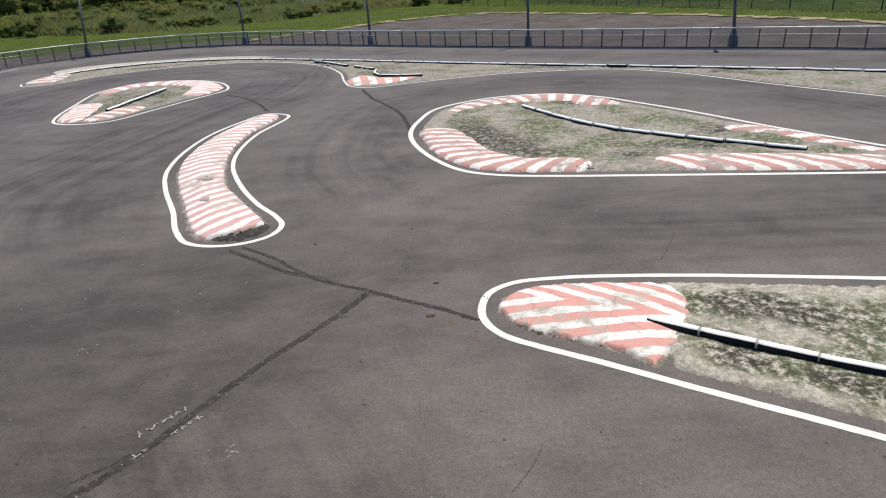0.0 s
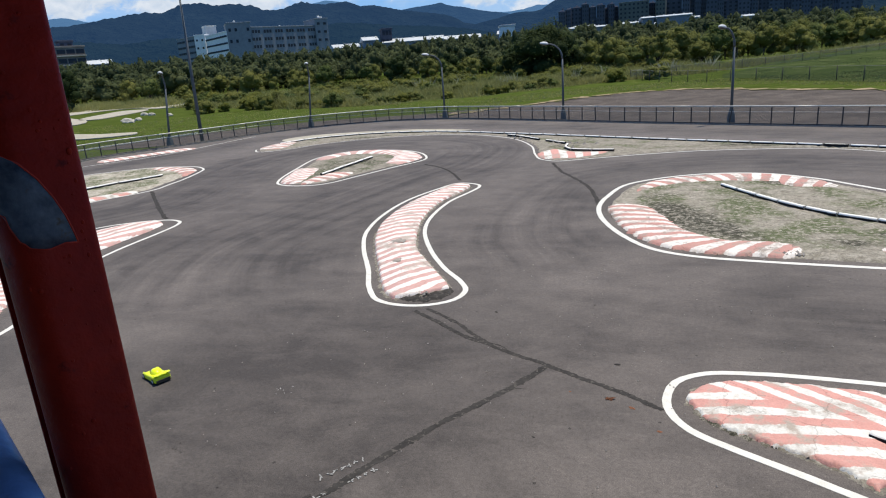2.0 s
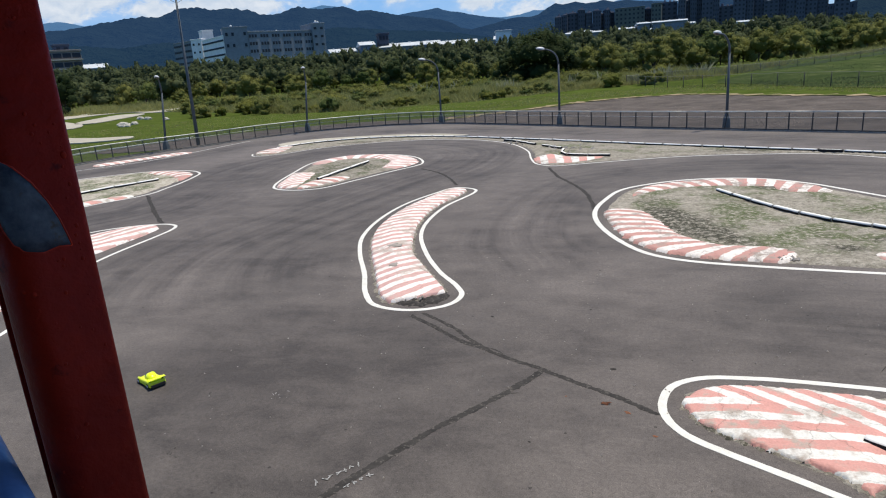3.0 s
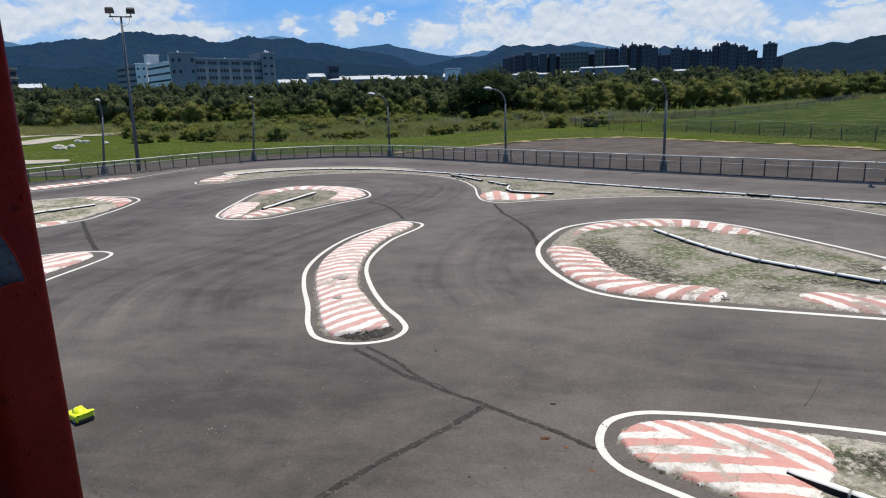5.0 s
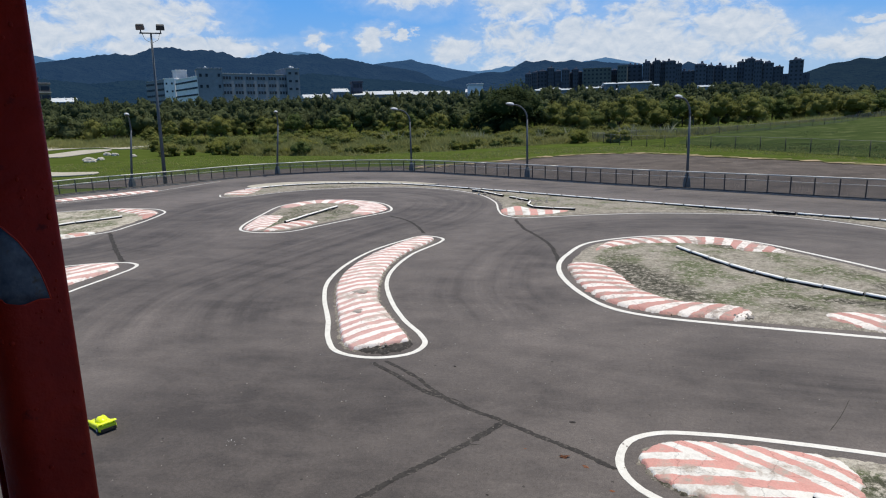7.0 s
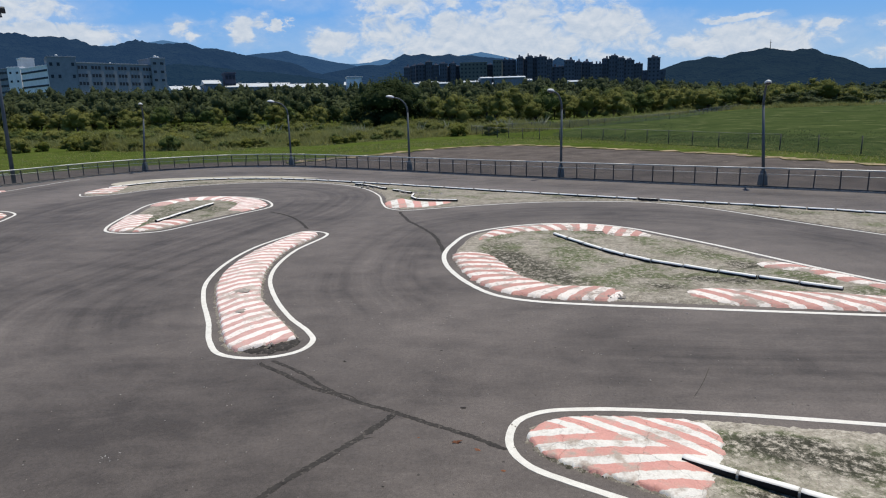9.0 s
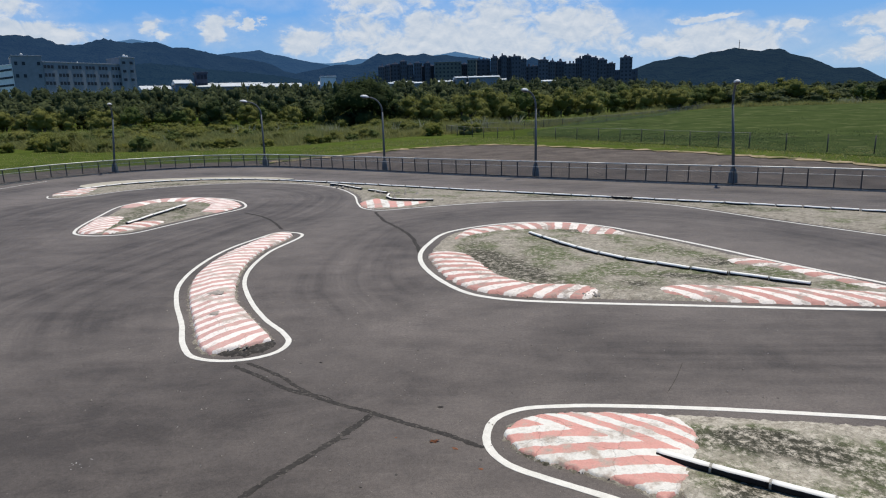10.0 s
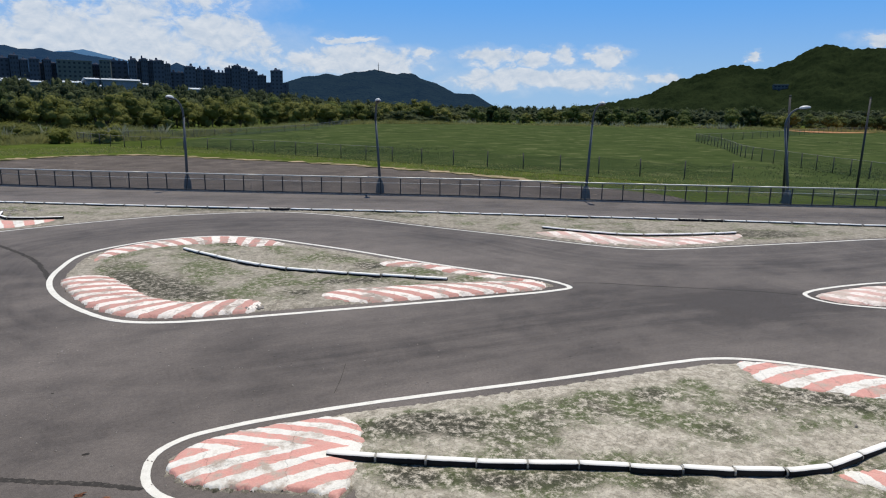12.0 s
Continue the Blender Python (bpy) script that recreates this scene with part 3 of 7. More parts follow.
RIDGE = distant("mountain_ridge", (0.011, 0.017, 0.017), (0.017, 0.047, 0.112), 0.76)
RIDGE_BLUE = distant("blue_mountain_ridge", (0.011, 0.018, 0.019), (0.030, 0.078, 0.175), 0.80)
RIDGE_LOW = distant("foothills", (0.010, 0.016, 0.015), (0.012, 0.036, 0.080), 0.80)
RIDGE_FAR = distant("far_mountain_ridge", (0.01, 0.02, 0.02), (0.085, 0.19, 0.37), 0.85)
PLUME = foliage("silver_plumes", (0.22, 0.23, 0.13), (0.40, 0.40, 0.29), 0.2)
STAND_GREY = material("stand_concrete", (0.26, 0.25, 0.24), (0.18, 0.175, 0.17), 1.5, 0.9, 0.3, 30.0)
LEAF_ORANGE = material("dry_leaf", (0.22, 0.095, 0.050), (0.15, 0.060, 0.032), 20.0, 0.8, 0.2, 50.0)

# ---- building helpers ----


def make_mesh(name, verts, faces, mat, smooth=False):
    me = bpy.data.meshes.new(name)
    me.from_pydata([tuple(map(float, v)) for v in verts], [], [tuple(map(int, f)) for f in faces])
    me.materials.append(mat)
    if smooth:
        me.polygons.foreach_set("use_smooth", [True] * len(me.polygons))
    me.update()
    return me


def put(name, me, parent=None, label="", m=None):
    ob = new(name, me)
    if parent is not None:
        ob.parent = parent
    if m is not None:
        ob.matrix_basis = m
    if label:
        tagged(ob, label)
    return ob


def part(name, bm, mat, parent, label=""):
    """Links a bmesh as one mesh object under a thing or a part."""
    me = bpy.data.meshes.new(name)
    bm.to_mesh(me)
    bm.free()
    me.materials.append(mat)
    return put(name, me, parent, label)


def box_bm(sx, sy, sz, x=0.0, y=0.0, z=0.0, bevel=0.0, taper=1.0):
    """A box standing on z, with bevelled edges; taper scales its top."""
    bm = bmesh.new()
    bmesh.ops.create_cube(bm, size=1.0)
    for v in bm.verts:
        k = taper if v.co.z > 0 else 1.0
        v.co = Vector((v.co.x * sx * k + x, v.co.y * sy * k + y, (v.co.z + 0.5) * sz + z))
    if bevel:
        bmesh.ops.bevel(bm, geom=bm.edges[:], offset=bevel, segments=2, affect="EDGES", profile=0.5)
    return bm


def tube_bm(pts, radii, sides=10, caps=True):
    """A round tube along points, with a radius at each."""
    bm = bmesh.new()
    rings = []
    pts = [Vector(p) for p in pts]
    for i, p in enumerate(pts):
        d = (pts[min(i + 1, len(pts) - 1)] - pts[max(i - 1, 0)]).normalized()
        u = d.cross(Vector((0, 0, 1)))
        u = u.normalized() if u.length > 1e-4 else Vector((1, 0, 0))
        w = u.cross(d).normalized()
        r = radii[i] if isinstance(radii, (list, tuple)) else radii
        rings.append([bm.verts.new(p + r * (math.cos(a) * u + math.sin(a) * w)) for a in (2 * math.pi * k / sides for k in range(sides))])
    for a, b in zip(rings, rings[1:]):
        for k in range(sides):
            f = bm.faces.new((a[k], a[(k + 1) % sides], b[(k + 1) % sides], b[k]))
            f.smooth = True
    if caps:
        bm.faces.new(rings[0][::-1])
        bm.faces.new(rings[-1])
    return bm


def curve(pts, closed=False, step=0.2):
    """Smooth curve through a few plan points, as an array of points about step apart."""
    p = np.array(pts, float)
    n = len(p)
    out = []
    for i in range(n if closed else n - 1):
        if closed:
            a, b, c, d = p[(i - 1) % n], p[i], p[(i + 1) % n], p[(i + 2) % n]
        else:
            a, b, c, d = p[max(i - 1, 0)], p[i], p[i + 1], p[min(i + 2, n - 1)]
        k = max(2, int(np.linalg.norm(c - b) / step))
        # centripetal form keeps uneven points free of loops
        t0 = 0.0
        t1 = t0 + max(np.linalg.norm(b - a), 1e-3) ** 0.5
        t2 = t1 + max(np.linalg.norm(c - b), 1e-3) ** 0.5
        t3 = t2 + max(np.linalg.norm(d - c), 1e-3) ** 0.5
        for t in np.linspace(t1, t2, k, endpoint=False):
            a1 = (t1 - t) / (t1 - t0) * a + (t - t0) / (t1 - t0) * b
            a2 = (t2 - t) / (t2 - t1) * b + (t - t1) / (t2 - t1) * c
            a3 = (t3 - t) / (t3 - t2) * c + (t - t2) / (t3 - t2) * d
            b1 = (t2 - t) / (t2 - t0) * a1 + (t - t0) / (t2 - t0) * a2
            b2 = (t3 - t) / (t3 - t1) * a2 + (t - t1) / (t3 - t1) * a3
            out.append((t2 - t) / (t2 - t1) * b1 + (t - t1) / (t2 - t1) * b2)
    if not closed:
        out.append(p[-1])
    return np.array(out)


def spaced(pts, step):
    """Points at even steps along a polyline."""
    s = np.concatenate([[0], np.cumsum(np.linalg.norm(np.diff(pts, axis=0), axis=1))])
    n = max(1, round(s[-1] / step))
    q = np.linspace(0, s[-1], n + 1)
    return np.stack([np.interp(q, s, pts[:, k]) for k in range(pts.shape[1])], 1)


def inside(poly, q):
    x, y = q[:, 0], q[:, 1]
    r = np.zeros(len(q), bool)
    for (x1, y1), (x2, y2) in zip(poly, np.roll(poly, -1, 0)):
        c = ((y1 > y) != (y2 > y)) & (x < (x2 - x1) * (y - y1) / (y2 - y1 + 1e-12) + x1)
        r ^= c
    return r


def nearest(line, q, closed=False):
    """Distance of points q to a polyline, the length along it, and the signed side."""
    a = line
    b = np.roll(line, -1, 0) if closed else line[1:]
    if not closed:
        a = line[:-1]
    seg = np.linalg.norm(b - a, axis=1)
    start = np.concatenate([[0], np.cumsum(seg)[:-1]])
    best, along, side = np.full(len(q), 1e9), np.zeros(len(q)), np.zeros(len(q))
    for p1, p2, l, s0 in zip(a, b, seg, start):
        if l < 1e-9:
            continue
        d = (p2 - p1) / l
        t = np.clip((q - p1) @ d, 0, l)
        off = q - (p1 + t[:, None] * d)
        dist = np.hypot(off[:, 0], off[:, 1])
        m = dist < best
        best[m], along[m] = dist[m], (s0 + t)[m]
        side[m] = (d[0] * off[:, 1] - d[1] * off[:, 0])[m]
    return best, along, side


def rough(q, scale, seed=0.0):
    return np.array([noise.fractal((x * scale, y * scale, seed), 0.9, 2.0, 4) for x, y in q])


def blobs(q, spots):
    """Soft uneven patches over plan points."""
    total = np.zeros(len(q))
    for x, y, a, b, turn, k in spots:
        c, n = math.cos(radians(turn)), math.sin(radians(turn))
        dx, dy = q[:, 0] - x, q[:, 1] - y
        total += k * np.exp(-(((dx * c + dy * n) / a) ** 2 + ((dy * c - dx * n) / b) ** 2) ** 1.3)
    return total


def heap(name, poly, cell, height, mat, edge=0.12, sink=0.02, lump=0.015, lump_scale=2.5, ragged=0.05, stripe=None, seed=0.0, dome=None, stains=()):
    """A low heap of ground or concrete over a plan outline: a fine grid whose skirt dips under the asphalt.
    dome: distance over which it rises to full height; stripe: function of the plan points for the paint."""
    lo, hi = poly.min(0) - cell * 2, poly.max(0) + cell * 2
    xs, ys = np.arange(lo[0], hi[0], cell), np.arange(lo[1], hi[1], cell)
    gx, gy = np.meshgrid(xs, ys, indexing="ij")
    q = np.stack([gx.ravel(), gy.ravel()], 1)
    d, _, _ = nearest(poly, q, True)
    sd = np.where(inside(poly, q), d, -d)
    keep = sd > -cell * 1.6
    idx = np.full(len(q), -1)
    idx[keep] = np.arange(keep.sum())
    q, sd = q[keep], sd[keep]
    n = rough(q, lump_scale, seed)
    n2 = rough(q, 9.0, seed + 5)
    e = np.clip((sd + ragged * n2) / edge, -1, 1)
    z = np.where(e > 0, e * (2 - e), e * 1.5) * height * (0.45 if dome else 1.0) - sink * (e <= 0.02)
    if dome:
        k = np.clip(sd / dome, 0, 1)
        z += height * 0.55 * (1 - (1 - k) ** 2)
    z += lump * n * np.clip(e, 0, 1)
    nx, ny = len(xs), len(ys)
    i, j = np.meshgrid(np.arange(nx - 1), np.arange(ny - 1), indexing="ij")
    c = np.stack([i * ny + j, (i + 1) * ny + j, (i + 1) * ny + j + 1, i * ny + j + 1], -1).reshape(-1, 4)
    f = idx[c]
    f = f[(f >= 0).all(1)]
    me = make_mesh(name, np.column_stack([q, z]), f, mat, True)
    at = me.attributes.new("inward", "FLOAT", "POINT")
    at.data.foreach_set("value", np.ascontiguousarray(np.clip(sd / 0.7, 0, 1), dtype=np.float32))
    at = me.attributes.new("stain", "FLOAT", "POINT")
    at.data.foreach_set("value", np.ascontiguousarray(np.clip(blobs(q, stains), -1, 1), dtype=np.float32))
    if stripe is not None:
        at = me.attributes.new("stripe", "FLOAT", "POINT")
        at.data.foreach_set("value", np.ascontiguousarray(stripe(q), dtype=np.float32))
    return new(name, me)


def along_stripes(centre, period, skew=0.0, shift=0.0, bow=0.0, pace=None):
    """Stripes across a centre line: slanted by skew, bent by bow, and closer together past a number of them (pace)."""
    line = curve(centre, False, 0.15)

    def f(q):
        _, s, side = nearest(line, q)
        v = (s + skew * side + bow * side ** 2) / period + shift
        return v if pace is None else np.where(v < pace[0], v, pace[0] + (v - pace[0]) * pace[1])
    return f


def ribbon(name, line, width, mat, z=0.004, closed=False, wobble=0.0, thick=0.004, seed=0):
    """A painted or poured band lying on the asphalt, with thickness and slightly uneven edges."""
    r = np.random.default_rng(seed + len(line))
    n = len(line)
    nxt, prv = np.roll(line, -1, 0), np.roll(line, 1, 0)
    if not closed:
        nxt[-1], prv[0] = line[-1], line[0]
    d = nxt - prv
    d /= np.linalg.norm(d, axis=1)[:, None] + 1e-9
    nm = np.stack([-d[:, 1], d[:, 0]], 1)
    w = np.full(n, width / 2) if np.isscalar(width) else np.array(width) / 2
    wl, wr = w * (1 + wobble * r.uniform(-1, 1, n)), w * (1 + wobble * r.uniform(-1, 1, n))
    l, rt = line + nm * wl[:, None], line - nm * wr[:, None]
    top, bot = np.full(n, z), np.full(n, z - thick - 0.004)
    v = np.concatenate([np.column_stack([l, bot]), np.column_stack([l, top]), np.column_stack([rt, top]), np.column_stack([rt, bot])])
    f = []
    for i in range(n if closed else n - 1):
        j = (i + 1) % n
        for k in range(3):
            f.append((k * n + i, (k + 1) * n + i, (k + 1) * n + j, k * n + j))
    return new(name, make_mesh(name, v, f, mat))


def inset(poly, amount):
    """Moves a closed outline inwards by amount."""
    nxt, prv = np.roll(poly, -1, 0), np.roll(poly, 1, 0)
    d = nxt - prv
    d /= np.linalg.norm(d, axis=1)[:, None] + 1e-9
    nm = np.stack([-d[:, 1], d[:, 0]], 1)
    area = np.sum(poly[:, 0] * nxt[:, 1] - nxt[:, 0] * poly[:, 1])
    return poly + nm * amount * (1 if area > 0 else -1)


def flat_patch(name, pts, z, mat, step=1.0, closed_curve=True):
    """A thin sheet over a plan outline."""
    line = curve(pts, True, step) if closed_curve else np.array(pts, float)
    bm = bmesh.new()
    vs = [bm.verts.new((x, y, z)) for x, y in line]
    f = bm.faces.new(vs)
    if f.normal.z < 0:
        f.normal_flip()
    bm.normal_update()
    low = [bm.verts.new((x, y, z - 0.08)) for x, y in line]
    for i in range(len(vs)):
        j = (i + 1) % len(vs)
        bm.faces.new((vs[i], low[i], low[j], vs[j]))
    bmesh.ops.triangulate(bm, faces=[f])
    bmesh.ops.recalc_face_normals(bm, faces=bm.faces[:])
    return part(name, bm, mat, None)


# ---- plan ----
FENCE = [(-28.5, 18.0), (-30.2, 24.0), (-31.0, 29.5), (-30.5, 33.2), (-29.2, 35.8), (-27.5, 38.5), (-26.3, 41.0), (-25.2, 43.1), (-23.4, 45.0), (-20.8, 46.7), (-17.8, 47.8), (-15.2, 47.7), (-12.9, 47.2), (-10.8, 46.1),
         (-4.7, 42.0), (0.1, 38.6), (4.0, 36.0), (8.7, 33.0), (12.2, 30.8), (16.6, 28.1), (22.6, 23.7), (29.9, 18.9), (34.0, 16.3), (48.0, 7.5)]
FENCE_LINE = curve(FENCE, False, 0.5)


def rise(x, y):
    """Height of the land beyond the track: level near it, rising a little to the far side of the field."""
    r = math.hypot(x, y)
    side = min(1.0, max(0.0, (math.degrees(math.atan2(x, y)) - 4) / 20))
    return -0.05 + side * 1.6 * min(1.0, max(0.0, (r - 60) / 130))


def build_ground():
    rings = [0, 20, 40, 50, 60, 70, 80, 95, 110, 130, 150, 175, 200, 240, 300, 400, 600, 900, 1500, 2500, 4800]
    v, f, k = [], [], 120
    for r in rings:
        for i in range(k):
            a = 2 * math.pi * i / k
            x, y = r * math.sin(a), r * math.cos(a)
            v.append((x, y, rise(x, y) if r > 40 else -0.05))
    for a in range(len(rings) - 1):
        for i in range(k):
            j = (i + 1) % k
            f.append((a * k + i, a * k + j, (a + 1) * k + j, (a + 1) * k + i))
    g = new("ground", make_mesh("ground", v, [t[::-1] for t in f], GRASS, True))
    tagged(g, "uneven green grassland reaching to the horizon", "ground", kind="structure")


build_ground()

# racing lines, by which rubber has darkened the asphalt
RACE = [[(-3.0, -8.0), (-1.5, 0.0), (-4.2, 5.8), (-7.6, 9.4), (-9.2, 13.0), (-8.6, 17.5), (-7.6, 22.0), (-6.4, 26.5), (-6.8, 31.0), (-10.5, 34.2), (-15.5, 33.4), (-17.2, 28.5), (-16.4, 22.0), (-15.8, 18.5), (-19.0, 14.5), (-30.0, 12.0)],
        [(-20.0, 2.0), (-10.0, 6.6), (-3.5, 8.9), (-1.4, 11.6), (-2.3, 14.5), (-2.4, 18.0), (-1.2, 22.2), (3.0, 24.3), (8.0, 22.8), (11.5, 18.5), (13.2, 13.5), (17.0, 11.2), (26.0, 9.6), (46.0, 4.0)],
        [(-34.0, 26.0), (-27.0, 28.0), (-25.0, 32.0), (-23.2, 38.0), (-18.0, 42.8), (-11.0, 42.0), (0.0, 35.5), (10.0, 29.0), (20.0, 22.5), (30.0, 15.5), (46.0, 6.5)],
        [(46.0, -3.0), (24.0, 4.5), (15.0, 8.0), (9.5, 9.3), (4.0, 9.9), (-1.2, 10.3), (-6.0, 9.0), (-14.0, 4.0), (-28.0, -4.0)],
        [(-9.0, 2.6), (-5.8, 5.4), (-3.6, 7.3), (-1.6, 9.2), (0.4, 11.0)]]


# broad smears of rubber (positive), dusty places and painted-in far sheen (negative): x, y, half widths, turn, strength
# first three: paler far asphalt, standing for light thrown back at low angles
SMEARS_AND_SHEEN = [(-6.0, 36.0, 20.0, 7.0, -18, -0.16), (-3.5, 20.0, 1.4, 5.0, 8, -0.14), (-20.0, 30.0, 6.0, 6.0, 0, -0.10), (-5.0, 7.4, 2.4, 1.5, 35, 0.14), (-7.0, 12.0, 1.3, 2.4, 10, 0.20), (-6.6, 15.0, 0.6, 1.6, 5, 0.12), (-2.3, 6.3, 0.9, 0.6, 20, 0.14), (-8.0, 8.4, 1.5, 0.9, 40, -0.16), (-8.2, 10.6, 2.6, 1.6, 120, -0.28), (-3.4, 8.3, 2.0, 0.7, 28, 0.16), (11.8, 10.2, 3.6, 1.3, -35, 0.36), (12.2, 7.4, 2.2, 1.0, -30, 0.22),
          (-0.4, 10.9, 2.6, 1.5, 20, -0.30), (1.5, 4.6, 2.2, 1.0, -20, -0.05), (-2.2, 14.5, 0.9, 3.4, 12, -0.22), (4.0, 10.0, 3.5, 0.6, -12, 0.08)]


def build_track():
    """The asphalt as a fine sheet that ends at the fence, with the rubber's strength on its points."""
    back = FENCE_LINE + np.array([0.25, 0.4])
    poly = np.concatenate([back, [(48.0, -12.0), (-28.0, -12.0)]])
    cell = 0.3
    xs, ys = np.arange(-32, 48, cell), np.arange(-12, 49, cell)
    gx, gy = np.meshgrid(xs, ys, indexing="ij")
    q = np.stack([gx.ravel(), gy.ravel()], 1)
    ins = inside(poly, q)
    rub, length, side, second = (np.zeros(len(q)) for _ in range(4))
    for line, w in zip(RACE, (2.1, 1.25, 1.1, 1.15, 1.35)):
        d, along, off = nearest(curve(line, False, 0.4), q)
        k = np.exp(-(d / (w * 1.5)) ** 2)
        second = np.maximum(second, np.minimum(k, rub))
        m = k > rub
        rub[m], length[m], side[m] = k[m], along[m] + 100 * w, off[m]
    idx = np.full(len(q), -1)
    idx[ins] = np.arange(ins.sum())
    nx, ny = len(xs), len(ys)
    i, j = np.meshgrid(np.arange(nx - 1), np.arange(ny - 1), indexing="ij")
    c = np.stack([i * ny + j, (i + 1) * ny + j, (i + 1) * ny + j + 1, i * ny + j + 1], -1).reshape(-1, 4)
    f = idx[c]
    f = f[(f >= 0).all(1)]
    me = make_mesh("road", np.column_stack([q[ins], np.zeros(ins.sum())]), f, ASPHALT)
    for name, values in (("rubber", rub), ("lane_length", length), ("lane_side", side), ("lane_clear", np.clip(rub - second * 1.6, 0, 1)), ("smear_and_sheen", blobs(q, SMEARS_AND_SHEEN))):
        at = me.attributes.new(name, "FLOAT", "POINT")
        at.data.foreach_set("value", np.ascontiguousarray(values[ins], dtype=np.float32))
    tagged(new("road", me), "worn grey asphalt of a small race track with darker racing lines", "road", kind="structure")


build_track()

# ---- islands: white line, soil, kerbs, hose barriers ----
ISLAND_A = [(0.47, 7.25), (0.60, 7.70), (0.95, 7.97), (1.6, 8.04), (2.3, 8.0), (3.6, 7.83), (6.3, 7.33), (8.6, 6.95), (9.3, 6.78), (9.9, 6.42), (11.2, 4.9), (12.6, 2.8), (12.4, 1.4), (10.0, 0.9), (7.0, 2.2), (3.8, 4.5), (2.6, 5.3), (1.6, 5.98), (1.1, 6.30), (0.68, 6.62), (0.50, 6.95)]
ISLAND_B = [(0.2, 20.6), (-0.45, 18.8), (-0.65, 17.4), (-0.5, 16.0), (0.05, 14.35), (0.6, 13.45), (1.3, 13.0), (2.4, 12.7), (4.6, 12.3), (8.4, 11.65), (9.6, 11.5), (10.25, 11.55), (10.3, 11.9), (10.1, 12.6), (9.5, 13.5), (8.4, 15.35), (7.1, 17.9), (6.0, 19.75), (5.35, 20.75), (4.1, 21.75), (2.2, 21.85)]
ISLAND_C = [(-4.65, 20.9), (-5.45, 21.35), (-5.95, 20.4), (-6.45, 18.7), (-6.55, 16.6), (-6.3, 14.8), (-5.8, 13.4), (-5.1, 11.9), (-4.65, 10.8), (-4.25, 10.2), (-3.75, 10.0), (-3.25, 10.05), (-2.88, 10.32), (-2.78, 10.8), (-3.0, 11.3), (-3.5, 12.05), (-4.15, 13.3), (-4.8, 15.0), (-5.05, 16.4), (-5.05, 18.3)]
ISLAND_D = [(-8.45, 27.5), (-9.25, 29.3), (-10.7, 30.6), (-12.3, 31.0), (-13.6, 30.5), (-14.35, 29.0), (-13.9, 25.8), (-13.2, 22.9), (-12.7, 22.0), (-11.8, 21.6), (-10.8, 21.8), (-10.0, 23.4), (-9.2, 25.3), (-8.5, 26.8)]
ISLAND_E = [(-19.2, 26.55), (-20.3, 27.45), (-21.5, 27.65), (-22.8, 27.6), (-24.3, 26.8), (-25.4, 25.8), (-26.2, 23.8), (-25.6, 20.5), (-22.8, 17.4), (-19.8, 17.9), (-18.75, 19.9), (-18.15, 20.9), (-17.97, 21.7), (-18.12, 22.6), (-18.3, 23.8), (-18.8, 25.6)]
ISLAND_F = [(-12.85, 16.2), (-13.3, 16.42), (-13.8, 16.37), (-14.4, 16.15), (-15.2, 15.5), (-16.0, 13.3), (-15.2, 10.0), (-12.6, 7.6), (-10.6, 7.6), (-10.9, 9.2), (-12.1, 11.2), (-12.5, 13.0), (-12.58, 15.0), (-12.66, 15.8)]
ISLAND_H = [(14.85, 8.52), (15.0, 8.63), (15.4, 8.70), (16.05, 8.68), (16.9, 8.57), (18.0, 8.32), (19.6, 7.6), (20.8, 6.4), (20.0, 5.3), (18.2, 5.3), (16.4, 6.2), (15.45, 7.04), (14.97, 7.52), (14.74, 7.88), (14.72, 8.26)]
FRONT_G = [(-20.3, 33.2), (-19.6, 32.2), (-18.3, 32.6), (-17.0, 34.6), (-14.3, 36.3), (-11.2, 36.9), (-8.0, 35.8), (-5.6, 33.5), (-4.2, 30.4), (-3.6, 27.4), (-3.2, 26.1), (-2.5, 25.5), (-1.6, 25.75), (0.7, 26.5), (2.6, 26.9), (4.9, 26.85), (7.1, 26.4), (8.9, 24.8), (11.0, 21.1), (13.2, 17.5), (14.4, 15.4), (15.4, 14.2), (16.6, 13.7), (18.5, 13.25), (22.2, 12.4), (24.8, 11.8), (34.0, 8.5)]
BACK_G = [(34.5, 9.0), (28.2, 13.4), (25.2, 15.6), (19.8, 19.3), (13.5, 23.6), (9.9, 25.9), (5.8, 28.4), (1.2, 31.3), (-4.4, 35.0), (-9.2, 37.9), (-11.8, 39.1), (-16.0, 39.5), (-19.0, 38.2), (-20.4, 36.0)]


def island(name, outline, label, soil=None, cell=0.12, gap=0.28, line_width=0.10, stains=(), cut=None):
    line = curve(outline, True, 0.12)
    tagged(ribbon("trim_white_line", line, line_width, PAINT, closed=True, wobble=0.06), "white painted line round " + label, "road marking", kind="structure")
    if soil:
        rim = inset(line[::2], gap)
        if cut is not None:          # the soil ends where a kerb covers the island's tip
            keep = rim[:, 0] > cut
            k = int(np.argmin(keep))
            rim = np.roll(rim, -k, 0)[np.roll(keep, -k)]
        s = heap("island_soil", rim, cell, 0.035, soil, edge=0.10, lump=0.03, lump_scale=1.6, ragged=0.045, seed=len(outline), stains=stains)
        tagged(s, "dry crumbling soil with weeds inside " + label, "soil", kind="structure")
    return line


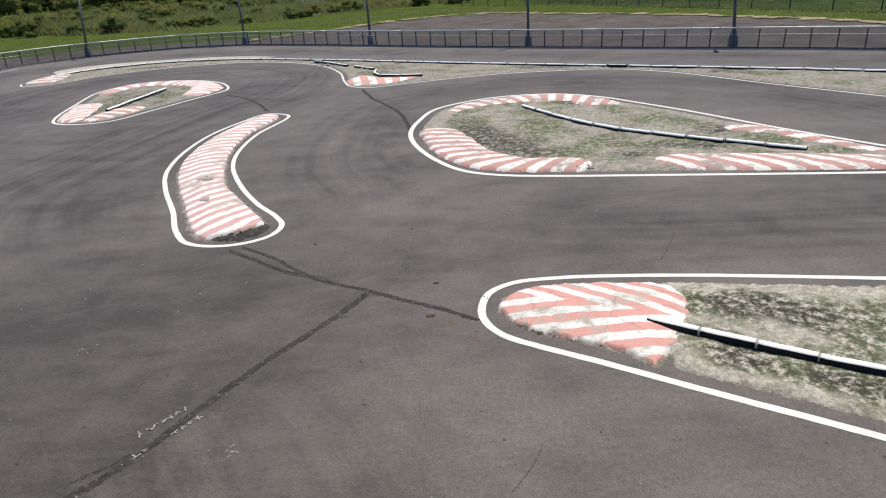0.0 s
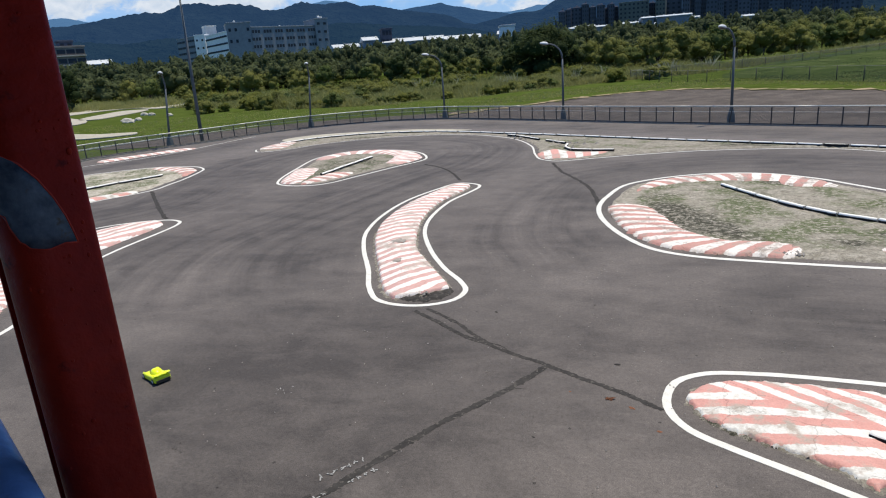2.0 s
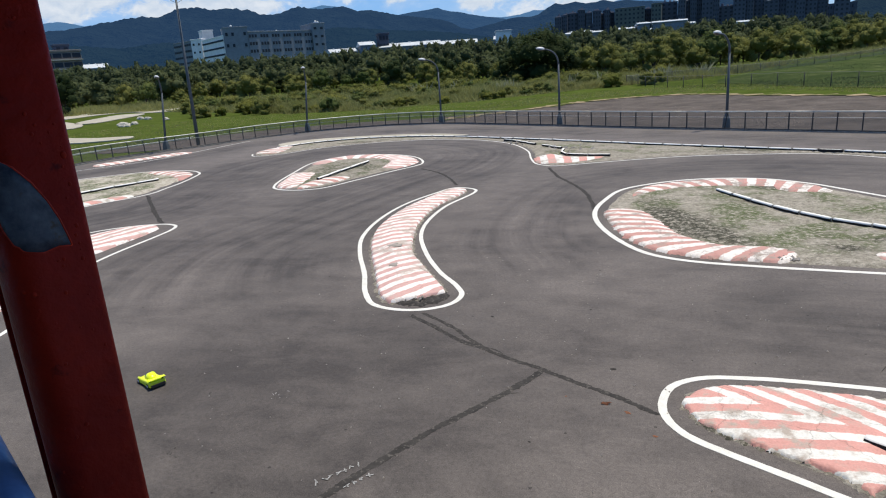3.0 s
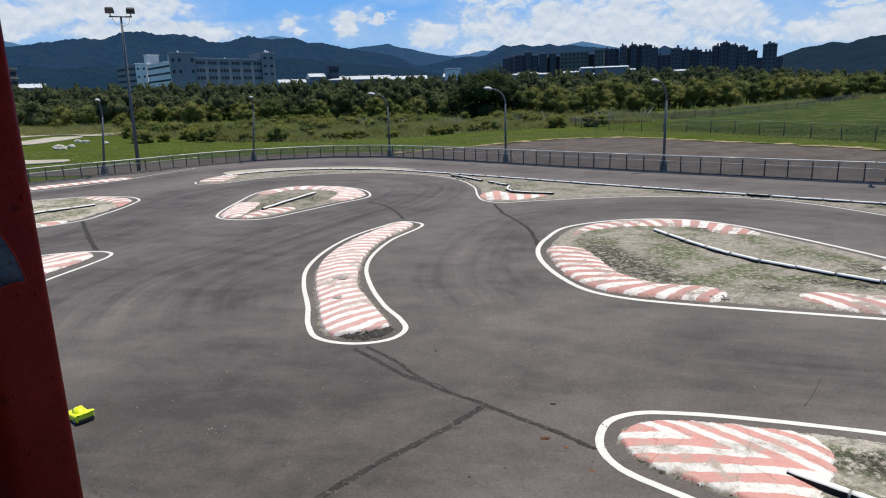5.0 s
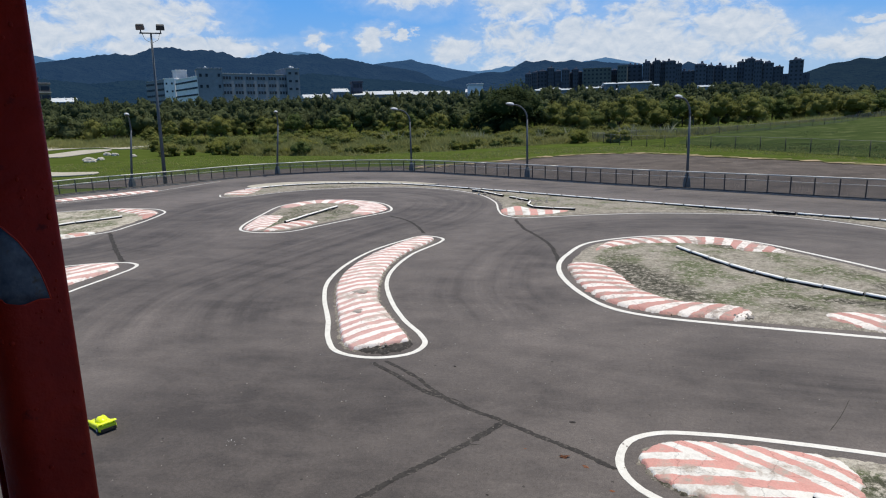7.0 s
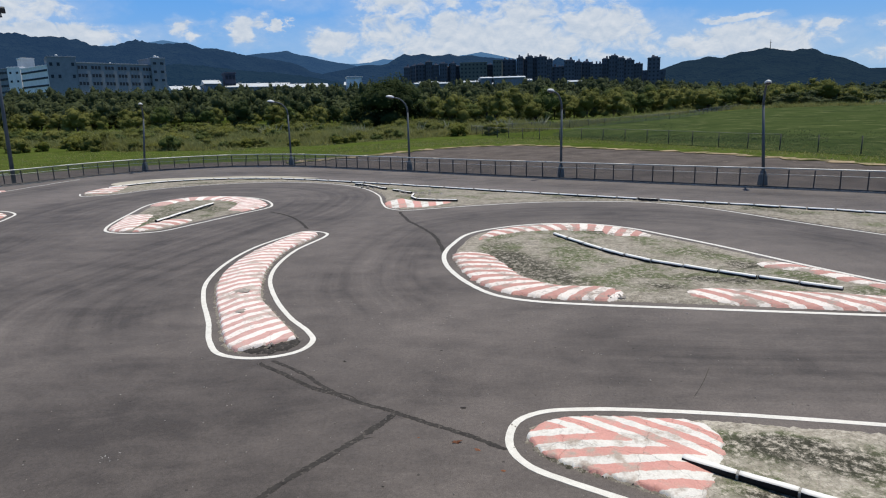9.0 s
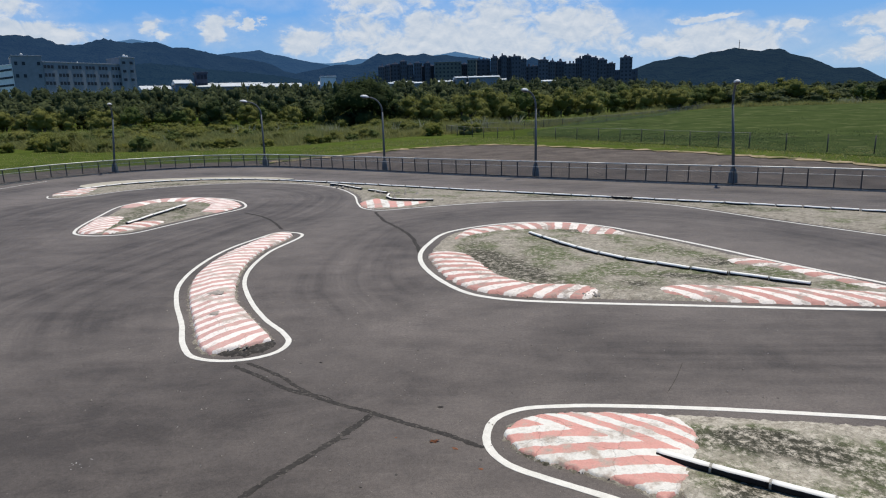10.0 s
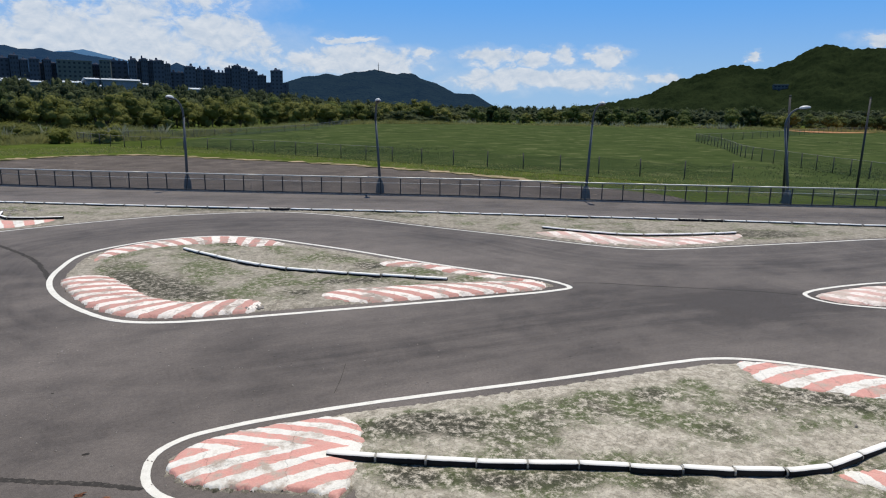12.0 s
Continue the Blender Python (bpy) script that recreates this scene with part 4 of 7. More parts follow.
island("island_near", ISLAND_A, "the long near island", SOIL, 0.04, 0.24, stains=[
    (3.85, 6.85, 1.0, 0.45, -25, 1.0), (3.08, 5.86, 0.35, 0.28, -30, 1.1), (3.9, 5.3, 0.5, 0.22, -30, 0.8), (7.2, 6.15, 0.35, 0.3, 0, 0.7), (9.3, 4.85, 0.9, 0.3, -55, 0.9),
    (5.2, 6.0, 0.5, 0.35, 0, 0.5), (4.65, 4.95, 0.4, 0.3, -30, 0.6), (5.6, 4.35, 0.5, 0.3, -30, 0.6), (7.1, 4.9, 0.6, 0.4, 0, 0.4), (3.2, 7.5, 1.2, 0.2, -5, -0.8), (6.0, 5.3, 0.9, 0.3, -30, -0.7), (6.5, 6.9, 1.6, 0.25, -10, -0.9)], cut=2.25)
island("island_drop", ISLAND_B, "the drop-shaped island", SOIL_OLIVE, 0.07, 0.30, 0.125, [
    (1.35, 16.3, 0.7, 1.9, 20, 1.0), (2.0, 14.9, 0.9, 0.5, -30, 0.7), (4.3, 13.8, 0.5, 0.35, 0, 0.8), (5.9, 14.2, 0.6, 0.3, -20, 1.0), (5.2, 14.45, 0.4, 0.25, 0, 0.8), (6.8, 15.6, 0.5, 0.35, 0, 1.0),
    (4.2, 20.0, 0.5, 0.3, -20, 0.8), (0.1, 18.6, 0.5, 0.9, 0, -0.8), (3.7, 13.1, 0.6, 0.3, 0, -0.8), (4.6, 17.8, 0.9, 1.6, 25, -0.3)])
island("island_bean", ISLAND_C, "the bean-shaped kerb", None)
island("island_oval", ISLAND_D, "the oval island", SOIL_DUST, 0.10, 0.35, stains=[(-11.8, 26.0, 2.2, 3.4, 15, 0.55), (-10.9, 27.6, 0.8, 0.8, 0, 0.3)])
island("island_left", ISLAND_E, "the island beside the red post", SOIL, 0.15, 0.35)
island("island_wedge", ISLAND_F, "the wedge-shaped kerb", None)
island("island_right", ISLAND_H, "the small island past the drop", SOIL, 0.15, 0.3)
front = curve(FRONT_G, False, 0.15)
back = curve(BACK_G, False, 0.3)
tagged(ribbon("trim_white_line", front, 0.08, PAINT, wobble=0.06), "thin white line along the dividing strip", "road marking", kind="structure")
strip = heap("dividing_strip", inset(np.concatenate([front[::4], back[::2]]), 0.18), 0.16, 0.045, SOIL_DUST, edge=0.16, lump=0.025, lump_scale=1.2, ragged=0.07, seed=3, stains=[(-14.9, 36.7, 1.7, 0.35, 15, 1.6), (4.5, 27.6, 1.5, 0.6, -20, 0.9), (-2.4, 30.0, 1.2, 1.0, 0, 0.6), (10.5, 24.0, 2.0, 0.8, -50, 0.6), (21.5, 14.2, 2.0, 0.9, -20, 1.0), (17.5, 17.0, 2.0, 0.6, -40, 0.6)])
tagged(flat_patch("pale_concrete_band", [(-20.9, 37.4), (-20.4, 38.9), (-19.0, 39.7), (-17.0, 40.1), (-14.5, 40.2), (-12.0, 39.9), (-9.8, 38.9), (-8.6, 37.9), (-10.2, 38.0), (-12.2, 38.3), (-15.0, 38.6), (-17.5, 38.1), (-19.2, 36.9), (-20.1, 36.3)], 0.062, SAND, 0.6), "pale concrete band along the strip's outer bend", "concrete band", kind="structure")
tagged(strip, "bare soil strip dividing the two straights", "soil", kind="structure")


def kerb(outline, centre, period, label, mat=KERB, height=0.10, cell=0.06, skew=0.0, shift=0.0, dome=0.45, stripe=None, ragged=0.05, seed=0.0, stains=(), bow=0.0, pace=None, fringe=None):
    line = curve(outline, True, 0.12)
    ob = heap("kerb", line, cell, height, mat, edge=0.032, lump=0.014, lump_scale=3.0, ragged=ragged, seed=seed, dome=dome, stains=stains,
              stripe=stripe or along_stripes(centre, period, skew, shift, bow, pace))
    if fringe:           # dirt and crumbs gathered along the foot
        dirt = heap("kerb_dirt", inset(line, -fringe), 0.03, 0.014, SOIL_DUST, edge=0.05, lump=0.02, lump_scale=5.0, ragged=fringe * 1.5, seed=seed + 3, stains=[(float(line[:, 0].mean()), float(line[:, 1].mean()), 30, 30, 0, 0.9)])
        tagged(dirt, "brown dirt gathered along the foot of a kerb", "soil", kind="structure")
    return tagged(ob, label, "kerb", "striped kerbs of the track")


def chevrons(q):
    """Stripes that meet in arrow heads pointing away from the tip."""
    o, ax = np.array([1.13, 7.41]), np.array([0.917, -0.398])
    d = q - o
    up = d @ np.array([0.707, 0.707]) / 0.367
    low = -d[:, 1] / 0.398
    return np.where(d @ np.array([0.398, 0.917]) > 0, up, low) / 0.80 + 0.15


kerb([(0.70, 7.3), (0.98, 7.68), (1.5, 7.8), (2.3, 7.74), (2.9, 7.6), (3.03, 7.2), (2.86, 6.7), (2.62, 6.3), (2.4, 6.0), (2.2, 5.82), (2.1, 5.95), (1.8, 6.2), (1.3, 6.52), (0.92, 6.78), (0.78, 7.05)],
     None, 1, "broad concrete kerb with faded red and white chevrons", KERB_RED, 0.09, 0.022, dome=0.6, stripe=chevrons, ragged=0.05, fringe=0.045)
kerb([(9.5, 6.42), (9.1, 5.75), (9.2, 5.35), (9.6, 4.95), (10.1, 4.4), (10.9, 4.0), (11.2, 4.5), (10.1, 6.0)], [(9.3, 6.3), (9.9, 5.5), (11.0, 4.2)], 0.55,
     "red and white kerb at the far edge of the near island", KERB_RED, 0.08, 0.035, stripe=lambda q: (q @ np.array([0.09, 0.996]) + 0.05 * (q[:, 0] - 10.2) ** 2) / 0.46, seed=2)
kerb([(7.35, 3.62), (7.6, 3.6), (8.3, 3.2), (8.9, 2.4), (8.5, 2.1), (7.8, 2.7)], [(7.4, 3.6), (8.7, 2.2)], 0.5, "short red and white kerb inside the near island", KERB_RED, 0.08, 0.06, skew=0.6, seed=4)
kerb([(-4.95, 20.8), (-5.5, 20.95), (-5.8, 20.0), (-6.22, 17.9), (-6.22, 16.0), (-5.95, 14.6), (-5.5, 13.35), (-4.85, 11.85), (-4.33, 10.68), (-4.1, 10.36), (-3.93, 10.26), (-3.78, 10.36), (-3.5, 10.50), (-3.3, 10.68), (-3.10, 10.80), (-3.14, 10.98), (-3.5, 11.6), (-3.9, 12.3), (-4.5, 13.4), (-4.9, 14.7), (-5.2, 16.1), (-5.3, 18.1)],
     [(-3.5, 10.4), (-4.3, 12.0), (-5.2, 14.0), (-5.7, 16.5), (-5.7, 18.5), (-5.2, 21.0)], 0.385, "long bean-shaped concrete kerb with pink and white stripes", KERB_PINK, 0.14, 0.030, skew=0.55, dome=0.75, ragged=0.022, seed=6, bow=-0.28, fringe=0.05,
     stains=[(-4.95, 14.9, 0.30, 1.1, 14, 0.55), (-4.5, 13.4, 0.20, 0.8, 24, 0.5), (-4.95, 19.0, 0.25, 1.6, -6, 0.5), (-4.1, 12.5, 0.12, 0.7, 28, 0.4)])
hollow = heap("island_soil", curve([(-3.95, 10.32), (-3.6, 10.16), (-3.15, 10.28), (-2.98, 10.7), (-3.1, 10.95), (-3.5, 10.6)], True, 0.1), 0.04, 0.025, TAR, edge=0.1, lump=0.03, lump_scale=6.0, ragged=0.08, seed=9)
for k, (x, y, s) in enumerate(((-5.04, 13.65, 0.17), (-4.53, 12.22, 0.11))):
    bm = bmesh.new()
    r = np.random.default_rng(k + 40)
    ring = [bm.verts.new((x + s * u * math.cos(a), y + s * 1.2 * u * math.sin(a), 0.128)) for a, u in ((2 * math.pi * i / 18, r.uniform(0.7, 1.25)) for i in range(18))]
    mid = bm.verts.new((x, y, 0.150))
    for i in range(18):
        bm.faces.new((mid, ring[i], ring[(i + 1) % 18]))
    tagged(part("chipped_spot", bm, CONCRETE, None), "dark chipped spot on the bean-shaped kerb", "chipped concrete", kind="structure")
tagged(hollow, "dark broken ground at the end of the bean-shaped kerb", "soil", kind="structure")
kerb([(0.3, 19.1), (0.95, 19.9), (2.3, 20.45), (3.8, 20.3), (4.7, 19.45), (5.55, 19.35), (5.3, 20.35), (4.1, 21.5), (2.4, 21.55), (0.75, 20.6)], [(0.4, 19.6), (1.6, 20.7), (3.2, 21.0), (4.4, 20.4), (5.4, 19.5)], 0.52,
     "curved kerb with pink and white stripes round the drop's back", KERB, 0.09, 0.08, skew=0.3, seed=8)
kerb([(-0.35, 17.45), (-0.2, 15.85), (0.15, 14.6), (0.65, 13.75), (1.35, 13.25), (2.5, 12.95), (3.1, 12.9), (3.3, 13.55), (2.9, 13.9), (2.1, 14.0), (1.45, 14.6), (1.1, 15.5), (0.9, 16.3), (0.6, 17.2), (0.1, 17.6)],
     [(0.1, 17.5), (0.35, 16.0), (0.75, 14.8), (1.5, 13.8), (2.4, 13.4), (3.3, 13.2)], 0.47, "curved kerb with worn red and white stripes round the drop's front", KERB, 0.10, 0.05, skew=-0.45, ragged=0.08, seed=10)
kerb([(4.6, 13.4), (4.8, 12.75), (6.1, 12.3), (8.5, 11.85), (9.6, 11.72), (9.9, 12.1), (9.0, 12.65), (7.3, 13.2), (5.1, 13.6)], [(4.6, 13.1), (7.0, 12.5), (10.0, 11.9)], 0.62,
     "straight kerb with slanting red and white stripes", KERB, 0.09, 0.07, skew=1.1, seed=12)
kerb([(7.05, 15.65), (7.6, 15.95), (8.3, 15.1), (9.3, 13.2), (9.95, 12.15), (9.3, 12.7), (8.6, 13.3), (8.1, 14.4)], [(7.2, 15.9), (8.4, 14.5), (9.9, 12.1)], 0.80,
     "kerb with slanting red and white stripes at the drop's point", KERB, 0.09, 0.07, skew=-1.0, seed=14)
kerb([(-14.05, 28.0), (-14.05, 29.3), (-13.6, 30.3), (-12.6, 30.75), (-11.4, 30.6), (-10.1, 29.9), (-9.2, 28.8), (-8.75, 27.8), (-8.9, 26.6), (-9.4, 25.9), (-9.85, 26.1), (-10.1, 27.6), (-10.4, 28.5), (-11.2, 29.2), (-12.3, 29.5), (-13.1, 29.1), (-13.4, 27.9)],
     [(-13.9, 28.7), (-13.2, 29.9), (-11.6, 30.0), (-10.0, 28.5), (-9.3, 26.3)], 0.85, "curved striped kerb round the oval's back", KERB_PINK, 0.09, 0.10, seed=16, pace=(4.0, 1.8))
kerb([(-11.75, 21.95), (-11.85, 22.9), (-11.7, 23.5), (-11.3, 24.2), (-10.5, 24.1), (-10.4, 23.6), (-10.7, 22.8), (-11.2, 22.1), (-11.6, 21.85)], [(-11.9, 21.9), (-11.4, 22.8), (-10.5, 24.1)], 0.52, "striped kerb along the oval's near edge", KERB, 0.09, 0.07, skew=0.2, seed=18)
kerb([(-12.8, 22.3), (-13.4, 24.3), (-13.65, 25.3), (-12.95, 25.6), (-12.55, 25.2), (-12.3, 24.3), (-12.0, 23.0), (-11.95, 22.1), (-12.4, 22.0)], None, 1, "pale striped kerb on the oval's flank", KERB_PINK, 0.09, 0.07, stripe=lambda q: q @ np.array([0.894, -0.447]) / 0.36, seed=20)
kerb([(-3.5, 27.6), (-2.9, 28.6), (-2.0, 27.6), (-0.6, 27.25), (-1.2, 26.4), (-2.4, 25.9), (-3.1, 26.2)], [(-3.3, 26.6), (-1.9, 26.8), (-0.6, 26.9)], 0.62, "striped kerb at the strip's bulge", KERB_RED, 0.09, 0.10, seed=22)
kerb([(-20.1, 33.2), (-20.3, 34.9), (-19.5, 36.5), (-18.7, 34.6), (-18.6, 32.9)], [(-19.4, 32.8), (-19.5, 36.5)], 0.8, "striped kerb at the strip's rounded end", KERB, 0.09, 0.12, seed=24)
kerb([(13.85, 17.7), (15.2, 17.6), (16.3, 16.0), (17.8, 15.15), (20.6, 14.5), (19.3, 13.75), (16.8, 13.95), (15.2, 14.8)], [(14.2, 17.6), (15.6, 15.6), (17.2, 14.6), (20.6, 14.1)], 0.8,
     "long faded kerb with pink and white stripes along the strip", KERB_WORN, 0.09, 0.10, skew=0.8, ragged=0.10, seed=26)
kerb([(-22.6, 27.25), (-20.8, 27.2), (-19.5, 26.4), (-18.95, 25.2), (-18.8, 24.5), (-19.5, 25.1), (-20.3, 25.85), (-21.9, 26.5)], [(-23.0, 27.1), (-20.8, 26.8), (-19.3, 25.6)], 0.7, "striped kerb at the tip of the island beside the post", KERB, 0.08, 0.12, seed=28)
kerb([(-19.4, 20.5), (-18.85, 21.1), (-18.35, 21.05), (-18.4, 20.6), (-18.95, 19.8), (-19.5, 18.5), (-20.6, 17.95), (-20.9, 18.6), (-20.0, 19.3)], [(-20.6, 18.2), (-19.3, 19.3), (-19.0, 21.5)], 0.75, "striped kerb on the near side of the island beside the post", KERB_RED, 0.08, 0.10, seed=30)
kerb([(-13.2, 15.9), (-13.7, 16.15), (-14.4, 15.7), (-15.4, 13.0), (-14.6, 10.4), (-12.5, 8.4), (-11.3, 8.3), (-12.4, 10.4), (-13.0, 12.6)], [(-13.3, 16.0), (-13.9, 14.0), (-13.9, 11.5), (-12.0, 8.6)], 0.6,
     "wedge-shaped concrete kerb with pink and white stripes", KERB_PINK, 0.12, 0.06, dome=0.6, seed=32,
     stripe=lambda q: (q @ np.array([0.96, -0.28]) + 0.05 * (q[:, 1] - 14.5) ** 2) / 0.38)
kerb([(-28.5, 30.2), (-29.2, 31.0), (-28.0, 33.2), (-26.7, 35.4), (-25.7, 35.2), (-27.0, 32.8)], [(-28.8, 30.4), (-27.5, 33.0), (-26.2, 35.4)], 0.55, "low striped kerb by the far fence", KERB_PINK, 0.06, 0.10, seed=34)
kerb([(14.95, 8.35), (15.7, 8.40), (16.7, 8.30), (17.6, 8.05), (18.2, 7.5), (17.0, 7.1), (15.9, 7.0), (15.15, 7.5), (14.9, 7.95)], [(14.8, 8.2), (18.0, 7.4)], 0.7, "worn striped kerb filling the small island", KERB_WORN, 0.08, 0.08, skew=0.8, seed=36)

# white line at the foot of the kerb by the far fence
tagged(ribbon("trim_white_line", curve([(-29.0, 28.2), (-27.4, 30.3), (-26.4, 32.0), (-25.85, 34.7), (-25.6, 36.9), (-25.3, 39.3), (-25.0, 41.0)], False, 0.3), 0.07, PAINT), "thin white line along the low kerb by the fence", "road marking", kind="structure")


def hose_mesh(length, seed=0, r=0.050, mat=HOSE):
    """One length of hose lying along x, with a lipped end."""
    n = 6
    pts = [(-length / 2 + length * i / n, 0, r + 0.0015 * math.sin(i * 1.7 + seed)) for i in range(n + 1)]
    rad = [r] * (n + 1)
    rad[0] = rad[-1] = r * 0.985
    bm = tube_bm(pts, rad, 20)
    for v in bm.verts:           # slightly flattened, boxy section
        y, z = v.co.y, v.co.z - r
        k = (abs(y / r) ** 3.2 + abs(z / r) ** 3.2) ** (-1 / 3.2) * min(1.0, math.hypot(y, z) / r)
        v.co.y, v.co.z = y * k, r + z * k
    me = bpy.data.meshes.new("hose_length")
    bm.to_mesh(me)
    bm.free()
    me.materials.append(mat)
    return me


def strap_mesh(r=0.050):
    bm = bmesh.new()
    k = 14
    rings = []
    for x, rr in ((-0.013, r - 0.004), (-0.013, r + 0.003), (0.013, r + 0.003), (0.013, r - 0.004)):
        rings.append([bm.verts.new((x, rr * math.cos(a), r + rr * math.sin(a))) for a in (2 * math.pi * i / k for i in range(k))])
    for a, b in zip(rings, rings[1:] + rings[:1]):
        for i in range(k):
            bm.faces.new((a[i], a[(i + 1) % k], b[(i + 1) % k], b[i]))
    me = bpy.data.meshes.new("strap")
    bm.to_mesh(me)
    bm.free()
    me.materials.append(STRAP)
    return me


STRAP_MESH = strap_mesh()


def barrier(pts, label, length, z=0.04, seed=0, gap=0.022, loose=0.008, mat=HOSE_WHITE):
    """A row of hose lengths end to end along plan points, tied at the joints."""
    r = np.random.default_rng(seed)
    base = new("hose_barrier")
    tagged(base, label, "track barrier", "hose barriers")
    q = spaced(curve(pts, False, 0.2), length) * 0.974
    base.location = (*q[0], 0)
    meshes = {}
    for i, (a, b) in enumerate(zip(q, q[1:])):
        l = round(float(np.linalg.norm(b - a)) - gap, 2)
        if l not in meshes:
            meshes[l] = hose_mesh(l, seed, mat=mat)
        c, d = (a + b) / 2 - q[0], b - a
        put("hose", meshes[l], base, "", pose(c[0] + r.normal(0, loose), c[1] + r.normal(0, loose), z, 0, r.normal(0, 0.6), math.degrees(math.atan2(d[1], d[0])) + r.normal(0, 0.45)))
        if i:
            p = a - q[0]
            put("strap", STRAP_MESH, base, "", pose(p[0], p[1], z, 0, 0, math.degrees(math.atan2(d[1], d[0]))))
    return base


barrier([(2.43, 6.83), (4.0, 5.78), (5.1, 5.15), (6.1, 4.5), (7.1, 3.92), (7.5, 3.78), (8.8, 3.72), (10.0, 3.5)], "row of black hoses with white-painted tops on the near island", 0.62, 0.025, 1, mat=HOSE)
barrier([(2.75, 20.3), (3.6, 18.3), (4.7, 16.5), (5.6, 15.65), (6.6, 14.8), (7.6, 14.0), (8.05, 13.6)], "curved row of white-painted hoses with black undersides on the drop island", 0.85, 0.025, 2, 0.045)
barrier([(-11.9, 24.0), (-11.45, 28.6)], "straight row of white-topped hoses on the oval island", 0.9, 0.06, 3)
barrier(BACK_G[1:], "long row of white-topped black hoses between the straights", 0.9, 0.035, 4, 0.06)
barrier([(15.0, 18.7), (16.6, 16.35), (18.5, 15.45), (20.8, 14.8)], "row of pale hoses behind the faded kerb", 0.9, 0.08, 5)
barrier([(-6.2, 35.2), (-5.0, 33.9), (-4.0, 32.7)], "loose scuffed hoses at the strip's bulge", 0.95, 0.05, 6, 0.05, 0.08, HOSE)
barrier([(-3.7, 32.2), (-2.6, 31.0)], "short pair of loose hoses on the strip", 0.85, 0.05, 7, 0.05, 0.08, HOSE)
barrier([(-2.5, 30.4), (-2.35, 28.7), (-1.3, 28.2), (-0.4, 27.95)], "bent row of hoses behind the bulge's kerb", 0.9, 0.06, 8, mat=HOSE)
barrier([(-22.3, 20.6), (-22.0, 22.0), (-21.65, 23.0), (-21.1, 23.9), (-20.8, 24.6), (-20.45, 25.2)], "short row of scuffed hoses on the island beside the post", 0.95, 0.045, 9)

# ---- tar seals, cracks, chalk and litter on the asphalt ----


def seal(pts, width, label, seed):
    line = curve(pts, False, 0.022)
    n = len(line)
    wander = np.array([[noise.fractal((i * 0.063, seed * 3.1, k), 1.0, 2.0, 3) for k in (0.0, 7.0)] for i in range(n)])
    line = line + wander * 0.16 * width
    wide = width * (0.76 + 0.30 * np.array([noise.fractal((i * 0.16, seed * 1.7, 3.0), 0.6, 2.0, 5) for i in range(n)]))
    tagged(ribbon("tar_seal", line, wide, TAR, 0.0015 + 0.0004 * (seed % 5), False, 0.22, 0.002, seed), label, "tar seal", kind="structure")


seal([(-4.2, 3.4), (-3.34, 4.35), (-2.94, 4.83), (-2.62, 5.4), (-2.21, 6.12), (-1.77, 6.77), (-1.27, 7.5), (-1.0, 7.98)], 0.125, "dark tar seal running to a fork", 1)
seal([(-3.38, 4.57), (-3.24, 4.67), (-3.1, 4.78), (-2.98, 4.92)], 0.05, "ragged splash beside a tar seal", 9)
seal([(0.42, 7.01), (0.1, 7.27), (-0.64, 7.74), (-1.0, 7.99), (-1.45, 8.24), (-1.99, 8.61), (-2.3, 8.79), (-2.6, 9.04), (-3.0, 9.41), (-3.42, 9.76)], 0.105, "dark tar seal along a crack", 2)
seal([(-1.84, 8.53), (-2.25, 8.93), (-2.58, 9.32), (-3.24, 9.88)], 0.085, "thin branch of a tar seal", 13)
seal([(-0.66, 17.66), (-0.85, 19.1), (-1.15, 20.5), (-1.65, 21.9), (-2.1, 23.0), (-2.63, 25.04)], 0.15, "dark curved tar seal", 3)
seal([(-5.55, 21.9), (-6.16, 23.3), (-7.0, 24.75), (-8.0, 25.8)], 0.13, "dark tar seal between two islands", 4)
seal([(10.6, 11.86), (11.2, 11.55), (11.91, 10.97), (12.63, 10.42), (13.39, 9.85), (14.37, 9.03), (14.72, 8.62)], 0.055, "thin dark tar seal between two islands", 5)
seal([(-13.65, 16.6), (-14.94, 17.95), (-16.48, 19.67), (-17.8, 21.15)], 0.17, "dark tar seal between two islands", 6)
seal([(-1.2, 7.33), (-1.34, 7.29), (-1.42, 7.19)], 0.02, "ragged edge of a tar seal", 15)
seal([(-1.62, 8.42), (-1.74, 8.54), (-1.9, 8.62)], 0.025, "ragged splash beside a tar seal", 16)
seal([(0.82, 4.70), (0.70, 4.45), (0.47, 4.14)], 0.007, "hairline crack in the asphalt", 7)
seal([(3.07, 8.35), (3.35, 8.8), (3.67, 9.4)], 0.008, "hairline crack in the asphalt", 8)


